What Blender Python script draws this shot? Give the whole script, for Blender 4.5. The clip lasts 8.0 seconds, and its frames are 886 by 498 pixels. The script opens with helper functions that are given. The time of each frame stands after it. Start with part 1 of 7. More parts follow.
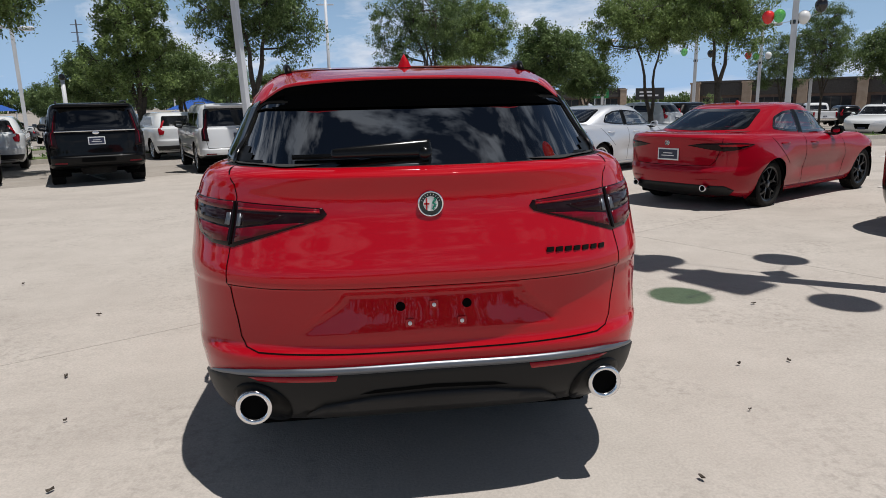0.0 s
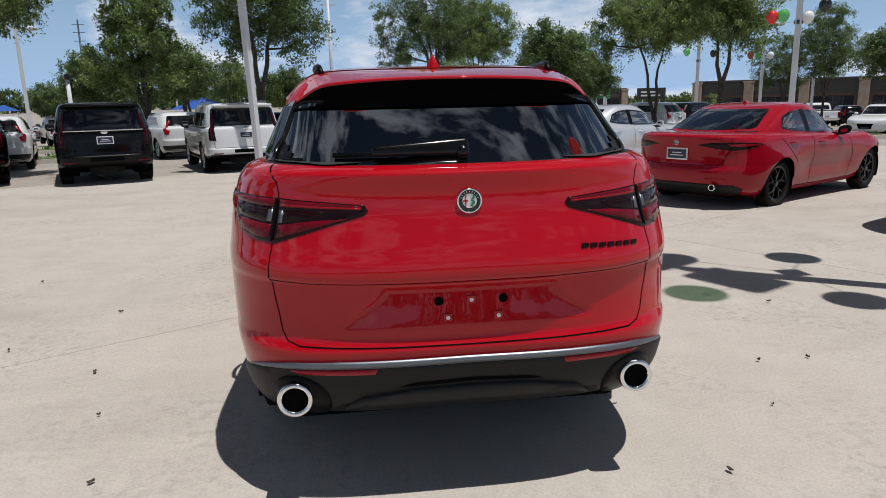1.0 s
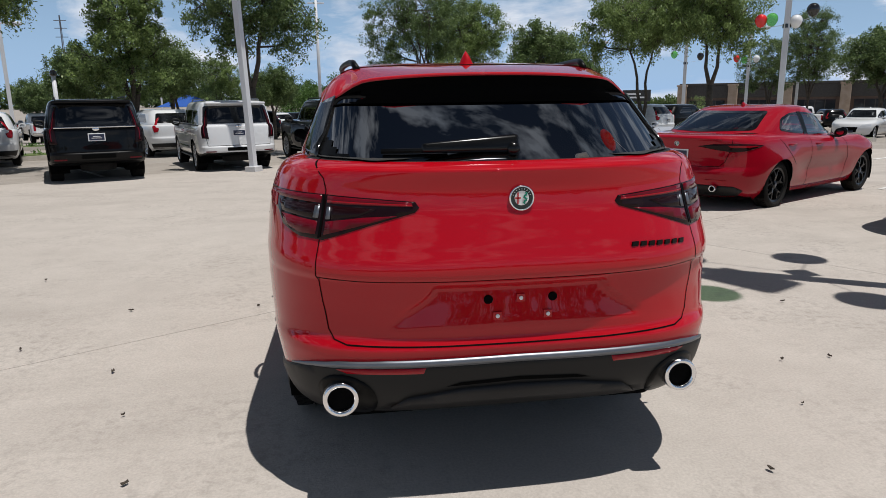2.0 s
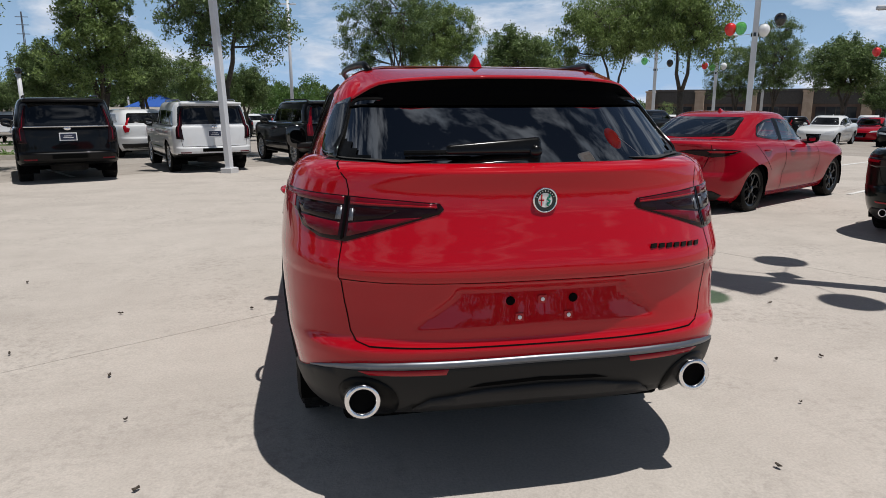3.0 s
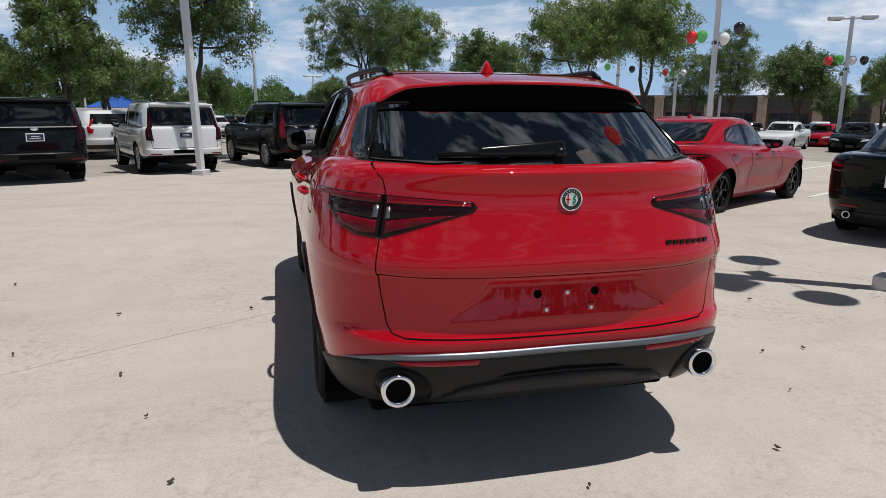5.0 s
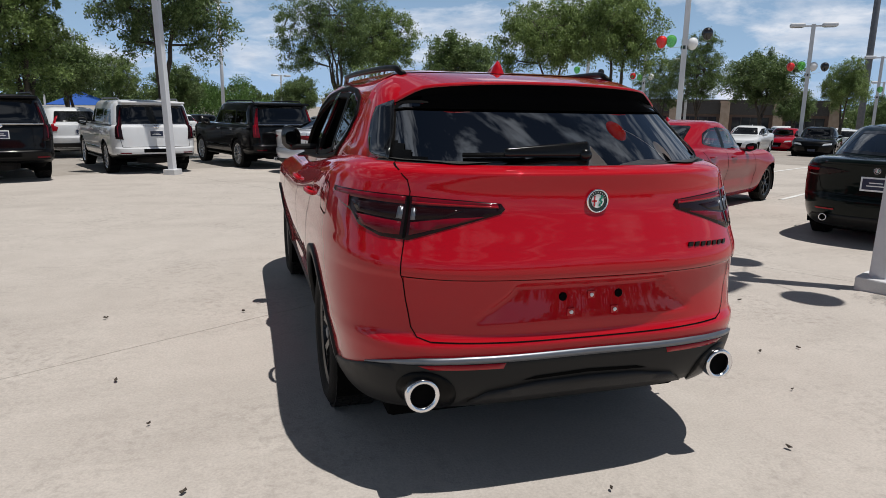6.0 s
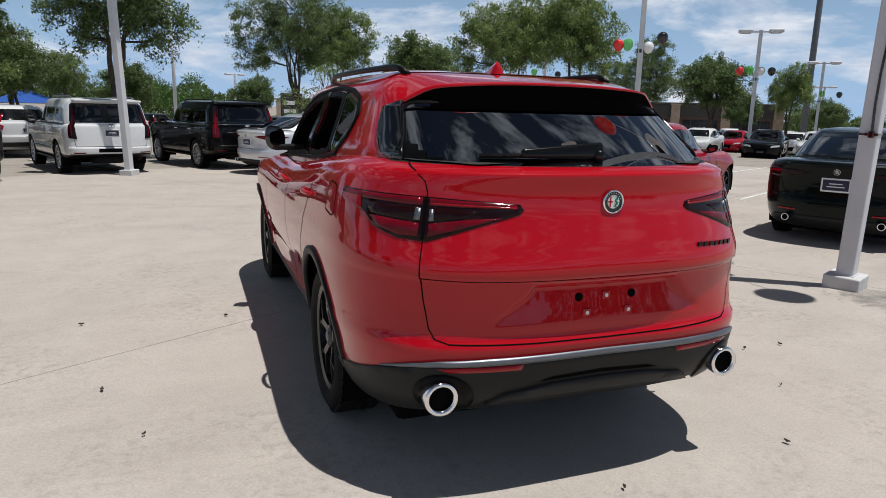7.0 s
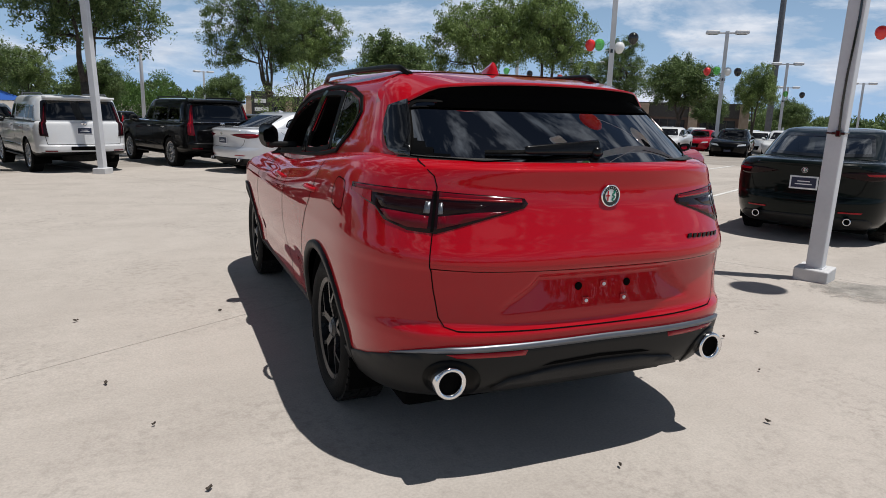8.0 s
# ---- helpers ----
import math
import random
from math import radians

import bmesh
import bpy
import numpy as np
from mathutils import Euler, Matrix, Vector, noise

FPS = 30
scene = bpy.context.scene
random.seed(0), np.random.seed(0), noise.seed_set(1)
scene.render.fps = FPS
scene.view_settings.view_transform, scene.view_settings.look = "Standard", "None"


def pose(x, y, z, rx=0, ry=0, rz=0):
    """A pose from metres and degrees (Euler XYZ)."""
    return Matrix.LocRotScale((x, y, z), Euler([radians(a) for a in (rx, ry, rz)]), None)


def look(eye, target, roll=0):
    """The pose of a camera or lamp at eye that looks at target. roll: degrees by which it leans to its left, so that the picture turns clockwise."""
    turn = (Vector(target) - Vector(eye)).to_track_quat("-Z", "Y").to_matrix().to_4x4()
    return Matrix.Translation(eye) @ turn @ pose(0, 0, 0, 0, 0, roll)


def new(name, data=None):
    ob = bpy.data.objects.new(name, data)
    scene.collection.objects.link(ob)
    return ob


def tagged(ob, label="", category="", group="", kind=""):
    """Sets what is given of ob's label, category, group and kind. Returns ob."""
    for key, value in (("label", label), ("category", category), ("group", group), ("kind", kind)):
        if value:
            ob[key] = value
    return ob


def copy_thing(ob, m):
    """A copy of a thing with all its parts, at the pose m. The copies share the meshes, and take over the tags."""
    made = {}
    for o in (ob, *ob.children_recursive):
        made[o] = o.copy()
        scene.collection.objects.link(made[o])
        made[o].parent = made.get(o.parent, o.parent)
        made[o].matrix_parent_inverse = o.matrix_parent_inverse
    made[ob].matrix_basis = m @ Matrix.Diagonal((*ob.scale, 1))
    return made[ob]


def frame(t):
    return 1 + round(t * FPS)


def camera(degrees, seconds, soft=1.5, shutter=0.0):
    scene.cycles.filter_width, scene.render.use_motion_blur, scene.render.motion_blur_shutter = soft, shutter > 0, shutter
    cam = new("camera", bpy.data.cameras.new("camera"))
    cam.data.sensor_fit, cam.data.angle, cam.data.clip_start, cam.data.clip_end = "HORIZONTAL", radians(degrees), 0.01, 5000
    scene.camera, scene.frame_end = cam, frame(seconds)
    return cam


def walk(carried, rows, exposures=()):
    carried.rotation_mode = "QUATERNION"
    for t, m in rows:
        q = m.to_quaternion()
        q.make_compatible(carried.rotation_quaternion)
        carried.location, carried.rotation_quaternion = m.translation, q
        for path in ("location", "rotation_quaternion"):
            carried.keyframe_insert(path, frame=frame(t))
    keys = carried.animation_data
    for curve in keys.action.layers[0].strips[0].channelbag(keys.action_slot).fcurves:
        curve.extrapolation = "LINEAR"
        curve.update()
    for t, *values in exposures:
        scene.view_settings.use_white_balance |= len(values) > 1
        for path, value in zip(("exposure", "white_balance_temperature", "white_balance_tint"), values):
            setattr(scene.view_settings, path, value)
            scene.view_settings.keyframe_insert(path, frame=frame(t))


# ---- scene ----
cam = camera(67.3, 8.0, soft=0.85)
PATH = [
    (0, (-0.232, -2.307, 1.519), (0.0, -0.369, 1.084), -1.3),
    (0.5, (-0.304, -2.358, 1.517), (-0.075, -0.419, 1.082), -1.4),
    (1, (-0.372, -2.346, 1.52), (-0.142, -0.408, 1.085), -1.3),
    (1.5, (-0.481, -2.316, 1.513), (-0.239, -0.38, 1.076), -1.1),
    (3, (-0.791, -2.269, 1.507), (-0.427, -0.349, 1.08), -0.1),
    (3.5, (-0.845, -2.306, 1.507), (-0.448, -0.392, 1.083), 0.1),
    (4, (-0.926, -2.338, 1.504), (-0.491, -0.432, 1.081), 0.3),
    (4.5, (-1.002, -2.357, 1.511), (-0.548, -0.454, 1.092), 0.3),
    (6, (-1.27, -2.249, 1.502), (-0.704, -0.376, 1.089), 1.0),
    (6.5, (-1.408, -2.178, 1.497), (-0.764, -0.329, 1.089), 1.3),
    (7, (-1.479, -2.152, 1.495), (-0.788, -0.32, 1.087), 1.4),
    (7.5, (-1.549, -2.175, 1.489), (-0.807, -0.363, 1.079), 1.7),
    (8, (-1.658, -2.223, 1.492), (-0.888, -0.423, 1.082), 1.6),
]
walk(cam, [(t, look(eye, target, roll)) for t, eye, target, roll in PATH])

# ---- world, sun, exposure ----
SUN_DIR = Vector((0.19, -0.18, 1.0)).normalized()
sun = new("sun", bpy.data.lights.new("sun", "SUN"))
sun.data.energy, sun.data.angle, sun.data.color = 4.1, radians(0.53), (1.0, 0.97, 0.93)
sun.matrix_world = look(SUN_DIR * 60, (0, 0, 0))
world = bpy.data.worlds.new("world")
scene.world = world
world.use_nodes = True


def build_sky():
    nt = world.node_tree
    nt.nodes.clear()
    N, L = nt.nodes.new, nt.links.new
    out, bg = N("ShaderNodeOutputWorld"), N("ShaderNodeBackground")
    sky = N("ShaderNodeTexSky")
    sky.sky_type, sky.sun_disc = "NISHITA", False
    sky.sun_elevation, sky.sun_rotation = math.asin(SUN_DIR.z), math.atan2(SUN_DIR.x, SUN_DIR.y)
    sky.air_density, sky.dust_density, sky.ozone_density = 1.0, 0.5, 2.0
    tc, sep = N("ShaderNodeTexCoord"), N("ShaderNodeSeparateXYZ")
    L(tc.outputs["Generated"], sep.inputs[0])
    # clouds lie on a flat layer: the direction divided by its height
    zc = N("ShaderNodeMath"); zc.operation = "MAXIMUM"; zc.inputs[1].default_value = 0.03
    L(sep.outputs["Z"], zc.inputs[0])
    zs = N("ShaderNodeMath"); zs.operation = "ADD"; zs.inputs[1].default_value = 0.12
    L(zc.outputs[0], zs.inputs[0])
    dv = N("ShaderNodeVectorMath"); dv.operation = "DIVIDE"
    cmb = N("ShaderNodeCombineXYZ")
    for i in range(3):
        L(zs.outputs[0], cmb.inputs[i])
    L(tc.outputs["Generated"], dv.inputs[0]); L(cmb.outputs[0], dv.inputs[1])
    mp = N("ShaderNodeMapping"); mp.inputs["Scale"].default_value = (1.0, 1.0, 3.0); mp.inputs["Location"].default_value = (0.7, 0.25, 0.1)
    L(tc.outputs["Generated"], mp.inputs["Vector"])
    n1 = N("ShaderNodeTexNoise")
    n1.inputs["Scale"].default_value, n1.inputs["Detail"].default_value, n1.inputs["Roughness"].default_value = 4.6, 10, 0.60
    n1.inputs["Distortion"].default_value = 0.25
    L(mp.outputs[0], n1.inputs["Vector"])
    ramp = N("ShaderNodeValToRGB")
    ramp.color_ramp.elements[0].position, ramp.color_ramp.elements[1].position = 0.49, 0.62
    L(n1.outputs["Fac"], ramp.inputs[0])
    n2 = N("ShaderNodeTexNoise")
    n2.inputs["Scale"].default_value, n2.inputs["Detail"].default_value = 2.7, 6
    L(dv.outputs[0], n2.inputs["Vector"])
    shade = N("ShaderNodeValToRGB")
    shade.color_ramp.elements[0].position, shade.color_ramp.elements[1].position = 0.35, 0.7
    shade.color_ramp.elements[0].color, shade.color_ramp.elements[1].color = (8.2, 9.5, 11.6, 1), (12.8, 13.4, 14.6, 1)
    L(n2.outputs["Fac"], shade.inputs[0])
    # pale haze low over the horizon
    hz = N("ShaderNodeMapRange"); hz.inputs["From Min"].default_value, hz.inputs["From Max"].default_value = 0.0, 0.30
    hz.inputs["To Min"].default_value, hz.inputs["To Max"].default_value = 0.9, 0.0
    L(sep.outputs["Z"], hz.inputs["Value"])
    haze = N("ShaderNodeMixRGB"); haze.inputs[2].default_value = (5.6, 8.8, 13.6, 1)
    L(hz.outputs[0], haze.inputs[0]); L(sky.outputs[0], haze.inputs[1])
    up = N("ShaderNodeMapRange"); up.inputs["From Min"].default_value, up.inputs["From Max"].default_value = 0.30, 0.80
    up.inputs["To Min"].default_value, up.inputs["To Max"].default_value = 1.0, 0.17
    L(sep.outputs["Z"], up.inputs["Value"])
    dim = N("ShaderNodeMixRGB"); dim.blend_type = "MULTIPLY"; dim.inputs[0].default_value = 1.0
    L(haze.outputs[0], dim.inputs[1]); L(up.outputs[0], dim.inputs[2])
    up2 = N("ShaderNodeMapRange"); up2.inputs["From Min"].default_value, up2.inputs["From Max"].default_value = 0.30, 0.80
    up2.inputs["To Min"].default_value, up2.inputs["To Max"].default_value = 1.0, 0.36
    L(sep.outputs["Z"], up2.inputs["Value"])
    dim2 = N("ShaderNodeMixRGB"); dim2.blend_type = "MULTIPLY"; dim2.inputs[0].default_value = 1.0
    L(shade.outputs[0], dim2.inputs[1]); L(up2.outputs[0], dim2.inputs[2])
    mix = N("ShaderNodeMixRGB")
    L(ramp.outputs[0], mix.inputs[0]); L(dim.outputs[0], mix.inputs[1]); L(dim2.outputs[0], mix.inputs[2])
    L(mix.outputs[0], bg.inputs["Color"])
    bg.inputs["Strength"].default_value = 0.062
    L(bg.outputs[0], out.inputs["Surface"])


build_sky()

# ---- materials ----


def nodes_of(name):
    m = bpy.data.materials.new(name)
    m.use_nodes = True
    nt = m.node_tree
    return m, nt, nt.nodes["Principled BSDF"]


def setp(p, **kw):
    names = {"base": "Base Color", "rough": "Roughness", "metal": "Metallic", "coat": "Coat Weight", "coat_rough": "Coat Roughness",
             "spec": "Specular IOR Level", "trans": "Transmission Weight", "ior": "IOR", "sss": "Subsurface Weight"}
    for k, v in kw.items():
        p.inputs[names[k]].default_value = (*v, 1) if isinstance(v, tuple) else v


def rough_mat(name, c1, c2, rough=0.8, scale=6.0, fine=60.0, bump=0.15, metal=0.0, spec=0.5, object_space=True, dist=0.01):
    """Two scales of colour variation and a fine relief."""
    m, nt, p = nodes_of(name)
    N, L = nt.nodes.new, nt.links.new
    tc = N("ShaderNodeTexCoord")
    a, b = N("ShaderNodeTexNoise"), N("ShaderNodeTexNoise")
    a.inputs["Scale"].default_value, a.inputs["Detail"].default_value = scale, 6
    b.inputs["Scale"].default_value, b.inputs["Detail"].default_value = fine, 4
    for n in (a, b):
        L(tc.outputs["Object" if object_space else "Generated"], n.inputs["Vector"])
    add = N("ShaderNodeMath"); add.operation = "MULTIPLY_ADD"; add.inputs[1].default_value = 0.35
    L(b.outputs["Fac"], add.inputs[0]); L(a.outputs["Fac"], add.inputs[2])
    r = N("ShaderNodeValToRGB")
    r.color_ramp.elements[0].position, r.color_ramp.elements[1].position = 0.45, 0.9
    r.color_ramp.elements[0].color, r.color_ramp.elements[1].color = (*c1, 1), (*c2, 1)
    L(add.outputs[0], r.inputs[0]); L(r.outputs[0], p.inputs["Base Color"])
    bp = N("ShaderNodeBump"); bp.inputs["Strength"].default_value, bp.inputs["Distance"].default_value = bump, dist
    L(b.outputs["Fac"], bp.inputs["Height"]); L(bp.outputs[0], p.inputs["Normal"])
    setp(p, rough=rough, metal=metal, spec=spec)
    return m


def paint_mat(name, c, metal=0.0, rough=0.35, flake=0.06, gloss=1.5):
    """Car paint: colour coat with fine flake under a clear coat with faint orange peel."""
    m, nt, p = nodes_of(name)
    N, L = nt.nodes.new, nt.links.new
    tc = N("ShaderNodeTexCoord")
    n = N("ShaderNodeTexNoise"); n.inputs["Scale"].default_value, n.inputs["Detail"].default_value = 900, 2
    L(tc.outputs["Object"], n.inputs["Vector"])
    mx = N("ShaderNodeMixRGB"); mx.inputs[1].default_value = (*[v * (1 - flake * 3) for v in c], 1); mx.inputs[2].default_value = (*[min(1, v * (1 + flake * 3)) for v in c], 1)
    L(n.outputs["Fac"], mx.inputs[0]); L(mx.outputs[0], p.inputs["Base Color"])
    d = N("ShaderNodeTexNoise"); d.inputs["Scale"].default_value = 7
    L(tc.outputs["Object"], d.inputs["Vector"])
    bp = N("ShaderNodeBump"); bp.inputs["Strength"].default_value, bp.inputs["Distance"].default_value = 0.03, 0.004
    L(d.outputs["Fac"], bp.inputs["Height"])
    L(bp.outputs[0], p.inputs["Coat Normal"])
    setp(p, rough=rough, metal=metal, spec=0.05, coat=1.0, coat_rough=0.015)
    p.inputs["Coat IOR"].default_value = gloss
    return m


def plain_mat(name, c, rough=0.5, metal=0.0, coat=0.0, spec=0.5, wear=0.12):
    m, nt, p = nodes_of(name)
    N, L = nt.nodes.new, nt.links.new
    tc, n = N("ShaderNodeTexCoord"), N("ShaderNodeTexNoise")
    n.inputs["Scale"].default_value, n.inputs["Detail"].default_value = 14, 6
    L(tc.outputs["Object"], n.inputs["Vector"])
    mx = N("ShaderNodeMixRGB")
    mx.inputs[1].default_value = (*[v * (1 - wear) for v in c], 1); mx.inputs[2].default_value = (*[min(1, v * (1 + wear)) for v in c], 1)
    L(n.outputs["Fac"], mx.inputs[0]); L(mx.outputs[0], p.inputs["Base Color"])
    mr = N("ShaderNodeMapRange"); mr.inputs["To Min"].default_value, mr.inputs["To Max"].default_value = max(0.0, rough - 0.06), min(1.0, rough + 0.06)
    L(n.outputs["Fac"], mr.inputs["Value"]); L(mr.outputs[0], p.inputs["Roughness"])
    setp(p, metal=metal, coat=coat, spec=spec)
    return m


def glass_mat(name, tint, edge=1.0):
    """Tinted window glass: light passes with the tint, and the surface mirrors by Fresnel."""
    m = bpy.data.materials.new(name)
    m.use_nodes = True
    nt = m.node_tree
    nt.nodes.clear()
    N, L = nt.nodes.new, nt.links.new
    out, mix, tr, gl, fr = N("ShaderNodeOutputMaterial"), N("ShaderNodeMixShader"), N("ShaderNodeBsdfTransparent"), N("ShaderNodeBsdfGlossy"), N("ShaderNodeFresnel")
    tr.inputs["Color"].default_value = (*tint, 1)
    gl.inputs["Roughness"].default_value = 0.015
    fr.inputs["IOR"].default_value = 1.62 * edge
    L(fr.outputs[0], mix.inputs[0]); L(tr.outputs[0], mix.inputs[1]); L(gl.outputs[0], mix.inputs[2]); L(mix.outputs[0], out.inputs["Surface"])
    return m


def leaf_mat(name, c1, c2):
    m, nt, p = nodes_of(name)
    N, L = nt.nodes.new, nt.links.new
    g, r = N("ShaderNodeNewGeometry"), N("ShaderNodeValToRGB")
    r.color_ramp.elements[0].color, r.color_ramp.elements[1].color = (*c1, 1), (*c2, 1)
    L(g.outputs["Random Per Island"], r.inputs[0]); L(r.outputs[0], p.inputs["Base Color"])
    setp(p, rough=0.5, spec=0.35)
    tl = N("ShaderNodeBsdfTranslucent")
    L(r.outputs[0], tl.inputs["Color"])
    mix = N("ShaderNodeMixShader"); mix.inputs[0].default_value = 0.32
    L(p.outputs[0], mix.inputs[1]); L(tl.outputs[0], mix.inputs[2]); L(mix.outputs[0], nt.nodes["Material Output"].inputs["Surface"])
    return m


def concrete_mat(name, c1, c2, stain, per_piece=0.0):
    """Broom-finished concrete with broad stains, tyre-dulled drifts, mottling and grit."""
    m, nt, p = nodes_of(name)
    N, L = nt.nodes.new, nt.links.new
    g = N("ShaderNodeNewGeometry")
    mp = N("ShaderNodeMapping"); mp.inputs["Rotation"].default_value = (0, 0, radians(30)); mp.inputs["Scale"].default_value = (0.35, 1.0, 1.0)
    L(g.outputs["Position"], mp.inputs["Vector"])
    big, mid, fine, drift = (N("ShaderNodeTexNoise") for _ in range(4))
    for n, s, d in ((big, 0.45, 6), (mid, 2.4, 8), (fine, 75, 4), (drift, 0.9, 7)):
        n.inputs["Scale"].default_value, n.inputs["Detail"].default_value, n.inputs["Roughness"].default_value = s, d, 0.62
        L(mp.outputs[0] if n is drift else g.outputs["Position"], n.inputs["Vector"])
    r = N("ShaderNodeValToRGB")
    r.color_ramp.elements[0].position, r.color_ramp.elements[1].position = 0.3, 0.72
    r.color_ramp.elements[0].color, r.color_ramp.elements[1].color = (*c1, 1), (*c2, 1)
    mm = N("ShaderNodeMath"); mm.operation = "MULTIPLY_ADD"; mm.inputs[1].default_value = 0.55
    h = N("ShaderNodeMath"); h.operation = "MULTIPLY"; h.inputs[1].default_value = 0.45
    L(big.outputs["Fac"], h.inputs[0]); L(mid.outputs["Fac"], mm.inputs[0]); L(h.outputs[0], mm.inputs[2]); L(mm.outputs[0], r.inputs[0])
    st = N("ShaderNodeValToRGB"); st.color_ramp.elements[0].position, st.color_ramp.elements[1].position = 0.52, 0.8
    L(drift.outputs["Fac"], st.inputs[0])
    m1 = N("ShaderNodeMixRGB"); m1.inputs[2].default_value = (*stain, 1)
    sc = N("ShaderNodeMath"); sc.operation = "MULTIPLY"; sc.inputs[1].default_value = 0.8
    L(st.outputs[0], sc.inputs[0]); L(sc.outputs[0], m1.inputs[0]); L(r.outputs[0], m1.inputs[1])
    gr = N("ShaderNodeValToRGB"); gr.color_ramp.elements[0].position, gr.color_ramp.elements[1].position = 0.3, 0.7
    gr.color_ramp.elements[0].color, gr.color_ramp.elements[1].color = (0.86, 0.86, 0.86, 1), (1.08, 1.08, 1.08, 1)
    L(fine.outputs["Fac"], gr.inputs[0])
    m2 = N("ShaderNodeMixRGB"); m2.blend_type = "MULTIPLY"; m2.inputs[0].default_value = 1
    L(m1.outputs[0], m2.inputs[1]); L(gr.outputs[0], m2.inputs[2])
    # gritty patches where the surface has scaled
    gp, gs = N("ShaderNodeTexNoise"), N("ShaderNodeTexNoise")
    for n, s, d in ((gp, 0.85, 5), (gs, 17, 8)):
        n.inputs["Scale"].default_value, n.inputs["Detail"].default_value, n.inputs["Roughness"].default_value = s, d, 0.68
        L(g.outputs["Position"], n.inputs["Vector"])
    ra, rb = N("ShaderNodeValToRGB"), N("ShaderNodeValToRGB")
    ra.color_ramp.elements[0].position, ra.color_ramp.elements[1].position = 0.44, 0.62
    rb.color_ramp.elements[0].position, rb.color_ramp.elements[1].position = 0.47, 0.66
    L(gp.outputs["Fac"], ra.inputs[0]); L(gs.outputs["Fac"], rb.inputs[0])
    gm = N("ShaderNodeMath"); gm.operation = "MULTIPLY"
    L(ra.outputs[0], gm.inputs[0]); L(rb.outputs[0], gm.inputs[1])
    gk = N("ShaderNodeMath"); gk.operation = "MULTIPLY"; gk.inputs[1].default_value = 0.5
    L(gm.outputs[0], gk.inputs[0])
    m4 = N("ShaderNodeMixRGB"); m4.inputs[2].default_value = (*[v * 0.72 for v in stain], 1)
    L(gk.outputs[0], m4.inputs[0]); L(m2.outputs[0], m4.inputs[1])
    m2 = last = m4
    if per_piece:
        oi, mr, m3 = N("ShaderNodeObjectInfo"), N("ShaderNodeMapRange"), N("ShaderNodeMixRGB")
        mr.inputs["To Min"].default_value, mr.inputs["To Max"].default_value = 1 - per_piece, 1 + per_piece
        L(oi.outputs["Random"], mr.inputs["Value"])
        m3.blend_type = "MULTIPLY"; m3.inputs[0].default_value = 1
        L(m2.outputs[0], m3.inputs[1]); L(mr.outputs[0], m3.inputs[2]); last = m3
    L(last.outputs[0], p.inputs["Base Color"])
    bp = N("ShaderNodeBump"); bp.inputs["Strength"].default_value, bp.inputs["Distance"].default_value = 0.5, 0.006
    L(fine.outputs["Fac"], bp.inputs["Height"]); L(bp.outputs[0], p.inputs["Normal"])
    setp(p, rough=0.88, spec=0.35)
    return m


RED = paint_mat("red_paint", (0.40, 0.0006, 0.0075), metal=0.0, rough=0.5, gloss=1.45)
RED2 = paint_mat("red_sedan_paint", (0.30, 0.0008, 0.011), metal=0.0, rough=0.5, gloss=1.38)
BLACK = paint_mat("black_paint", (0.002, 0.002, 0.0025), flake=0.03, gloss=1.27)
GREEN_BLACK = paint_mat("green_black_paint", (0.0012, 0.004, 0.0035), flake=0.03, gloss=1.24)
WHITE = paint_mat("white_paint", (0.66, 0.67, 0.68), flake=0.01)
SILVER = paint_mat("silver_paint", (0.60, 0.62, 0.66), metal=0.45, flake=0.05)
GREY = paint_mat("grey_paint", (0.12, 0.13, 0.14), metal=0.5)
GLASS_DARK = glass_mat("privacy_glass", (0.008, 0.009, 0.011), 1.15)
GLASS_REAR = glass_mat("dark_rear_glass", (0.008, 0.009, 0.011), 3.3)
GLASS_SIDE = glass_mat("dark_side_glass", (0.02, 0.021, 0.023), 0.79)
GLASS_CLEAR = glass_mat("pale_glass", (0.45, 0.50, 0.50), 2.9)
GLASS = glass_mat("tinted_glass", (0.52, 0.56, 0.56))
TRIM = plain_mat("black_trim_plastic", (0.011, 0.011, 0.011), rough=0.5, spec=0.25)
PIANO = plain_mat("piano_black", (0.003, 0.003, 0.003), rough=0.06, spec=0.9)
WIPER = plain_mat("wiper_black", (0.002, 0.002, 0.002), rough=0.22, spec=0.35)
RUBBER = plain_mat("black_rubber", (0.0025, 0.0025, 0.0025), rough=0.6, spec=0.08)
SOOT = plain_mat("satin_black", (0.003, 0.003, 0.003), rough=0.35, spec=0.12)
MIRROR = plain_mat("mirror_silvering", (0.45, 0.46, 0.47), rough=0.02, metal=1.0, wear=0.01)
GLOSS_BLACK = plain_mat("gloss_black", (0.006, 0.006, 0.006), rough=0.08, coat=0.6)
CLAD = rough_mat("textured_black_plastic", (0.010, 0.010, 0.011), (0.018, 0.018, 0.019), rough=0.5, scale=3, fine=300, bump=0.1, spec=0.25)
# shade of gaps, slots, wells and undersides, put into a near-black colour
VOID = plain_mat("cavity_shade", (0.003, 0.003, 0.003), rough=0.9, spec=0.05)
TYRE = rough_mat("tyre_rubber", (0.006, 0.006, 0.006), (0.016, 0.015, 0.014), rough=0.8, scale=5, fine=120, bump=0.3, spec=0.2)
RIM_BLACK = plain_mat("black_alloy", (0.05, 0.05, 0.052), rough=0.28, metal=0.85)
RIM_SILVER = plain_mat("silver_alloy", (0.55, 0.56, 0.58), rough=0.28, metal=0.9)
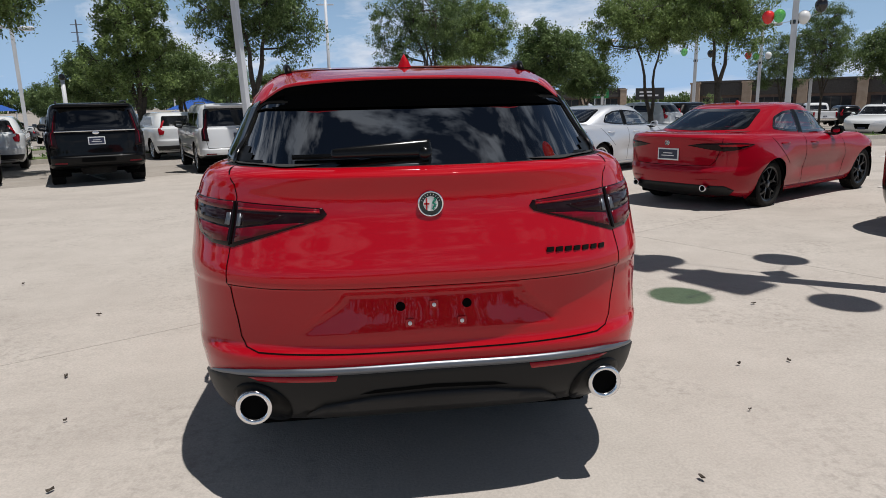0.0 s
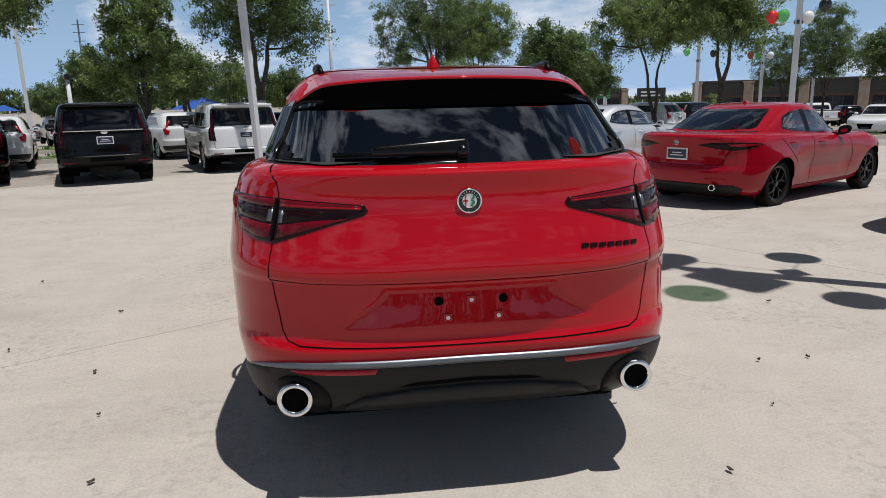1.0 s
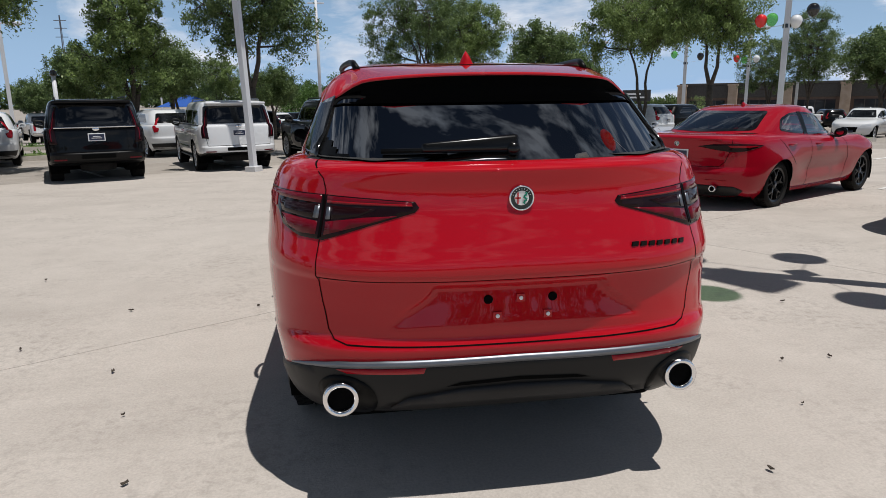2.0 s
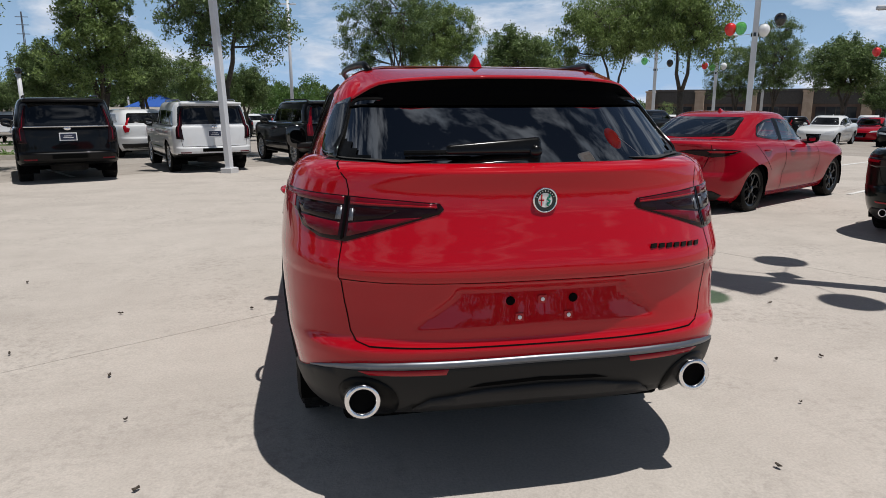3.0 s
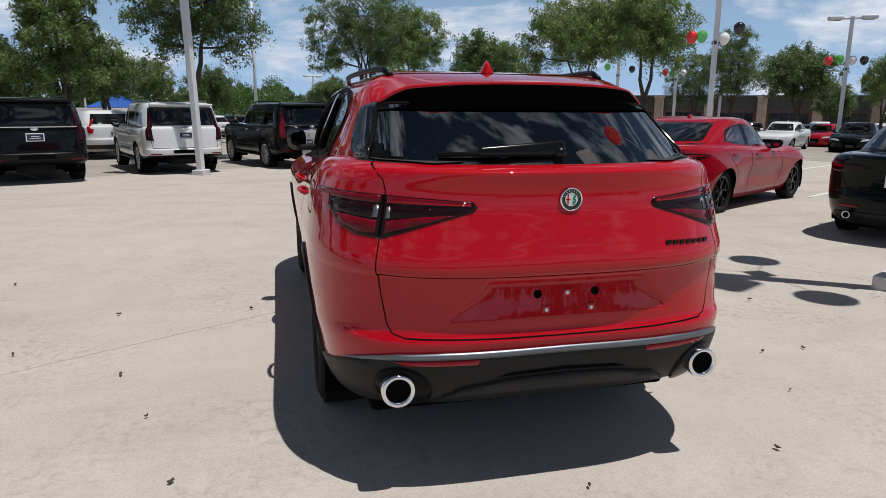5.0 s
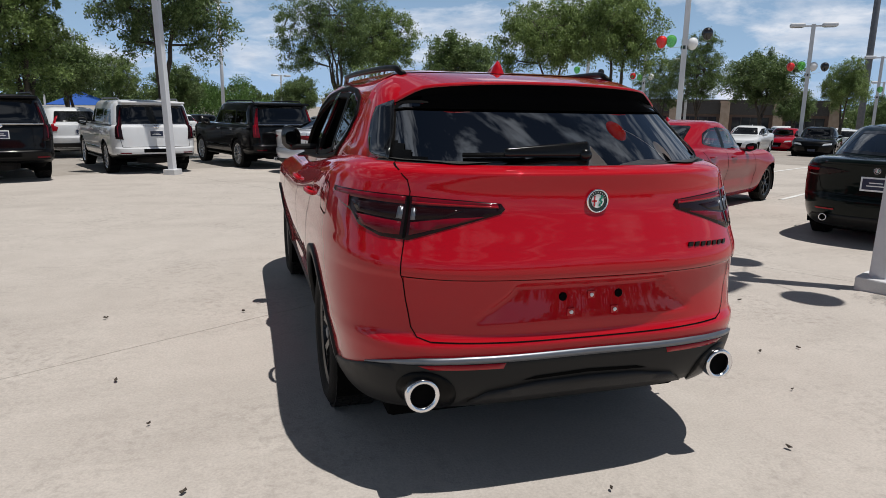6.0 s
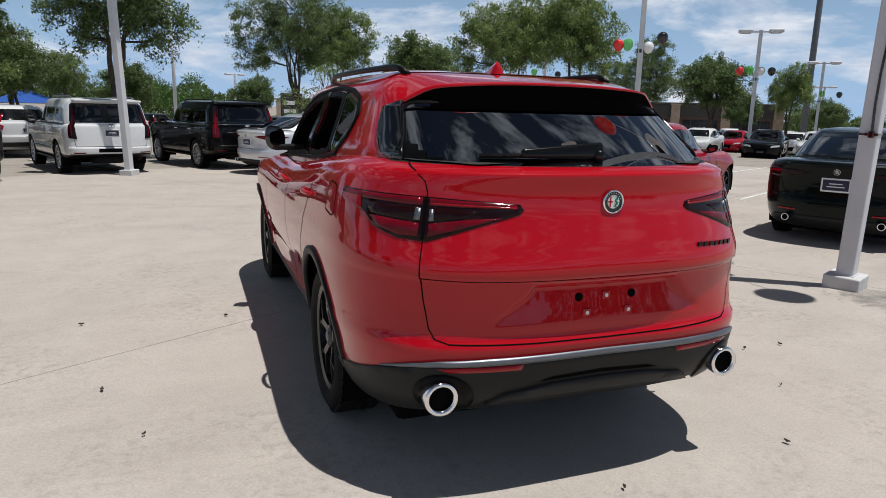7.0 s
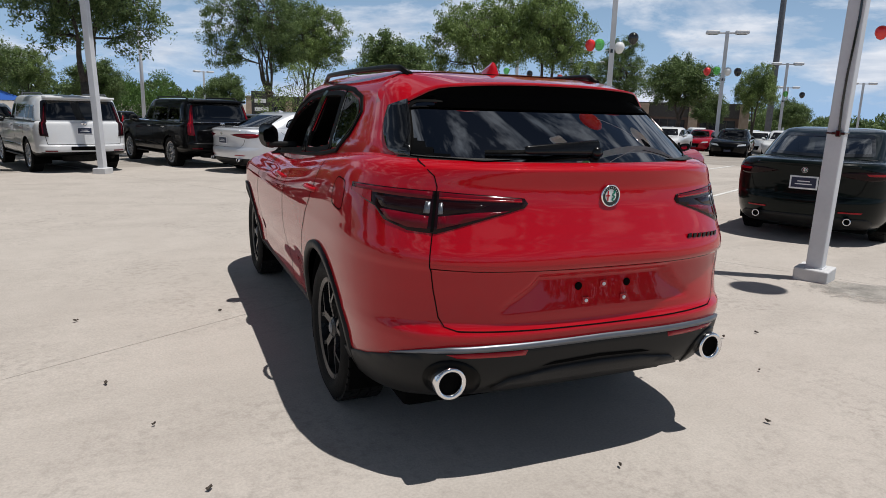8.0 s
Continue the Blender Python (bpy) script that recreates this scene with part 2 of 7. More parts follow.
CHROME = plain_mat("chrome", (0.82, 0.82, 0.83), rough=0.08, metal=1.0, wear=0.02)
SATIN = plain_mat("satin_silver_trim", (0.16, 0.172, 0.195), rough=0.38, metal=0.75)
LAMP_RED = plain_mat("smoked_red_lens", (0.125, 0.003, 0.010), rough=0.10, coat=0.12, spec=0.15, wear=0.35)
LAMP_RED2 = plain_mat("red_lens", (0.30, 0.005, 0.012), rough=0.12, coat=0.2, spec=0.2)
LAMP_SMOKE = plain_mat("smoked_lens", (0.012, 0.003, 0.004), rough=0.10, coat=0.06, spec=0.15)
LAMP_CLEAR = plain_mat("clear_lens", (0.55, 0.57, 0.6), rough=0.08, coat=1.0)
SEAT = rough_mat("seat_leather", (0.02, 0.02, 0.02), (0.035, 0.033, 0.03), rough=0.55, scale=6, fine=200)
PLATE = plain_mat("plate_navy", (0.02, 0.028, 0.06), rough=0.3)
PLATE_RIM = plain_mat("plate_white", (0.75, 0.75, 0.76), rough=0.4)
CONCRETE = concrete_mat("concrete", (0.405, 0.365, 0.328), (0.505, 0.461, 0.418), (0.315, 0.283, 0.252), per_piece=0.02)
LOT = concrete_mat("old_concrete", (0.28, 0.25, 0.22), (0.39, 0.355, 0.32), (0.21, 0.19, 0.167))
LINE = rough_mat("worn_white_line", (0.50, 0.49, 0.46), (0.72, 0.72, 0.70), rough=0.8, scale=3, fine=40)
KERB = rough_mat("kerb_concrete", (0.40, 0.37, 0.32), (0.52, 0.48, 0.43), rough=0.9)
POLE = rough_mat("painted_pole", (0.56, 0.57, 0.60), (0.66, 0.67, 0.69), rough=0.5, scale=2, fine=30, bump=0.05)
DARK_POLE = rough_mat("dark_steel_pole", (0.10, 0.11, 0.13), (0.15, 0.16, 0.18), rough=0.6)
BASE = rough_mat("pole_base", (0.50, 0.50, 0.51), (0.62, 0.62, 0.62), rough=0.75, scale=5, fine=60)
BARK = rough_mat("bark", (0.045, 0.036, 0.028), (0.11, 0.09, 0.07), rough=0.95, scale=9, fine=40, bump=0.8, dist=0.03)
LEAF = leaf_mat("oak_leaves", (0.078, 0.125, 0.034), (0.28, 0.375, 0.125))
LEAF_D = leaf_mat("dark_leaves", (0.056, 0.095, 0.032), (0.205, 0.285, 0.105))
LEAF_B = leaf_mat("hedge_leaves", (0.05, 0.105, 0.02), (0.13, 0.23, 0.055))
GRASS = rough_mat("grass", (0.05, 0.09, 0.02), (0.13, 0.17, 0.05), rough=0.95, scale=4, fine=90, bump=0.6)
BRICK = rough_mat("brown_brick", (0.10, 0.065, 0.05), (0.16, 0.11, 0.085), rough=0.9, scale=2, fine=30)
STONE = rough_mat("tan_stone", (0.34, 0.25, 0.18), (0.44, 0.34, 0.26), rough=0.9, scale=2, fine=20)
ROOFM = rough_mat("roof_fascia", (0.045, 0.04, 0.038), (0.075, 0.068, 0.06), rough=0.8)
PANE = plain_mat("dark_pane", (0.02, 0.024, 0.028), rough=0.05)
BLUE = plain_mat("blue_canopy", (0.008, 0.075, 0.34), rough=0.6)
SIGN_GREEN = plain_mat("green_sign", (0.01, 0.22, 0.07), rough=0.5)
SIGN_DARK = plain_mat("dark_sign", (0.03, 0.03, 0.03), rough=0.5)
BAL = {k: plain_mat(k + "_balloon", c, rough=0.18, coat=0.6, wear=0.03) for k, c in
       (("red", (0.75, 0.02, 0.02)), ("green", (0.12, 0.55, 0.03)), ("white", (0.8, 0.8, 0.8)), ("black", (0.008, 0.008, 0.01)))}



def thin_rubber(m, tint, share):
    """Let a share of the light pass through the balloon's skin."""
    nt = m.node_tree
    tr, mix = nt.nodes.new("ShaderNodeBsdfTransparent"), nt.nodes.new("ShaderNodeMixShader")
    tr.inputs["Color"].default_value = (*tint, 1)
    mix.inputs[0].default_value = share
    nt.links.new(nt.nodes["Principled BSDF"].outputs[0], mix.inputs[1]); nt.links.new(tr.outputs[0], mix.inputs[2])
    nt.links.new(mix.outputs[0], nt.nodes["Material Output"].inputs["Surface"])


thin_rubber(BAL["green"], (0.62, 0.85, 0.58), 0.55)

# ---- shared builders ----
SITE = radians(60)                          # the lot's bays run at 60 degrees from the red car's heading
AX, BX = Vector((math.sin(SITE), math.cos(SITE), 0)), Vector((-math.cos(SITE), math.sin(SITE), 0))


def site(a, b):
    p = AX * a + BX * b
    return p.x, p.y


def rise(x, y):
    """Height of the ground: the lot falls gently away from the red car."""
    s = min(80.0, max(0.0, math.hypot(x, y) - 2.0))
    z = -(0.005 * s + 0.00026 * s * s)
    r = math.hypot(x, y)
    if r > 75:
        k = min(1.0, max(0.0, (0.35 * y - x) / 40.0))
        z += k * min(3.2, 0.05 * (r - 75))
    return z


def thing(name, m, label, category, group="", kind=""):
    ob = new(name)
    ob.matrix_world = m
    ob.empty_display_size = 0.2
    return tagged(ob, label, category, group, kind)


def part(name, bm, material, parent, label="", smooth=False):
    if isinstance(bm, bpy.types.Mesh):
        me = bm
    else:
        me = bpy.data.meshes.new(name)
        bm.to_mesh(me)
        bm.free()
    if not me.materials:
        for mt in material if isinstance(material, (list, tuple)) else (material,):
            me.materials.append(mt)
    if smooth:
        me.polygons.foreach_set("use_smooth", [True] * len(me.polygons))
    ob = new(name, me)
    if parent:
        ob.parent = parent
    if label:
        ob["label"] = label
    return ob


def box_bm(x0, x1, y0, y1, z0, z1, bevel=0.0, seg=2):
    bm = bmesh.new()
    bmesh.ops.create_cube(bm, size=1)
    for v in bm.verts:
        v.co = Vector(((x0 + x1) / 2 + v.co.x * (x1 - x0), (y0 + y1) / 2 + v.co.y * (y1 - y0), (z0 + z1) / 2 + v.co.z * (z1 - z0)))
    if bevel:
        bmesh.ops.bevel(bm, geom=bm.edges[:], offset=bevel, segments=seg, affect="EDGES", profile=0.5)
    return bm


def lathe_bm(profile, seg=24, axis="z", closed=False):
    """Turn (radius, height) points round an axis."""
    bm = bmesh.new()
    rows = []
    for r, h in profile:
        row = []
        for i in range(seg):
            a = 2 * math.pi * i / seg
            c, s = r * math.cos(a), r * math.sin(a)
            row.append(bm.verts.new({"z": (c, s, h), "y": (c, h, s), "x": (h, c, s)}[axis]))
        rows.append(row)
    pairs = list(zip(rows, rows[1:])) + ([(rows[-1], rows[0])] if closed else [])
    for p, q in pairs:
        for i in range(seg):
            j = (i + 1) % seg
            bm.faces.new((p[i], p[j], q[j], q[i]))
    if not closed:
        for row in (rows[0], rows[-1]):
            if (row[0].co - row[seg // 2].co).length > 1e-4:
                bm.faces.new(row)
    bmesh.ops.recalc_face_normals(bm, faces=bm.faces)
    return bm


def tube_bm(points, radius, seg=8, taper=None):
    """A round bar along a line of points."""
    bm = bmesh.new()
    pts = [Vector(p) for p in points]
    rows = []
    for i, p in enumerate(pts):
        d = (pts[min(i + 1, len(pts) - 1)] - pts[max(i - 1, 0)]).normalized()
        u = d.orthogonal().normalized() if abs(d.z) > 0.9 else d.cross(Vector((0, 0, 1))).normalized()
        w = d.cross(u)
        r = radius if taper is None else radius * (1 + (taper - 1) * i / (len(pts) - 1))
        rows.append([bm.verts.new(p + (u * math.cos(2 * math.pi * k / seg) + w * math.sin(2 * math.pi * k / seg)) * r) for k in range(seg)])
    for p, q in zip(rows, rows[1:]):
        for k in range(seg):
            bm.faces.new((p[k], p[(k + 1) % seg], q[(k + 1) % seg], q[k]))
    bm.faces.new(rows[0]); bm.faces.new(rows[-1])
    bmesh.ops.recalc_face_normals(bm, faces=bm.faces)
    return bm


def join_bm(*bms):
    out = bmesh.new()
    for b in bms:
        me = bpy.data.meshes.new("tmp")
        b.to_mesh(me)
        b.free()
        out.from_mesh(me)
        bpy.data.meshes.remove(me)
    return out


def move_bm(bm, m):
    bmesh.ops.transform(bm, matrix=m, verts=bm.verts)
    return bm


def smoothstep(a, b, x):
    t = min(1.0, max(0.0, (x - a) / (b - a)))
    return t * t * (3 - 2 * t)
# ---- vehicles ----
from mathutils.bvhtree import BVHTree


def fair(xs, ys, x):
    """A smooth curve through table values that does not overshoot."""
    n = len(xs)
    if x <= xs[0]:
        return ys[0]
    if x >= xs[-1]:
        return ys[-1]
    i = max(k for k in range(n - 1) if xs[k] <= x)
    h = xs[i + 1] - xs[i]
    d = [(ys[k + 1] - ys[k]) / (xs[k + 1] - xs[k]) for k in range(n - 1)]

    def slope(k):
        if k == 0:
            return d[0]
        if k == n - 1:
            return d[-1]
        return 0.0 if d[k - 1] * d[k] <= 0 else 2 * d[k - 1] * d[k] / (d[k - 1] + d[k])
    t = (x - xs[i]) / h
    return (ys[i] * (1 + 2 * t) * (1 - t) ** 2 + slope(i) * h * t * (1 - t) ** 2 + ys[i + 1] * t * t * (3 - 2 * t) + slope(i + 1) * h * t * t * (t - 1))


def ring(yr, yf, w, yc, yd, n, m, nf, mf, quarter, straight):
    """One level of a car's shell: rounded tail, straight flank, rounded nose; right half, then mirrored."""
    pts = []
    for i in range(quarter + 1):
        g = math.sin(math.pi / 2 * i / quarter)
        pts.append((w * g, yc - (yc - yr) * max(0.0, 1 - g ** n) ** (1 / m)))
    for i in range(1, straight):
        pts.append((w, yc + (yd - yc) * i / straight))
    for i in range(quarter + 1):
        g = math.sin(math.pi / 2 * (1 - i / quarter))
        pts.append((w * g, yd + (yf - yd) * max(0.0, 1 - g ** nf) ** (1 / mf)))
    return pts + [(-x, y) for x, y in reversed(pts[1:-1])]


def shell(table, yc, yd, n=2.2, m=4.0, nf=2.4, mf=3.0, step=0.025, quarter=20, straight=50, warp=None):
    """A closed shell from levels (z, rear y, front y, half width)."""
    zs = [r[0] for r in table]
    cols = [[r[k] for r in table] for k in (1, 2, 3)]
    levels = sorted({round(z, 4) for z in zs} | {round(zs[0] + i * step, 4) for i in range(int((zs[-1] - zs[0]) / step))})
    levels = [z for i, z in enumerate(levels) if i == 0 or z - levels[i - 1] > 0.004]
    bm = bmesh.new()
    rows = []
    for z in levels:
        yr, yf, w = (fair(zs, c, z) for c in cols)
        cc, dd = max(yc, yr + 0.12), min(yd, yf - 0.12)
        if cc > dd:
            cc = dd = (yr + yf) / 2
        row = []
        for x, y in ring(yr, yf, w, cc, dd, n(z) if callable(n) else n, m(z) if callable(m) else m, nf, mf, quarter, straight):
            p = Vector((x, y, z))
            row.append(bm.verts.new(warp(p) if warp else p))
        rows.append(row)
    k = len(rows[0])
    for p, q in zip(rows, rows[1:]):
        for i in range(k):
            bm.faces.new((p[i], p[(i + 1) % k], q[(i + 1) % k], q[i]))
    for row in (rows[0], rows[-1]):
        half = (k - 2) // 2
        for i in range(half):
            a, b, c, d = row[i], row[i + 1], row[(k - 1 - i) % k], row[(k - i) % k]
            vs = [v for j, v in enumerate((a, b, c, d)) if v not in (a, b, c, d)[:j]]
            if len(vs) > 2:
                bm.faces.new(vs)
        bm.faces.new((row[half], row[half + 1], row[half + 2])) if k % 2 == 0 and half + 2 < k else None
    bmesh.ops.recalc_face_normals(bm, faces=bm.faces)
    return bm


def inside(p, poly):
    x, y = p
    hit = False
    for (x0, y0), (x1, y1) in zip(poly, poly[1:] + poly[:1]):
        if (y0 > y) != (y1 > y) and x < (x1 - x0) * (y - y0) / (y1 - y0) + x0:
            hit = not hit
    return hit


def dense(poly, step, closed=True):
    out = []
    for a, b in zip(poly, (poly[1:] + poly[:1]) if closed else poly[1:]):
        n = max(1, int(math.dist(a, b) / step))
        out += [(a[0] + (b[0] - a[0]) * i / n, a[1] + (b[1] - a[1]) * i / n) for i in range(n)]
    return out if closed else out + [poly[-1]]


def rounded(poly, r, seg=4):
    """Cut the corners of an outline with small arcs."""
    out, n = [], len(poly)
    for i in range(n):
        p, a, b = Vector(poly[i]), Vector(poly[i - 1]), Vector(poly[(i + 1) % n])
        u, v = a - p, b - p
        k = min(r, u.length * 0.45, v.length * 0.45)
        s, e = p + u.normalized() * k, p + v.normalized() * k
        for j in range(seg + 1):
            t = j / seg
            q = s * (1 - t) ** 2 + p * 2 * t * (1 - t) + e * t * t
            out.append((q.x, q.y))
    return out


def inset(poly, d):
    """The outline moved inwards by d."""
    area = sum(x0 * y1 - x1 * y0 for (x0, y0), (x1, y1) in zip(poly, poly[1:] + poly[:1]))
    s = 1 if area > 0 else -1
    out, n = [], len(poly)
    for i in range(n):
        a, b = Vector(poly[i - 1]), Vector(poly[(i + 1) % n])
        t = (b - a).normalized()
        out.append((poly[i][0] - t.y * d * s, poly[i][1] + t.x * d * s))
    return out


class Skin:
    """The outer surface of a vehicle, on to which outlines are projected."""

    def __init__(self, bms, yc=1.0):
        self.trees = [BVHTree.FromBMesh(b) for b in bms]
        self.yc = yc

    def at(self, mode, u, v, off=0.0):
        if mode == "rear":
            o, d = Vector((u, -4, v)), Vector((0, 1, 0))
        elif mode == "front":
            o, d = Vector((u, 12, v)), Vector((0, -1, 0))
        elif mode == "left":
            o, d = Vector((-4, u, v)), Vector((1, 0, 0))
        elif mode == "right":
            o, d = Vector((4, u, v)), Vector((-1, 0, 0))
        elif mode == "top":
            o, d = Vector((u, v, 6)), Vector((0, 0, -1))
        else:
            a = radians(u)
            k = Vector((-math.sin(a), -math.cos(a), 0))
            o, d = Vector((0, self.yc, v)) + k * 4, -k
        best = None
        for t in self.trees:
            p, nrm, _, dist = t.ray_cast(o, d)
            if p is not None and (best is None or dist < best[2]):
                best = (p, nrm, dist)
        if best is None:
            return o + d * 3.2
        p, nrm, _ = best
        if nrm.dot(d) > 0:
            nrm = -nrm
        return p + nrm * off

    def patch(self, mode, poly, off=0.004, thick=0.012, cell=0.05, uscale=1.0):
        """A panel that follows the skin inside an outline, with an edge of some depth."""
        us, vs = [p[0] for p in poly], [p[1] for p in poly]
        cu = cell * uscale
        bm = bmesh.new()
        seen = {}

        def vert(q):
            k = (round(q[0], 5), round(q[1], 5))
            if k not in seen:
                seen[k] = bm.verts.new(self.at(mode, q[0], q[1], off))
            return seen[k]
        nu, nv = max(1, math.ceil((max(us) - min(us)) / cu)), max(1, math.ceil((max(vs) - min(vs)) / cell))
        for i in range(nu):
            for j in range(nv):
                u0, u1 = min(us) + (max(us) - min(us)) * i / nu, min(us) + (max(us) - min(us)) * (i + 1) / nu
                v0, v1 = min(vs) + (max(vs) - min(vs)) * j / nv, min(vs) + (max(vs) - min(vs)) * (j + 1) / nv
                c = poly
                for k, lim, sgn in ((0, u0, 1), (0, u1, -1), (1, v0, 1), (1, v1, -1)):
                    o = []
                    for a, b in zip(c, c[1:] + c[:1]):
                        ia, ib = (a[k] - lim) * sgn >= -1e-9, (b[k] - lim) * sgn >= -1e-9
                        if ia:
                            o.append(a)
                        if ia != ib:
                            t = (lim - a[k]) / (b[k] - a[k])
                            o.append((a[0] + (b[0] - a[0]) * t, a[1] + (b[1] - a[1]) * t))
                    c = o
                    if len(c) < 3:
                        break
                if len(c) > 2:
                    f = []
                    for q in c:
                        v = vert(q)
                        if v not in f:
                            f.append(v)
                    if len(f) > 2:
                        try:
                            bm.faces.new(f)
                        except ValueError:
                            pass
        bmesh.ops.remove_doubles(bm, verts=bm.verts, dist=0.0006)
        self.solid(bm, mode, thick)
        return bm

    def solid(self, bm, mode, thick):
        bmesh.ops.recalc_face_normals(bm, faces=bm.faces)
        out = {"rear": Vector((0, -1, 0.3)), "front": Vector((0, 1, 0)), "left": Vector((-1, 0, 0)), "right": Vector((1, 0, 0)), "top": Vector((0, 0, 1))}.get(mode)
        bm.normal_update()
        tot = sum((f.normal.dot(out if out else f.calc_center_median() - Vector((0, self.yc, f.calc_center_median().z))) for f in bm.faces))
        if tot < 0:
            bmesh.ops.reverse_faces(bm, faces=bm.faces[:])
        if thick:
            bm.normal_update()
            nrm = {v: v.normal.copy() for v in bm.verts}
            r = bmesh.ops.extrude_edge_only(bm, edges=[e for e in bm.edges if e.is_boundary])
            for v in [g for g in r["geom"] if isinstance(g, bmesh.types.BMVert)]:
                src = [e.other_vert(v) for e in v.link_edges if e.other_vert(v) in nrm]
                if src:
                    v.co -= nrm[src[0]] * thick

    def ribbon(self, mode, line, width, off=0.0015, thick=0.0, closed=False, step=0.03, uscale=1.0, taper=0):
        """A narrow band along a line on the skin: trims, seals and gaps between panels."""
        pts = dense([(p[0] / uscale, p[1]) for p in line], step, closed)
        bm, rows, n = bmesh.new(), [], len(pts)
        for i in range(n):
            a = pts[i - 1] if i or closed else pts[i]
            b = pts[(i + 1) % n] if i < n - 1 or closed else pts[i]
            t = Vector((b[0] - a[0], b[1] - a[1]))
            if t.length < 1e-9:
                continue
            t.normalize()
            w, o = width, off
            if taper:
                k = min(1.0, (min(i, n - 1 - i) + 0.4) / taper)
                w, o = width * (0.15 + 0.85 * k), 0.004 + (off - 0.004) * k
            rows.append([bm.verts.new(self.at(mode, (pts[i][0] - t.y * w * s) * uscale, pts[i][1] + t.x * w * s, o)) for s in (0.5, -0.5)])
        for p, q in list(zip(rows, rows[1:])) + ([(rows[-1], rows[0])] if closed else []):
            bm.faces.new((p[0], p[1], q[1], q[0]))
        self.solid(bm, mode, thick)
        return bm

    def border(self, mode, poly, width, off=0.004, thick=0.01, step=0.04):
        """A closed border, inside an outline."""
        outer = dense(poly, step)
        inner = inset(outer, width)
        bm = bmesh.new()
        o = [bm.verts.new(self.at(mode, *p, off)) for p in outer]
        i = [bm.verts.new(self.at(mode, *p, off)) for p in inner]
        n = len(o)
        for k in range(n):
            bm.faces.new((o[k], o[(k + 1) % n], i[(k + 1) % n], i[k]))
        self.solid(bm, mode, thick)
        return bm


class BentPane(Skin):
    """A smoothly bent rear pane: bowed across, and lying flatter towards its top."""

    def depth(self, u, v):
        d = v - 1.3
        y0, w = 0.045 + 1.50 * d + 0.55 * d * d, 0.80 - 0.42 * d
        return 1.0 - (1.0 - y0) * (1.0 - min(0.98, abs(u) / w) ** 2.3) ** (1 / 3.6)

    def at(self, mode, u, v, off=0.0):
        e = 0.004
        du, dv = (self.depth(u + e, v) - self.depth(u - e, v)) / (2 * e), (self.depth(u, v + e) - self.depth(u, v - e)) / (2 * e)
        return Vector((u, self.depth(u, v), v)) + Vector((du, -1, dv)).normalized() * off


def cut_arches(bm, hubs, r):
    """Open the wheel arches in a shell: drop what lies inside the circle and pull the rim on to it."""
    def near(v):
        return min(hubs, key=lambda h: math.hypot(v.co.y - h[0], v.co.z - h[1]))

    def gap(v):
        h = near(v)
        return math.hypot(v.co.y - h[0], v.co.z - h[1])
    doomed = [f for f in bm.faces if all(abs(v.co.x) > 0.55 and gap(v) < r * 1.03 for v in f.verts)]
    bmesh.ops.delete(bm, geom=doomed, context="FACES")
    for v in bm.verts:
        if v.is_boundary and abs(v.co.x) > 0.5 and gap(v) < r * 1.25:
            h = near(v)
            d = gap(v)
            v.co.y, v.co.z = h[0] + (v.co.y - h[0]) * r / d, h[1] + (v.co.z - h[1]) * r / d


def cut_window(bm, mode, poly):
    """Open a window in a shell; its border covers the cut."""
    small = inset(dense(poly, 0.05), 0.012)
    side = {"left": -1, "right": 1}.get(mode)
    bm.normal_update()
    doomed = []
    for f in bm.faces:
        if side and (f.normal.x * side < 0.2 or f.calc_center_median().x * side < 0):
            continue
        if mode == "rear" and f.normal.y > -0.15 or mode == "front" and f.normal.y < 0.15:
            continue
        if all(inside((v.co.y, v.co.z) if side else (v.co.x, v.co.z), small) for v in f.verts):
            doomed.append(f)
    bmesh.ops.delete(bm, geom=doomed, context="FACES")


def spoke_rim(radius, spokes, twin=True):
    """The open star of an alloy wheel, its face towards -x: hub, forked spokes and outer hoop."""
    bms = [lathe_bm([(radius, 0.10), (radius + 0.012, 0.0), (radius, -0.012), (radius - 0.022, -0.004), (radius - 0.03, 0.10)], 40, "x", closed=True),
           lathe_bm([(0.002, -0.004), (0.035, -0.004), (0.055, 0.006), (0.07, 0.05), (0.07, 0.09)], 20, "x")]
    for k in range(spokes):
        a = 2 * math.pi * k / spokes
        for s in ((-1, 1) if twin else (0,)):
            p0 = (0.045, a)
            p1 = (radius * 0.52, a + s * 0.06)
            p2 = (radius - 0.015, a + s * 0.30)
            rows = []
            bm = bmesh.new()
            for (r, t), w, x in ((p0, 0.026, 0.012), (p1, 0.017, -0.006), (p2, 0.013, 0.002)):
                c, n = Vector((0, math.cos(t), math.sin(t))) * r, Vector((0, -math.sin(t), math.cos(t)))
                rows.append([bm.verts.new(c + n * w * q + Vector((x + d, 0, 0))) for q, d in ((-1, 0.035), (-0.7, 0), (0.7, 0), (1, 0.035))])
            for p, q in zip(rows, rows[1:]):
                for j in range(4):
                    bm.faces.new((p[j], p[(j + 1) % 4], q[(j + 1) % 4], q[j]))
            bmesh.ops.recalc_face_normals(bm, faces=bm.faces)
            bms.append(bm)
    return join_bm(*bms)


WHEELS = {}


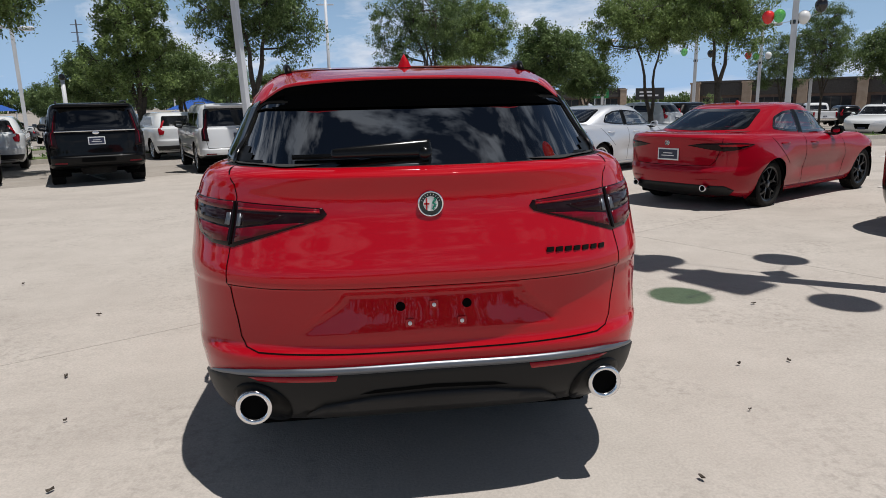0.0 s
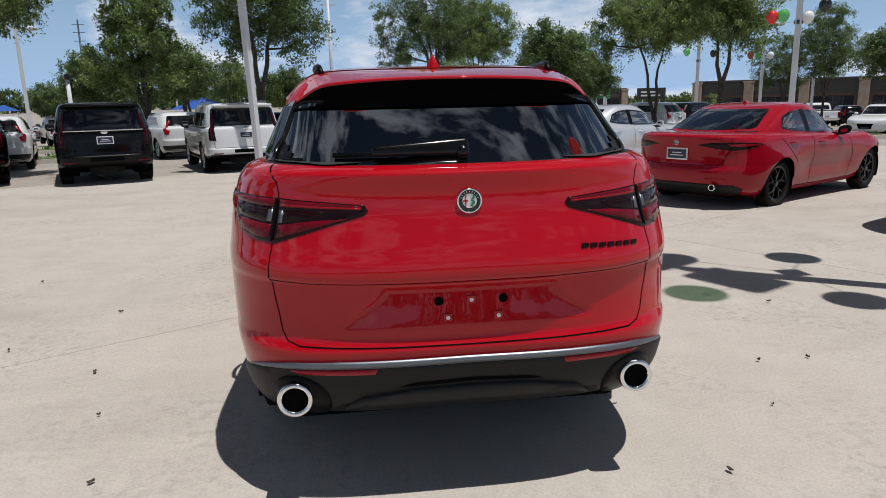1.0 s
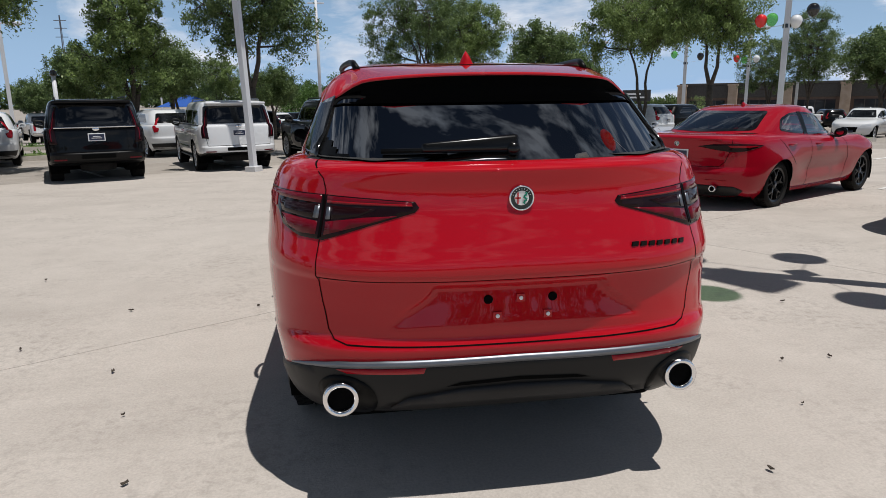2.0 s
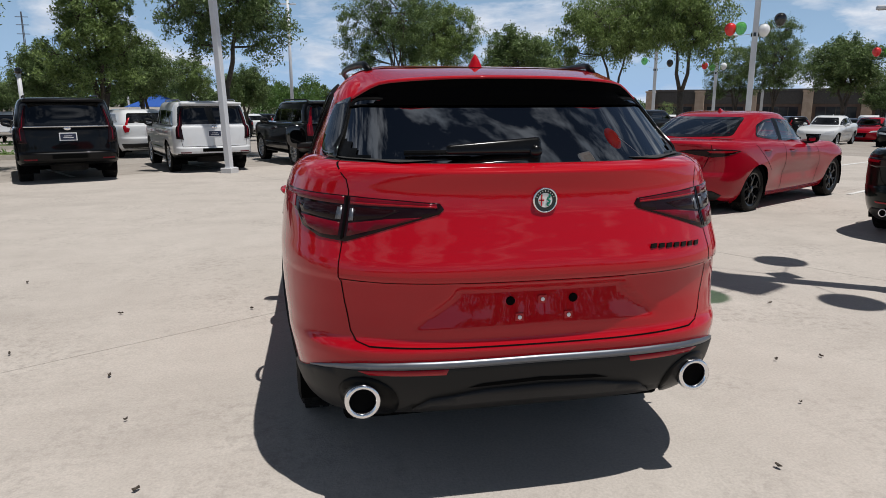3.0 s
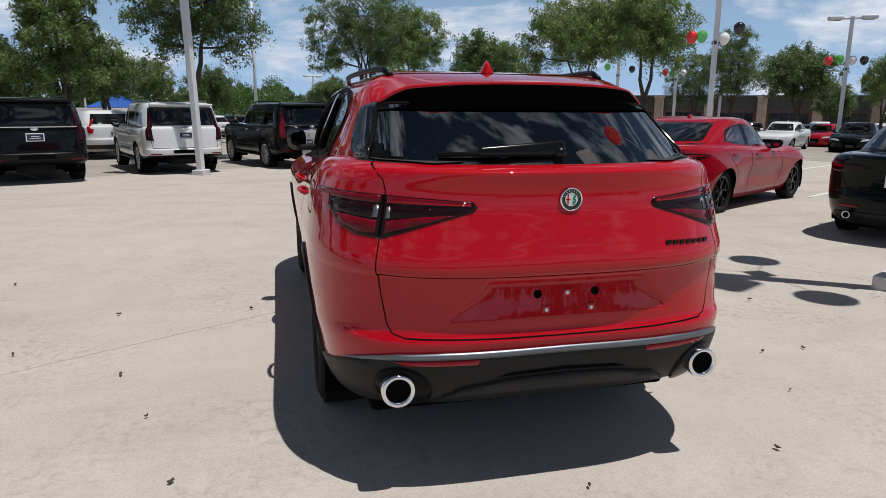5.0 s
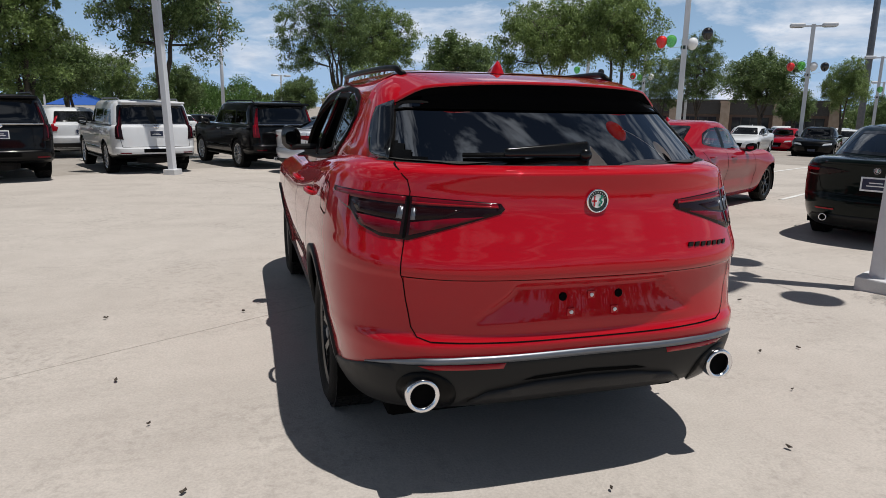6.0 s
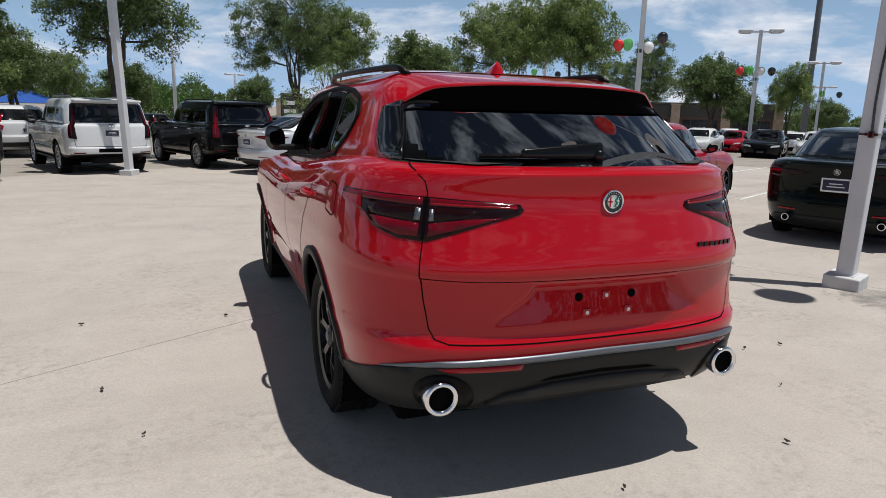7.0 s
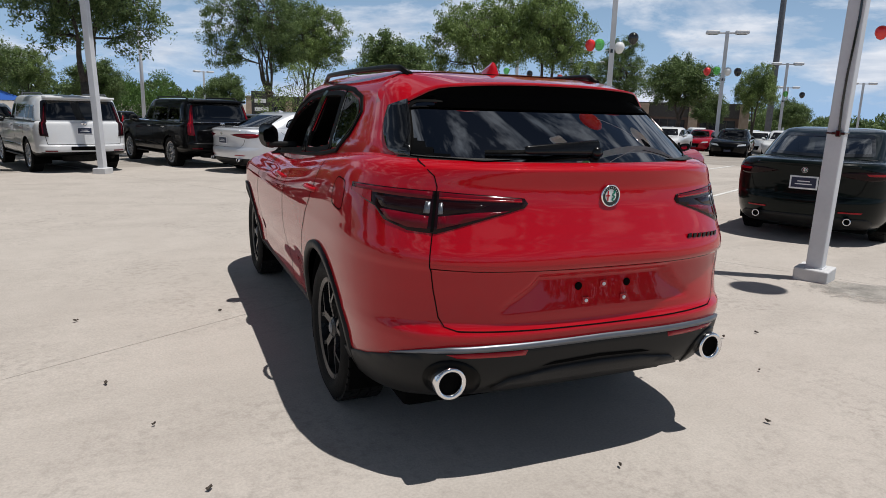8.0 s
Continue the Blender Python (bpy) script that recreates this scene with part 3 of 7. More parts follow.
def wheel(parent, x, y, z, r, width, rim_mat, spokes, rim_r, key):
    """A wheel: tyre with tread blocks, alloy rim, brake disc and centre cap."""
    if key not in WHEELS:
        h = width / 2
        tyre = lathe_bm([(rim_r - 0.004, -h + 0.03), (rim_r + 0.02, -h + 0.008), (r - 0.055, -h), (r - 0.018, -h + 0.018), (r - 0.004, -h + 0.045), (r, -h + 0.06), (r, h - 0.06),
                         (r - 0.004, h - 0.045), (r - 0.018, h - 0.018), (r - 0.055, h), (rim_r + 0.02, h - 0.008), (rim_r - 0.004, h - 0.03)], 48, "x")
        for f in [f for f in tyre.faces if len(f.verts) > 4]:
            tyre.faces.remove(f)
        blocks = []
        for i in range(44):
            a = 2 * math.pi * i / 44
            for j, px in enumerate((-h + 0.045, -h * 0.36, h * 0.02, h * 0.4, h - 0.045)):
                b = box_bm(px - h * 0.13, px + h * 0.13, -r * 0.055, r * 0.055, r - 0.01, r + 0.007)
                blocks.append(move_bm(b, Matrix.Rotation(a + (j % 2) * 0.07, 4, "X")))
        disc = lathe_bm([(0.16, 0.05), (0.16, 0.075), (0.03, 0.075), (0.03, 0.05)], 28, "x", closed=True)
        meshes = []
        for nm, bm, mt, sm in (("tyre", tyre, TYRE, True), ("tread", join_bm(*blocks), TYRE, False), ("rim", move_bm(spoke_rim(rim_r, spokes), Matrix.Translation((-h + 0.035, 0, 0))), rim_mat, False),
                               ("brake_disc", disc, SATIN, False),
                               ("centre_cap", move_bm(lathe_bm([(0.001, -0.008), (0.02, -0.009), (0.032, -0.004), (0.032, 0.004)], 16, "x"), Matrix.Translation((-h + 0.033, 0, 0))), SATIN, False)):
            me = bpy.data.meshes.new(nm)
            bm.to_mesh(me); bm.free()
            me.materials.append(mt)
            if sm:
                me.polygons.foreach_set("use_smooth", [True] * len(me.polygons))
            meshes.append((nm, me, sm))
        WHEELS[key] = meshes
    turn = Matrix.Translation((x, y, z)) @ (Matrix.Rotation(math.pi, 4, "Z") if x > 0 else Matrix.Identity(4)) @ Matrix.Rotation(0.3 * y, 4, "X")
    top = None
    for nm, me, sm in WHEELS[key]:
        ob = new(nm if top else "wheel", me)
        ob.parent = top or parent
        if top is None:
            ob.matrix_local = turn
            ob["label"] = "black rubber tyre on an alloy rim"
            top = ob
            if nm == "tyre":
                inner = top
    return top


def plate(skin, car, mode, u, v, w, h, framed=True):
    """A dealer plate: pale border, navy field and unreadable lines of lettering as bars."""
    c = skin.at(mode, u, v, 0.012)
    b = part("licence_plate", move_bm(box_bm(-w / 2, w / 2, 0, 0.008, -h / 2, h / 2, 0.004), Matrix.Translation(c)), PLATE_RIM, car, "navy dealer plate in a pale frame")
    part("plate_field", move_bm(box_bm(-w / 2 + 0.02, w / 2 - 0.02, -0.004, 0.002, -h / 2 + 0.02, h / 2 - 0.02), Matrix.Translation(c)), PLATE, b)
    for dz, ww in ((0.01, 0.22), (-0.025, 0.3)):
        part("lettering_bar", move_bm(box_bm(-w * ww, w * ww, -0.007, 0, dz, dz + 0.012), Matrix.Translation(c)), PLATE_RIM, b)


def handle(car, skin, mode, y, z, material):
    """A pull handle: a bowed bar with a hollow behind it."""
    s = -1 if mode == "left" else 1
    p = [skin.at(mode, y + d, z, o) for d, o in ((-0.11, -0.004), (-0.085, 0.014), (-0.03, 0.026), (0.03, 0.026), (0.085, 0.014), (0.11, -0.004))]
    b = tube_bm(p, 0.012, 8)
    part("door_handle", b, material, car, smooth=True)
    part("handle_recess", skin.patch(mode, rounded([(y - 0.07, z - 0.03), (y + 0.07, z - 0.03), (y + 0.07, z + 0.03), (y - 0.07, z + 0.03)], 0.03), 0.001, 0, 0.03), material, car)


def mirror_part(car, x, y, z, material, s, size=1.0, wide=1.0, tall=1.0):
    """A door mirror: rounded housing, stalk and silvered glass that faces back."""
    k = size
    bm = bmesh.new()
    bmesh.ops.create_uvsphere(bm, u_segments=20, v_segments=12, radius=1)
    for v in bm.verts:
        c = v.co
        sx, sz = (abs(c.x) ** 0.75) * (1 if c.x > 0 else -1), (abs(c.z) ** 0.75) * (1 if c.z > 0 else -1)
        yy = c.y if c.y > 0 else c.y * 0.15
        v.co = Vector((x + sx * 0.115 * k * wide, y + yy * 0.11 * k, z + sz * 0.085 * k * tall + sx * s * 0.012))
    h = part("mirror", bm, material, car, "door mirror in a rounded housing", smooth=True)
    part("mirror_stalk", box_bm(min(x, x - s * 0.20) if s > 0 else x, max(x, x - s * 0.20) if s < 0 else x, y - 0.02, y + 0.06, z - 0.10 * k, z - 0.05 * k, 0.012), TRIM, h)
    g = bmesh.new()
    bmesh.ops.create_circle(g, cap_ends=True, segments=28, radius=1)
    for v in g.verts:
        a, b = v.co.x, v.co.y
        gx, gz = (abs(a) ** 0.7) * (1 if a > 0 else -1) * 0.070 * k * wide, (abs(b) ** 0.7) * (1 if b > 0 else -1) * 0.048 * k * tall
        v.co = Vector((x + gx, y - 0.034 * k - 0.24 * gx * s - 0.05 * gz, z + gz))
    part("mirror_glass", g, MIRROR, h)


def seats(car, rows, z0, width, top):
    """Dark seat backs with headrests, seen through the glass."""
    for y, n in rows:
        for i in range(n):
            x = (i - (n - 1) / 2) * width
            w = width * 0.42
            b = part("seat", box_bm(x - w, x + w, y - 0.07, y + 0.07, z0, top - 0.2, 0.05), SEAT, car, "dark leather seat back", smooth=True)
            part("headrest", box_bm(x - w * 0.5, x + w * 0.5, y - 0.05, y + 0.05, top - 0.19, top, 0.04), SEAT, b, smooth=True)


def liner(car, green):
    """The dark inner skin of a cabin, open at the windows."""
    bm = green.copy()
    bm.normal_update()
    for v, n in [(v, v.normal.copy()) for v in bm.verts]:
        v.co -= n * 0.014
    bmesh.ops.reverse_faces(bm, faces=bm.faces[:])
    part("headlining", bm, SEAT, car, "dark cabin lining", smooth=True)


def glazing(car, green, skin, mode, poly, glass, border=0.04, bm_cut=True, name="window", r=0.05, frame_mat=None, cell=0.07):
    poly = rounded(poly, r)
    if bm_cut:
        cut_window(green, mode, poly)
    else:
        glass = GLASS_DARK
    w = part(name, skin.patch(mode, poly, 0.003, 0.0, cell), glass, car, "tinted glass pane", smooth=True)
    part("window_seal", skin.border(mode, poly, border, 0.005, 0.012), frame_mat or GLOSS_BLACK, w)
    w.visible_shadow = False
    return w


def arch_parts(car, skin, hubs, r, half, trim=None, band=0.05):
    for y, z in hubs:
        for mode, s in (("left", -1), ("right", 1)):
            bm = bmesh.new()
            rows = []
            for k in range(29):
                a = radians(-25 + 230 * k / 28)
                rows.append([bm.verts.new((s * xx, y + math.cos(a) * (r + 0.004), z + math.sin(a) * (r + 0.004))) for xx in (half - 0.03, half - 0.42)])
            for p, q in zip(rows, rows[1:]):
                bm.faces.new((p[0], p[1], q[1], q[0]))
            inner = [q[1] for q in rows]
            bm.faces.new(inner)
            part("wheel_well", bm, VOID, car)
            if trim:
                line = [(y + math.cos(radians(a)) * (r + band / 2 - 0.004), z + math.sin(radians(a)) * (r + band / 2 - 0.004)) for a in range(-8, 189, 7)]
                part("arch_trim", skin.ribbon(mode, line, band, 0.012, 0.02), trim, car, smooth=True)


def exhaust(car, x, y, z, r, depth=0.16):
    b = part("exhaust_tip", lathe_bm([(r * 0.70, 0.02), (r * 0.71, 0.006), (r * 0.76, -0.002), (r * 0.95, -0.005), (r, 0.006), (r, depth)], 32, "y", closed=True), CHROME, car, "polished chrome exhaust tip", smooth=True)
    b.location = (x, y, z)
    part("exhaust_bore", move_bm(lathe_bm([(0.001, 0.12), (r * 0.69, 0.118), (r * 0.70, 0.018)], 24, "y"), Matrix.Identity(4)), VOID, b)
    part("exhaust_pipe", lathe_bm([(r * 0.42, 0.085), (r * 0.45, 0.05), (r * 0.5, 0.05), (r * 0.5, 0.09)], 20, "y", closed=True), TRIM, b)


def fin_bm(y, z, length=0.17, height=0.065):
    bm = bmesh.new()
    rows = []
    for t in (0, 0.15, 0.35, 0.6, 0.85, 1.0):
        yy = y + length * t
        h = height * (1 - t) ** 0.8 * (0.75 if t == 0 else 1.0)
        w = 0.036 * (1 - 0.75 * t)
        rows.append([bm.verts.new((xx, yy - 0.01 * q, z - 0.01 + hh)) for xx, hh, q in ((-w, 0, 0), (-w * 0.45, h * 0.6 + 0.01, 0.6), (0, h + 0.012, 1.2), (w * 0.45, h * 0.6 + 0.01, 0.6), (w, 0, 0))])
    for p, q in zip(rows, rows[1:]):
        for j in range(4):
            bm.faces.new((p[j], p[j + 1], q[j + 1], q[j]))
    bm.faces.new(rows[0]); bm.faces.new(rows[-1])
    bmesh.ops.recalc_face_normals(bm, faces=bm.faces)
    return bm


def badge(car, c, r):
    """A round badge: chrome rim, dark ring and a two-coloured field of plain shapes."""
    b = part("badge", move_bm(lathe_bm([(r * 0.98, 0.004), (r, -0.006), (r * 0.9, -0.011), (r * 0.84, -0.006), (r * 0.84, 0.004)], 32, "y", closed=True), Matrix.Translation(c)), CHROME, car, "round chrome-rimmed badge", smooth=True)
    dark, red, green, white = plain_mat("badge_dark", (0.015, 0.03, 0.03), rough=0.2), plain_mat("badge_red", (0.5, 0.01, 0.02), rough=0.2), plain_mat("badge_green", (0.01, 0.22, 0.14), rough=0.2), plain_mat("badge_white", (0.75, 0.76, 0.75), rough=0.25)
    part("badge_ring", move_bm(lathe_bm([(0.001, -0.004), (r * 0.86, -0.004), (r * 0.86, 0.0)], 32, "y"), Matrix.Translation(c)), dark, b)
    part("badge_field", move_bm(lathe_bm([(0.001, -0.0065), (r * 0.56, -0.0065), (r * 0.56, -0.004)], 32, "y"), Matrix.Translation(c)), white, b)
    part("badge_cross", move_bm(join_bm(box_bm(-r * 0.36, -r * 0.26, -0.009, -0.0065, -r * 0.44, r * 0.44), box_bm(-r * 0.52, -r * 0.10, -0.009, -0.0066, -r * 0.05, r * 0.07)), Matrix.Translation(c)), red, b)
    pts = [(c.x + r * (0.26 + 0.14 * math.sin(k * 1.25)), c.y - 0.008, c.z + r * (0.42 - 0.84 * k / 10)) for k in range(11)]
    part("badge_wave", tube_bm(pts, r * 0.075, 6), green, b)
    for k in range(9):
        a = radians(20 + 140 * k / 8)
        part("badge_mark", move_bm(box_bm(-r * 0.02, r * 0.02, -0.006, -0.004, -r * 0.055, r * 0.055), Matrix.Translation(c + Vector((math.cos(a) * r * 0.71, 0, math.sin(a) * r * 0.71))) @ Matrix.Rotation(math.pi / 2 - a, 4, "Y")), white, b)


# ---- the red crossover ----
def red_crossover(m):
    car = thing("red_crossover", m, "glossy red crossover with dark glass, parked on pale concrete", "car")

    def warp(p):
        q = p.copy()
        q.z -= 0.16 * smoothstep(0.45, 2.6, p.y) * smoothstep(0.92, 1.25, p.z)
        # sunken plate panel in the tailgate
        if p.y < 0.3 and 0.69 < p.z < 0.88:
            half = 0.49 - 0.16 * smoothstep(0.70, 0.86, p.z)
            q.y += (0.046 * (p.z - 0.70) / 0.16 - 0.003) * smoothstep(half, half - 0.02, abs(p.x)) * smoothstep(0.868, 0.850, p.z) * smoothstep(0.688, 0.716, p.z)
        # concave flank above the sill
        if abs(p.x) > 0.7 and 1.3 < p.y < 3.6:
            k = math.exp(-((p.z - 0.52) / 0.16) ** 2) * 0.022 * smoothstep(1.4, 1.8, p.y) * (1 - smoothstep(3.2, 3.6, p.y))
            q.x -= k * (1 if p.x > 0 else -1)
        return q
    low = shell([(0.20, 0.42, 4.2, 0.70), (0.24, 0.30, 4.35, 0.78), (0.30, 0.16, 4.48, 0.85), (0.36, 0.05, 4.56, 0.885), (0.44, -0.015, 4.60, 0.91), (0.52, -0.04, 4.63, 0.922),
                 (0.575, -0.05, 4.64, 0.932), (0.61, -0.062, 4.65, 0.938), (0.635, -0.066, 4.65, 0.94), (0.668, -0.044, 4.65, 0.944), (0.75, -0.052, 4.65, 0.952), (0.86, -0.066, 4.64, 0.957),
                 (0.888, -0.072, 4.63, 0.957), (0.899, -0.093, 4.62, 0.957), (0.93, -0.095, 4.58, 0.957), (1.0, -0.078, 4.48, 0.95), (1.08, -0.053, 4.3, 0.942), (1.15, -0.034, 4.0, 0.93), (1.20, -0.029, 3.8, 0.914),
                 (1.235, -0.032, 3.6, 0.90), (1.272, -0.036, 3.4, 0.872), (1.286, -0.010, 3.35, 0.85), (1.298, 0.03, 3.3, 0.82), (1.306, 0.10, 3.2, 0.77), (1.31, 0.3, 3.0, 0.6)],
                1.0, 3.7, n=lambda z: 4.0 - 1.2 * smoothstep(0.50, 0.80, z) - 0.55 * smoothstep(0.8, 1.15, z), m=lambda z: 4.5 - 0.5 * smoothstep(0.52, 0.92, z), warp=warp, step=0.013, quarter=80, straight=84)
    green = shell([(1.10, 0.14, 3.75, 0.83), (1.20, 0.08, 3.50, 0.82), (1.30, 0.045, 3.28, 0.80), (1.40, 0.200, 3.06, 0.758), (1.50, 0.368, 2.86, 0.715), (1.56, 0.474, 2.73, 0.688), (1.60, 0.565, 2.62, 0.658),
                   (1.638, 0.72, 2.50, 0.605), (1.668, 0.90, 2.40, 0.55), (1.692, 1.14, 2.25, 0.46), (1.708, 1.45, 2.10, 0.35)], 1.0, 2.55, n=2.3, m=3.6, nf=3.0, mf=2.6, step=0.022, quarter=30, straight=40)
    skin, upper = Skin([low, green]), Skin([green])
    hubs = [(1.02, 0.372), (3.84, 0.372)]
    R = 0.425
    cut_arches(low, hubs, R)
    # side glass
    for mode in ("left", "right"):
        glazing(car, green, skin, mode, [(1.22, 1.285), (1.31, 1.274), (1.455, 1.572), (1.36, 1.565), (1.14, 1.525), (1.04, 1.465), (1.08, 1.375)], GLASS_SIDE, 0.022, r=0.05)
        for hole in ([(1.35, 1.268), (1.62, 1.235), (1.95, 1.215), (1.93, 1.580), (1.70, 1.584), (1.50, 1.576)], [(2.02, 1.21), (3.04, 1.15), (2.86, 1.31), (2.60, 1.465), (2.32, 1.553), (2.00, 1.580)]):
            if mode == "left":
                hole = rounded(hole, 0.05)
                cut_window(green, mode, hole)
                part("window_seal", skin.border(mode, hole, 0.026, 0.005, 0.022), RUBBER, car, "black seal round a lowered window")
            else:
                glazing(car, green, skin, mode, hole, GLASS_SIDE, 0.03, r=0.05)
        part("window_divider", skin.ribbon(mode, [(1.33, 1.272), (1.475, 1.572)], 0.022, 0.007, 0.01), RUBBER, car)
        part("pillar_cover", skin.ribbon(mode, [(1.99, 1.215), (1.975, 1.40), (1.965, 1.585)], 0.085, 0.0065, 0.01), PIANO, car, "black pillar cover")
        part("window_surround", skin.ribbon(mode, [(3.10, 1.135), (2.5, 1.175), (1.9, 1.203), (1.5, 1.233), (1.2, 1.268), (1.05, 1.365), (1.005, 1.47), (1.11, 1.542), (1.35, 1.583), (1.68, 1.602), (1.98, 1.598), (2.34, 1.570), (2.64, 1.475), (2.90, 1.31), (3.10, 1.135)], 0.020, 0.009, 0.015), RUBBER, car, smooth=True)
    # rear glass, tucked behind the tailgate's lip
    glass_out = [(-0.70, 1.325), (-0.62, 1.286), (-0.40, 1.276), (0, 1.272), (0.40, 1.276), (0.62, 1.286), (0.70, 1.325), (0.672, 1.41), (0.636, 1.53), (-0.636, 1.53), (-0.672, 1.41)]
    glazing(car, green, BentPane([]), "rear", glass_out, GLASS_REAR, 0.010, r=0.05, name="rear_window", frame_mat=RUBBER, cell=0.03)
    for s in (-1, 1):
        part("quarter_fin", upper.patch("cyl", [(s * a, z) for a, z in ((47.6, 1.296), (51.5, 1.294), (56.5, 1.322), (61.5, 1.38), (64.6, 1.44), (66.0, 1.50), (58.6, 1.528), (54.6, 1.47), (51.4, 1.41), (49.0, 1.345))], 0.012, 0.008, 0.03, 60), PIANO, car, "gloss black pillar fin", smooth=True)
    for f in low.faces:
        c = f.calc_center_median()
        if c.z < 0.345 or (c.y < 0.9 and c.z < 0.43) or (c.z > 1.3005 - 0.15 * smoothstep(0.45, 2.6, c.y) and abs(c.x) < 0.74 and c.y > 0.03):
            f.material_index = 1
    deck = Skin([low])
    part("cabin_floor", deck.patch("top", rounded([(-0.50, 0.10), (0.50, 0.10), (0.70, 0.30), (0.79, 0.8), (0.80, 1.4), (0.80, 3.0), (-0.80, 3.0), (-0.80, 1.4), (-0.79, 0.8), (-0.70, 0.30)], 0.06), 0.007, 0, 0.06), SEAT, car)
    liner(car, green)
    part("body", low, (RED, TRIM), car, "glossy red lower body", smooth=True)
    for f in green.faces:
        c = f.calc_center_median()
        if 1.26 < c.z < 1.60 and c.y < 0.80 and math.atan2(abs(c.x), 1.0 - c.y) < radians(58 if c.z > 1.36 else 52):
            f.material_index = 1
    part("cabin", green, (RED, SOOT), car, smooth=True)
    # roof spoiler: red blade above, hollow below with its shade coloured in black
    top, under = bmesh.new(), bmesh.new()
    rows, rows2 = [], []
    for i in range(41):
        x = -0.70 + 1.40 * i / 40
        q = abs(x) / 0.70
        zt = 1.613 - 0.045 * q ** 2.5 - 0.065 * smoothstep(0.72, 1.0, q)
        yb, k = skin.at("rear", x, zt).y - 0.006, smoothstep(0.60, 1.0, q)
        yt = (0.415 + 0.09 * q ** 2) * (1 - k) + yb * k
        r = skin.at("top", x * 0.97, 0.90, 0.003)
        rows.append([top.verts.new(p) for p in ((r.x, r.y, r.z), (x, (r.y + yt) * 0.5 + 0.03, (r.z + zt) * 0.5 + 0.012), (x, yt + 0.05, zt + 0.008), (x, yt, zt), (x, yt + 0.003, zt - 0.007))])
        g = skin.at("rear", x * 0.96, min(1.498, zt - 0.022), 0.004)
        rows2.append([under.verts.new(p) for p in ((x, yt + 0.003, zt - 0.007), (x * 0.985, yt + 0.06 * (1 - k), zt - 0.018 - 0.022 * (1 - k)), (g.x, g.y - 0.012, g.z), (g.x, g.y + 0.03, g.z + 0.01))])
    root = [row[0].co.copy() for row in rows[2:-2]]
    for bm, rr in ((top, rows), (under, rows2)):
        for p, q in zip(rr, rr[1:]):
            for j in range(len(p) - 1):
                bm.faces.new((p[j], p[j + 1], q[j + 1], q[j]))
        bmesh.ops.recalc_face_normals(bm, faces=bm.faces)
    sp = part("spoiler", top, RED, car, "red roof spoiler", smooth=True)
    part("panel_gap", tube_bm(root, 0.0035, 6), VOID, sp)
    part("spoiler_underside", under, VOID, sp, "underside coloured black for its shade", smooth=True)
    # tailgate gaps
    seam = [(49.0, 1.322), (45.5, 1.302), (41.5, 1.275), (39.0, 1.24), (38.3, 1.20), (38.3, 1.03), (38.2, 0.90), (37.6, 0.80), (36.5, 0.70), (35.2, 0.664), (32.5, 0.650)]
    for s in (-1, 1):
        part("panel_gap", skin.ribbon("cyl", [(s * a, z) for a, z in seam], 0.0038, 0.0012, 0, step=0.02, uscale=60), VOID, car)
        part("panel_gap", skin.ribbon("cyl", [(s * 38.2, 0.893), (s * 30, 0.888), (s * 15, 0.889), (0, 0.890)], 0.0042, 0.0015, 0, step=0.02, uscale=60), VOID, car)
    part("panel_gap", skin.ribbon("cyl", [(32.5, 0.650), (16, 0.646), (0, 0.645), (-16, 0.646), (-32.5, 0.650)], 0.0045, 0.0015, 0, step=0.02, uscale=60), VOID, car)
    # plate mounts
    for x, z, r, mt in ((-0.086, 0.746, 0.0075, PLATE_RIM), (0.003, 0.807, 0.0075, PLATE_RIM), (0.102, 0.745, 0.0075, PLATE_RIM)):
        c = skin.at("rear", x, z, 0.002)
        part("plug_boss", move_bm(box_bm(-0.016, 0.016, -0.003, 0.004, -0.015, 0.015, 0.002), Matrix.Translation(c)), RED, car)
        part("screw_plug", move_bm(lathe_bm([(0.001, -0.008), (r, -0.007), (r, 0.004)], 12, "y"), Matrix.Translation(c)), mt, car)
    for x in (-0.117, 0.123):
        c = skin.at("rear", x, 0.805, 0.002)
        part("plug_hole", move_bm(lathe_bm([(0.001, -0.002), (0.014, -0.003), (0.017, 0.0), (0.017, 0.006)], 16, "y"), Matrix.Translation(c)), VOID, car)
    # tail lamps, wrapping round the corners
    for s in (-1, 1):
        whole = [(19.6, 1.145), (20.4, 1.128), (28.0, 1.085), (37.6, 1.025), (43.5, 1.030), (49.5, 1.060), (52.5, 1.105), (58.5, 1.135), (62.5, 1.150), (62.8, 1.183), (55.0, 1.186), (45.0, 1.186), (37.8, 1.184), (28.0, 1.175), (20.4, 1.165)]
        lamp = part("tail_lamp", skin.patch("cyl", [(s * a, z) for a, z in whole], 0.003, 0.01, 0.03, 60), LAMP_SMOKE, car, "dark smoked tail lamp", smooth=True)
        def lens(nm, pts, mt, off=0.0042):
            part(nm, skin.patch("cyl", [(s * a, z) for a, z in pts], off, 0.002, 0.03, 60), mt, lamp, smooth=True)
        lens("lamp_bar", ((20.8, 1.147), (28, 1.150), (37.7, 1.153), (37.7, 1.180), (28, 1.171), (21, 1.162)), LAMP_RED)
        lens("lamp_bar", ((20.9, 1.149), (28, 1.153), (37.6, 1.157), (37.6, 1.163), (28, 1.159), (21, 1.155)), LAMP_RED2, 0.0058)
        lens("lamp_bar", ((39.1, 1.153), (50, 1.158), (60.6, 1.160), (61.8, 1.179), (50, 1.182), (39.1, 1.181)), LAMP_RED)
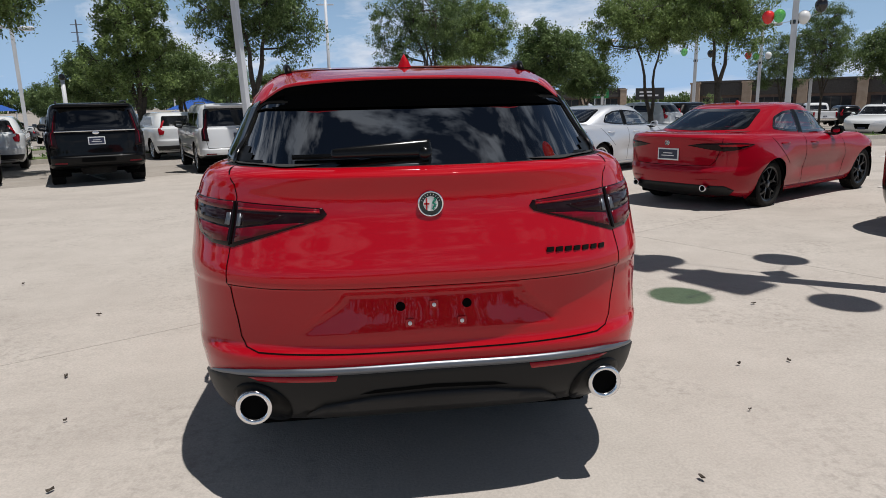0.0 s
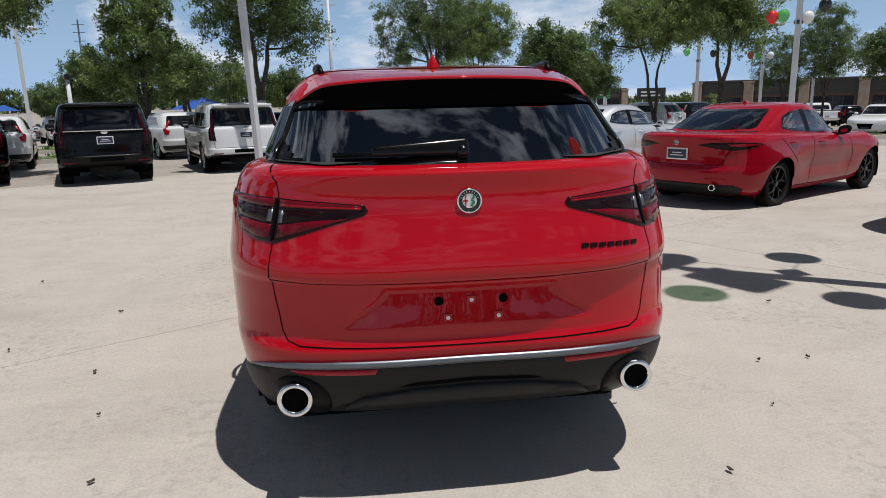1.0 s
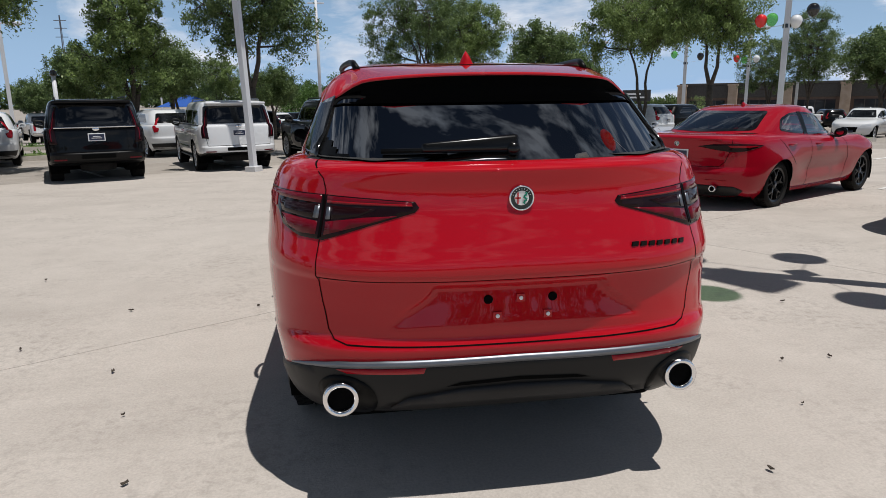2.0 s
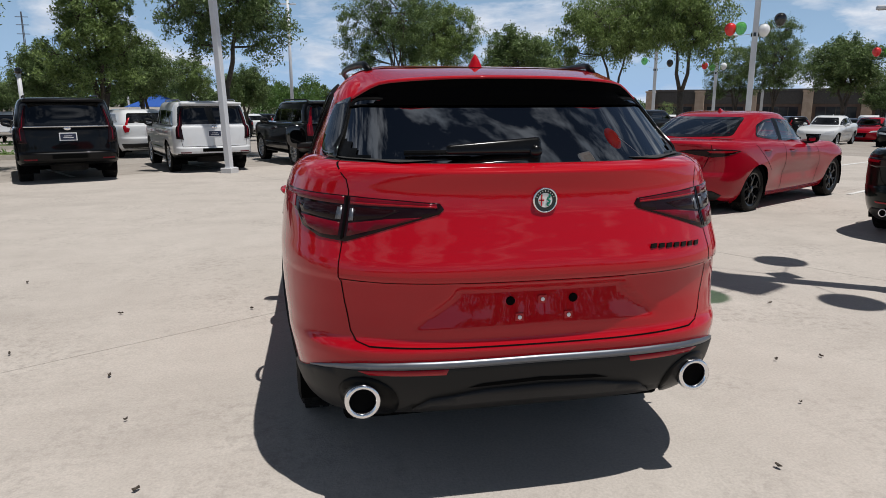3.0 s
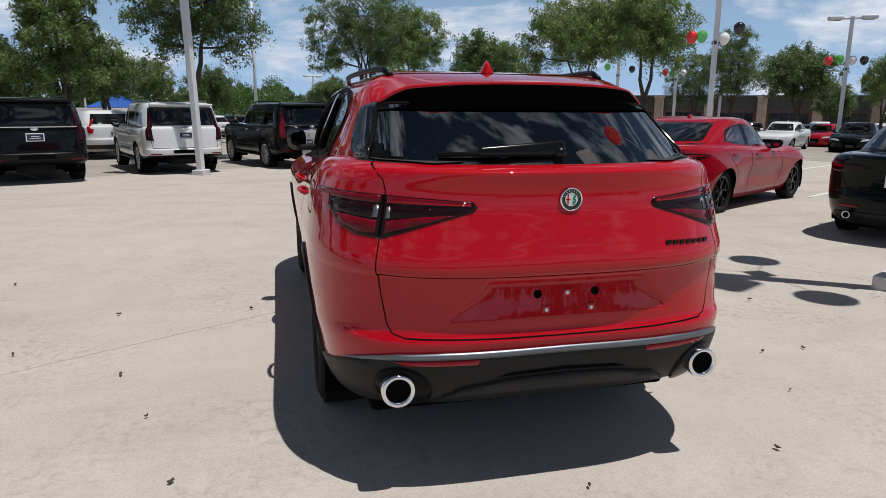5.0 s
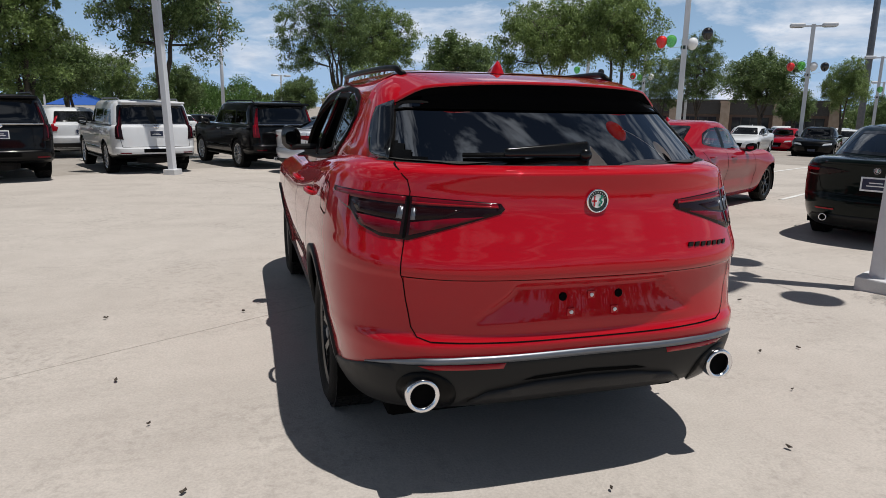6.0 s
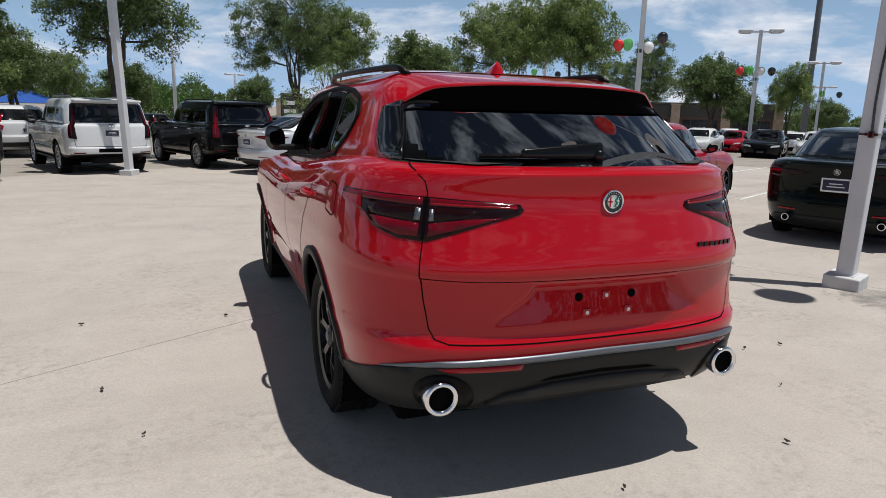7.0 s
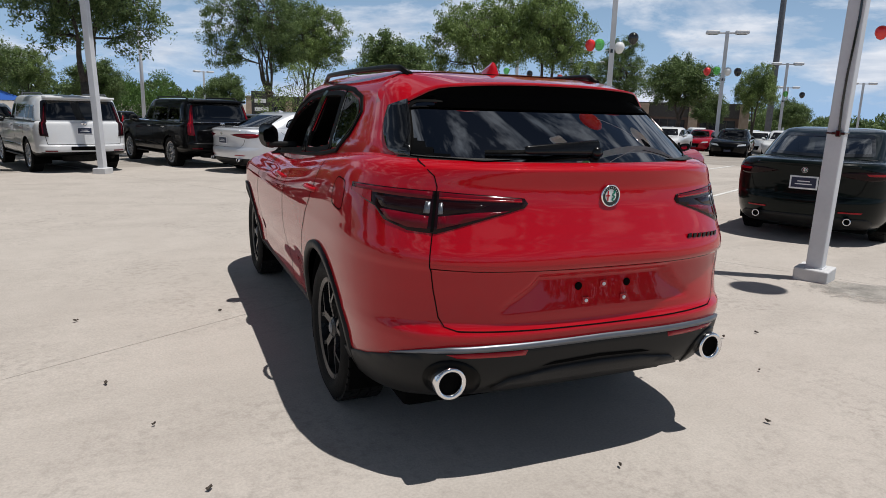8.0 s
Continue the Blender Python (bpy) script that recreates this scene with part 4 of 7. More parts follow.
        lens("lamp_reflector", ((23.5, 1.116), (37.5, 1.042), (37.5, 1.088), (30.0, 1.108)), LAMP_RED)
        lens("lamp_reflector", ((39.4, 1.042), (43.5, 1.042), (48.5, 1.064), (51.0, 1.100), (47.0, 1.098), (39.4, 1.088)), LAMP_RED)
        lens("reverse_lens", ((31.0, 1.112), (37.5, 1.094), (37.5, 1.146), (27.5, 1.138)), LAMP_SMOKE)
        lens("reverse_lens", ((39.4, 1.094), (50.5, 1.108), (53.0, 1.148), (39.4, 1.148)), LAMP_SMOKE)
        lens("clear_prism", ((36.6, 1.098), (37.6, 1.096), (37.6, 1.140), (36.9, 1.141)), SATIN, 0.0056)
        lens("clear_prism", ((39.3, 1.098), (40.6, 1.099), (40.4, 1.142), (39.3, 1.142)), SATIN, 0.0056)
        part("lamp_gap", skin.ribbon("cyl", [(s * 38.4, 1.03), (s * 38.4, 1.183)], 0.009, 0.006, 0, step=0.02, uscale=60), VOID, lamp)
        part("side_marker", skin.patch("cyl", [(s * a, z) for a, z in ((53.8, 1.118), (61.9, 1.150), (62.0, 1.163), (54.2, 1.163))], 0.0055, 0.002, 0.03, 60), LAMP_RED2, lamp)
    # lower bumper
    cl = [(-70, 0.405), (-66, 0.415), (-55, 0.47), (-46, 0.527), (-39, 0.560), (-30, 0.578), (-15, 0.583), (0, 0.585), (15, 0.583), (30, 0.578), (39, 0.560), (46, 0.527), (55, 0.47), (66, 0.415), (70, 0.405)]
    lowline = [(70, 0.30), (55, 0.315), (45, 0.33), (36, 0.36), (30, 0.38), (27, 0.395), (24, 0.41), (12, 0.425), (0, 0.428), (-12, 0.425), (-24, 0.41), (-27, 0.395), (-30, 0.38), (-36, 0.36), (-45, 0.33), (-55, 0.315), (-70, 0.30)]
    bump = part("lower_bumper", skin.patch("cyl", cl + lowline, 0.010, 0.03, 0.035, 60), TRIM, car, "dark grey plastic lower bumper", smooth=True)
    part("bumper_strip", skin.ribbon("cyl", [(-46.5, 0.530), (-43, 0.549), (-39, 0.566), (-34, 0.579), (-25, 0.588), (-12, 0.590), (0, 0.592), (12, 0.590), (25, 0.588), (34, 0.579), (39, 0.566), (43, 0.549), (46.5, 0.530)], 0.020, 0.018, 0.02, step=0.02, uscale=60, taper=11), SATIN, car, "satin silver bumper strip", smooth=True)
    part("diffuser", skin.patch("cyl", [(-26, 0.40), (-22, 0.445), (-12, 0.475), (0, 0.482), (12, 0.475), (22, 0.445), (26, 0.40), (18, 0.405), (0, 0.418), (-18, 0.405)], 0.022, 0.02, 0.03, 60), CLAD, bump, smooth=True)
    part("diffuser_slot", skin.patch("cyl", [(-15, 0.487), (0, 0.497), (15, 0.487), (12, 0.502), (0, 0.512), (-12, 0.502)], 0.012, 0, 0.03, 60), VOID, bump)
    for s in (-1, 1):
        part("reflector", skin.patch("cyl", [(s * a, z) for a, z in ((19, 0.547), (32.5, 0.547), (34.5, 0.560), (30, 0.568), (18.5, 0.570))], 0.013, 0.006, 0.03, 60), LAMP_RED2, bump, "red bumper reflector", smooth=True)
        part("exhaust_surround", skin.patch("cyl", [(s * (33.6 + 5.6 * math.cos(radians(k * 15))), 0.446 + 0.092 * math.sin(radians(k * 15))) for k in range(24)], 0.014, 0.03, 0.03, 60), SOOT, bump, smooth=True)
        exhaust(car, s * 0.66, -0.006, 0.446, 0.066)
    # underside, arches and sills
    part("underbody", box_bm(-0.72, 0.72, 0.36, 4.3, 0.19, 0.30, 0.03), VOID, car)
    part("rear_silencer", move_bm(lathe_bm([(0.08, -0.55), (0.095, -0.5), (0.095, 0.5), (0.08, 0.55)], 16, "x"), Matrix.Translation((0, 0.46, 0.26))), TRIM, car)
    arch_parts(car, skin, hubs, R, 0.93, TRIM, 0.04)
    for mode, s in (("left", -1), ("right", 1)):
        part("sill_trim", skin.ribbon(mode, [(1.45, 0.335), (2.0, 0.315), (2.8, 0.31), (3.42, 0.325)], 0.13, 0.012, 0.02), CLAD, car, smooth=True)
        part("panel_gap", skin.ribbon(mode, [(2.04, 0.38), (2.06, 0.70), (2.02, 1.0), (1.985, 1.18)], 0.007, 0.0015), VOID, car)
        part("panel_gap", skin.ribbon(mode, [(1.50, 0.62), (1.42, 0.80), (1.30, 0.95), (1.18, 1.10), (1.14, 1.25)], 0.007, 0.0015), VOID, car)
        part("panel_gap", skin.ribbon(mode, [(3.18, 0.40), (3.22, 0.70), (3.12, 1.0), (3.0, 1.12)], 0.007, 0.0015), VOID, car)
        handle(car, skin, mode, 1.24, 1.075, RED)
        handle(car, skin, mode, 2.24, 1.045, RED)
        mirror_part(car, s * 0.925, 2.74, 1.275, PIANO, s, 0.84, 0.72, 1.2)
        # roof rail on two feet
        pts = [skin.at("top", s * (0.585 - 0.05 * (abs(k - 9) / 9) ** 2), 0.86 + 0.102 * k, 0.004 + 0.042 * math.sin(math.pi * k / 18) ** 0.5) for k in range(19)]
        part("roof_rail", tube_bm(pts, 0.015, 8), SOOT, car, "black roof rail", smooth=True)
        for y, z in hubs:
            wheel(car, s * 0.795, y, z, 0.368, 0.25, RIM_BLACK, 5, 0.262, "suv")
    part("fuel_flap", skin.border("left", rounded([(0.60, 1.04), (0.60, 1.18), (0.76, 1.19), (0.78, 1.06)], 0.05), 0.006, 0.0015, 0.0), VOID, car)
    # badge, lettering, wiper, fin
    badge(car, skin.at("rear", 0.0, 1.172, 0.004), 0.046)
    for k in range(7):
        x = 0.425 + 0.036 * k
        c = skin.at("rear", x, 0.990 - 0.0018 * k, 0.004)
        part("lettering_bar", move_bm(box_bm(-0.0150, 0.0150, -0.003, 0.003, -0.009, 0.009, 0.002), Matrix.Translation(c) @ Matrix.Rotation(radians(18 + 2.2 * k), 4, "Z")), SOOT, car)
    pane = BentPane([])
    w0 = pane.at("rear", -0.156, 1.331, 0.028)
    wb = box_bm(-0.178, 0.178, -0.020, 0.020, -0.034, 0.034, 0.018, 3)
    for v in wb.verts:
        v.co.z *= 0.50 + 0.50 * smoothstep(-0.18, 0.06, v.co.x)
        v.co.z -= 0.010 * (1 - smoothstep(-0.18, 0.10, v.co.x))
        v.co.y *= 0.6 + 0.4 * smoothstep(-0.18, 0.02, v.co.x)
    wp = part("wiper", move_bm(wb, Matrix.Translation(w0) @ Matrix.Rotation(radians(-20), 4, "X")), WIPER, car, "black rear wiper", smooth=True)
    part("wiper_blade", tube_bm([pane.at("rear", x, 1.319 + 0.02 * (x + 0.46), 0.016) for x in (-0.47, -0.42, -0.36, -0.30, -0.24)], 0.010, 6), WIPER, wp)
    part("wiper_pivot", move_bm(lathe_bm([(0.001, -0.03), (0.020, -0.028), (0.026, -0.01), (0.026, 0.02)], 16, "y"), Matrix.Translation(pane.at("rear", -0.005, 1.326, 0.012))), WIPER, wp, smooth=True)
    part("roof_fin", fin_bm(1.04, skin.at("top", 0, 1.09).z, 0.18, 0.066), RED, car, "red shark-fin aerial", smooth=True)
    seats(car, ((1.25, 3), (2.35, 2)), 1.18, 0.46, 1.44)
    # nose: lamps and grille, seen by nobody but closed
    for s in (-1, 1):
        part("head_lamp", skin.patch("front", [(s * 0.45, 0.80), (s * 0.78, 0.84), (s * 0.80, 0.90), (s * 0.5, 0.87)], 0.006, 0.01, 0.06), LAMP_CLEAR, car)
    part("grille", skin.patch("front", [(-0.20, 0.86), (0.20, 0.86), (0.02, 0.50), (-0.02, 0.50)], 0.006, 0.01, 0.06), VOID, car)
    return car


# ---- other vehicles ----
def sedan(m, paint, label, name="sedan", group="", black_roof=False, fine=True, rim=None, aerial=None):
    car = thing(name, m, label, "car", group)
    st, qt, sr = (0.03, 24, 70) if fine else (0.06, 10, 24)
    hubs = [(1.05, 0.33), (3.87, 0.33)]

    def warp(p):
        q = p.copy()
        q.z -= 0.10 * smoothstep(0.9, 3.4, p.y) * smoothstep(0.72, 0.98, p.z)
        # full haunches over the wheels, drawn-in doors and a shoulder line
        side = smoothstep(0.55, 0.80, abs(p.x)) * (1 if p.x > 0 else -1)
        bulge = sum(0.030 * math.exp(-((p.y - c) / 0.42) ** 2) for c in (1.05, 3.87)) * math.exp(-((p.z - 0.62) / 0.20) ** 2)
        waist = 0.030 * math.exp(-((p.z - 0.50) / 0.13) ** 2) * smoothstep(1.4, 1.9, p.y) * (1 - smoothstep(2.9, 3.4, p.y))
        q.x += side * (bulge - waist)
        return q
    low = shell([(0.16, 0.40, 4.2, 0.72), (0.22, 0.18, 4.4, 0.82), (0.30, 0.05, 4.52, 0.87), (0.42, -0.01, 4.6, 0.90), (0.52, -0.03, 4.63, 0.912), (0.58, -0.025, 4.63, 0.918), (0.62, 0.005, 4.62, 0.922), (0.72, 0.01, 4.58, 0.928),
                 (0.84, 0.0, 4.48, 0.925), (0.94, -0.025, 4.3, 0.912), (1.00, -0.045, 4.0, 0.875), (1.03, -0.035, 3.8, 0.84), (1.045, 0.01, 3.6, 0.79), (1.055, 0.16, 3.5, 0.72), (1.065, 0.4, 3.4, 0.55)],
                0.95, 3.7, n=2.3, m=3.4, step=st, quarter=qt, straight=sr, warp=warp)
    green = shell([(0.92, 0.30, 3.4, 0.835), (1.0, 0.38, 3.25, 0.825), (1.06, 0.48, 3.1, 0.81), (1.15, 0.70, 2.98, 0.775), (1.25, 0.96, 2.83, 0.733), (1.33, 1.18, 2.68, 0.688), (1.39, 1.37, 2.54, 0.64), (1.423, 1.54, 2.38, 0.565), (1.442, 1.78, 2.20, 0.43)],
                  1.75, 2.0, n=3.2, m=2.6, nf=3.2, mf=2.6, step=st, quarter=qt, straight=8)
    skin = Skin([low, green], 0.95)
    cut_arches(low, hubs, 0.37)
    g = GLASS_CLEAR
    for mode in ("left", "right"):
        glazing(car, green, skin, mode, [(1.20, 1.085), (1.50, 1.045), (1.82, 1.025), (1.82, 1.330), (1.58, 1.318), (1.34, 1.245)], g, 0.028, fine, r=0.06)
        glazing(car, green, skin, mode, [(1.90, 1.01), (2.94, 0.99), (2.70, 1.15), (2.42, 1.29), (1.90, 1.335)], g, 0.028, fine, r=0.05)
        for y, z in hubs:
            wheel(car, (-1 if mode == "left" else 1) * 0.775, y, z, 0.332, 0.23, rim or RIM_BLACK, 5, 0.245, "sedan" + (rim or RIM_BLACK).name)
        s = -1 if mode == "left" else 1
        mirror_part(car, s * 0.96, 2.70, 1.01, BLACK if paint in (RED2, GREEN_BLACK) else paint, s, 0.78)
        if fine:
            part("pillar_cover", skin.ribbon(mode, [(1.865, 1.02), (1.86, 1.18), (1.86, 1.335)], 0.10, 0.0065, 0.01), SOOT, car, "black pillar cover")
            part("panel_gap", skin.ribbon(mode, [(1.90, 0.26), (1.92, 0.6), (1.87, 0.97)], 0.008, 0.0015), VOID, car)
            part("panel_gap", skin.ribbon(mode, [(1.44, 0.6), (1.20, 0.8), (0.98, 0.98)], 0.008, 0.0015), VOID, car)
            part("panel_gap", skin.ribbon(mode, [(3.10, 0.26), (3.16, 0.6), (3.0, 0.93)], 0.008, 0.0015), VOID, car)
            handle(car, skin, mode, 1.30, 0.89, paint)
            handle(car, skin, mode, 2.14, 0.865, paint)
            part("sill_trim", skin.ribbon(mode, [(1.36, 0.235), (2.3, 0.225), (3.36, 0.235)], 0.05, 0.012, 0.015), paint, car)
    glazing(car, green, skin, "rear", [(-0.63, 1.095), (0, 1.072), (0.63, 1.095), (0.53, 1.355), (-0.53, 1.355)], g, 0.035, fine, r=0.05, name="rear_window")
    glazing(car, green, skin, "front", [(-0.64, 1.00), (0.64, 1.00), (0.50, 1.34), (-0.50, 1.34)], g, 0.035, fine, r=0.05, name="windscreen")
    if fine:
        liner(car, green)
        part("cabin_floor", Skin([low]).patch("top", rounded([(-0.66, 0.58), (0.66, 0.58), (0.72, 2.0), (0.68, 3.1), (-0.68, 3.1), (-0.72, 2.0)], 0.1), 0.006, 0, 0.15), SEAT, car)
    part("body", low, paint, car, smooth=True)
    part("cabin", green, GLOSS_BLACK if black_roof else paint, car, smooth=True)
    seam = [(41, 1.00), (40, 0.86), (37, 0.70), (33, 0.635), (20, 0.628), (0, 0.626)]
    part("lower_bumper", skin.patch("cyl", [(-52, 0.30), (-44, 0.36), (-22, 0.375), (0, 0.38), (22, 0.375), (44, 0.36), (52, 0.30), (50, 0.22), (0, 0.20), (-50, 0.22)], 0.008, 0.02, 0.05, 60), TRIM, car, "black lower bumper", smooth=True)
    for s in (-1, 1):
        lamp = part("tail_lamp", skin.patch("cyl", [(s * a, z) for a, z in ((17, 0.905), (30, 0.860), (42, 0.828), (52, 0.845), (60, 0.882), (66, 0.912), (58, 0.932), (44, 0.942), (28, 0.935))], 0.005, 0.012, 0.03, 60), LAMP_SMOKE if paint is not SILVER else LAMP_RED, car, "dark red tail lamp", smooth=True)
        part("lamp_bar", skin.patch("cyl", [(s * a, z) for a, z in ((40, 0.890), (52, 0.888), (63, 0.908), (52, 0.918), (38, 0.918))], 0.007, 0.003, 0.03, 60), LAMP_RED2, lamp)
        if fine:
            part("panel_gap", skin.ribbon("cyl", [(s * a, z) for a, z in seam], 0.007, 0.0015, 0, step=0.03, uscale=60), VOID, car)
            part("reflector", skin.patch("cyl", [(s * a, z) for a, z in ((24, 0.435), (38, 0.43), (39, 0.447), (24, 0.452))], 0.012, 0.005, 0.03, 60), LAMP_RED2, car)
            exhaust(car, s * 0.52, 0.02, 0.335, 0.045, 0.12)
        part("head_lamp", skin.patch("front", [(s * 0.42, 0.62), (s * 0.80, 0.66), (s * 0.80, 0.74), (s * 0.50, 0.71)], 0.006, 0.01, 0.08), LAMP_CLEAR, car)
    part("grille", skin.patch("front", [(-0.34, 0.60), (0.34, 0.60), (0.26, 0.36), (-0.26, 0.36)], 0.006, 0.01, 0.08), VOID, car)
    plate(skin, car, "rear", 0, 0.775, 0.32, 0.165)
    part("front_plate", move_bm(box_bm(-0.16, 0.16, -0.01, 0.012, -0.08, 0.08, 0.004), Matrix.Translation(skin.at("front", 0, 0.42))), PLATE, car)
    if fine:
        c = skin.at("rear", 0, 0.935, 0.004)
        badge(car, c, 0.037)
        part("boot_lip", skin.ribbon("cyl", [(-34, 1.005), (-15, 1.012), (0, 1.014), (15, 1.012), (34, 1.005)], 0.03, 0.008, 0.012, step=0.04, uscale=60), paint, car, smooth=True)
    part("roof_fin", fin_bm(1.62, skin.at("top", 0, 1.68).z, 0.16, 0.055), aerial or paint, car, smooth=True)
    part("underbody", box_bm(-0.7, 0.7, 0.4, 4.25, 0.15, 0.28, 0.03), VOID, car)
    arch_parts(car, skin, hubs, 0.37, 0.915)
    seats(car, ((1.30, 3), (2.15, 2)), 0.95, 0.45, 1.24)
    return car


def big_suv(m, paint, label, name="large_suv", group="", chrome_bar=True, fine=True, rim=None, long=0.0, lamp_mat=None):
    car = thing(name, m, label, "car", group)
    hubs = [(1.18, 0.40), (4.13 + long, 0.40)]
    st, qt, sr = (0.035, 18, 70) if fine else (0.07, 10, 24)
    L = long
    low = shell([(0.34, 0.95, 4.8 + L, 0.84), (0.40, 0.45, 4.92 + L, 0.93), (0.455, 0.10, 5.0 + L, 0.975), (0.50, 0.0, 5.04 + L, 0.985), (0.55, -0.03, 5.08 + L, 0.995), (0.66, -0.035, 5.1 + L, 1.0), (0.70, 0.01, 5.12 + L, 1.005), (0.85, 0.02, 5.13 + L, 1.01), (1.0, 0.03, 5.1 + L, 1.015),
                 (1.1, 0.04, 5.0 + L, 1.01), (1.18, 0.05, 4.6 + L, 0.998), (1.22, 0.07, 4.0 + L, 0.98), (1.235, 0.12, 3.85 + L, 0.95), (1.24, 0.3, 3.7 + L, 0.8)],
                0.8, 4.2 + L, n=5.0, m=5.0, nf=3.5, mf=3.0, step=st, quarter=qt, straight=sr)
    green = shell([(1.12, 0.07, 4.0 + L, 0.975), (1.25, 0.09, 3.75 + L, 0.965), (1.40, 0.14, 3.52 + L, 0.94), (1.55, 0.20, 3.3 + L, 0.91), (1.68, 0.25, 3.1 + L, 0.878), (1.76, 0.28, 2.96 + L, 0.845), (1.81, 0.33, 2.82 + L, 0.795), (1.838, 0.44, 2.7 + L, 0.70), (1.85, 0.9, 2.5 + L, 0.45)],
                  0.9, 2.3 + L, n=5.0, m=4.5, nf=3.0, mf=2.6, step=st, quarter=qt, straight=36)
    skin = Skin([low, green], 0.8)
    cut_arches(low, hubs, 0.455)
    for mode, s in (("left", -1), ("right", 1)):
        for poly in ([(0.42, 1.25), (1.25, 1.25), (1.25, 1.60), (0.58, 1.60)], [(1.33, 1.25), (2.20, 1.25), (2.20, 1.61), (1.33, 1.61)], [(2.28, 1.25), (3.45 + L, 1.25), (3.20 + L, 1.42), (2.95 + L, 1.59), (2.28, 1.61)]):
            glazing(car, green, skin, mode, poly, GLASS_SIDE, 0.035, fine, r=0.05)
        for y, z in hubs:
            wheel(car, s * 0.85, y, z, 0.405, 0.29, rim or RIM_SILVER, 7, 0.285, "big" + (rim or RIM_SILVER).name)
        mirror_part(car, s * 1.08, 3.35 + L, 1.26, TRIM, s, 1.15)
        if fine:
            for line in ([(2.24, 0.42), (2.25, 0.8), (2.24, 1.2)], [(1.55, 0.75), (1.30, 1.0), (1.29, 1.2)], [(3.42 + L, 0.42), (3.45 + L, 0.8), (3.44 + L, 1.2)]):
                part("panel_gap", skin.ribbon(mode, line, 0.01, 0.0015), VOID, car)
            handle(car, skin, mode, 1.55, 1.08, CHROME)
            handle(car, skin, mode, 2.50, 1.08, CHROME)
            part("belt_strip", skin.ribbon(mode, [(0.36, 1.225), (3.5 + L, 1.225)], 0.022, 0.008, 0.012), CHROME if chrome_bar else TRIM, car)
            part("flank_strip", skin.ribbon(mode, [(1.70, 0.62), (3.58 + L, 0.62)], 0.035, 0.012, 0.015), CHROME, car)
            rail = part("roof_rail", tube_bm([skin.at("top", s * 0.70, y, 0.045 if 0.6 < y < 2.5 + L else 0.0) for y in (0.55, 0.7, 1.2, 1.8, 2.4 + L, 2.56 + L)], 0.018, 8), SATIN if paint is not BLACK else TRIM, car, smooth=True)
        part("running_board", box_bm(s * 0.90 - 0.08, s * 0.90 + 0.08, 1.7, 3.6 + L, 0.33, 0.37, 0.015), TRIM, car)
    glazing(car, green, skin, "rear", [(-0.87, 1.262), (0.87, 1.262), (0.80, 1.715), (-0.80, 1.715)], GLASS_DARK, 0.045, fine, r=0.06, name="rear_window")
    glazing(car, green, skin, "front", [(-0.80, 1.26), (0.80, 1.26), (0.70, 1.66), (-0.70, 1.66)], GLASS, 0.04, fine, r=0.06, name="windscreen")
    if fine:
        liner(car, green)
        part("cabin_floor", Skin([low]).patch("top", rounded([(-0.85, 0.25), (0.85, 0.25), (0.85, 3.6 + L), (-0.85, 3.6 + L)], 0.1), 0.006, 0, 0.2), SEAT, car)
    for f in low.faces:
        c = f.calc_center_median()
        if c.z < 0.50 and c.y < 1.0 or c.z < 0.42:
            f.material_index = 1
    part("body", low, (paint, SOOT), car, smooth=True)
    part("cabin", green, paint, car, smooth=True)
    part("roof_spoiler", box_bm(-0.76, 0.76, 0.13, 0.60, 1.752, 1.81, 0.022), paint, car, smooth=True)
    # tall, narrow tail lamps up the corners
    for s in (-1, 1):
        lp = part("tail_lamp", skin.patch("cyl", [(s * a, z) for a, z in ((46.3, 0.88), (55.2, 0.90), (56.0, 1.10), (56.3, 1.30), (57.6, 1.66), (54.8, 1.67), (51.2, 1.34), (48.2, 1.12))], 0.014, 0.02, 0.04, 60), LAMP_RED if lamp_mat else LAMP_SMOKE, car, "tall narrow tail lamp", smooth=True)
        part("lamp_bar", skin.patch("cyl", [(s * a, z) for a, z in ((51.0, 0.95), (52.0, 0.95), (53.6, 1.25), (56.0, 1.58), (55.3, 1.58), (52.7, 1.25))], 0.017, 0.003, 0.05, 60), lamp_mat or LAMP_RED, lp)
        part("reflector", skin.patch("rear", [(s * 0.62, 0.54), (s * 0.86, 0.54), (s * 0.86, 0.565), (s * 0.62, 0.565)], 0.01, 0.005, 0.06), LAMP_RED, car)
        if fine:
            part("panel_gap", skin.ribbon("rear", [(s * 0.80, 0.70), (s * 0.84, 0.95), (s * 0.84, 1.22)], 0.01, 0.0015), VOID, car)
        part("head_lamp", skin.patch("front", [(s * 0.62, 0.80), (s * 0.92, 0.80), (s * 0.94, 1.02), (s * 0.62, 1.02)], 0.006, 0.01, 0.08), LAMP_CLEAR, car)
    part("grille", skin.patch("front", [(-0.5, 0.68), (0.5, 0.68), (0.52, 1.02), (-0.52, 1.02)], 0.006, 0.01, 0.08), CHROME, car)
    part("panel_gap", skin.ribbon("rear", [(-0.80, 0.70), (0.80, 0.70)], 0.014, 0.0015), VOID, car)
    if chrome_bar:
        part("tailgate_bar", tube_bm([(x, skin.at("rear", x, 1.16).y - 0.006, 1.238) for x in (-0.80, -0.6, -0.3, 0, 0.3, 0.6, 0.80)], 0.017, 8), CHROME, car, "bright chrome bar under the glass")
    c = skin.at("rear", 0, 1.19, 0.01)
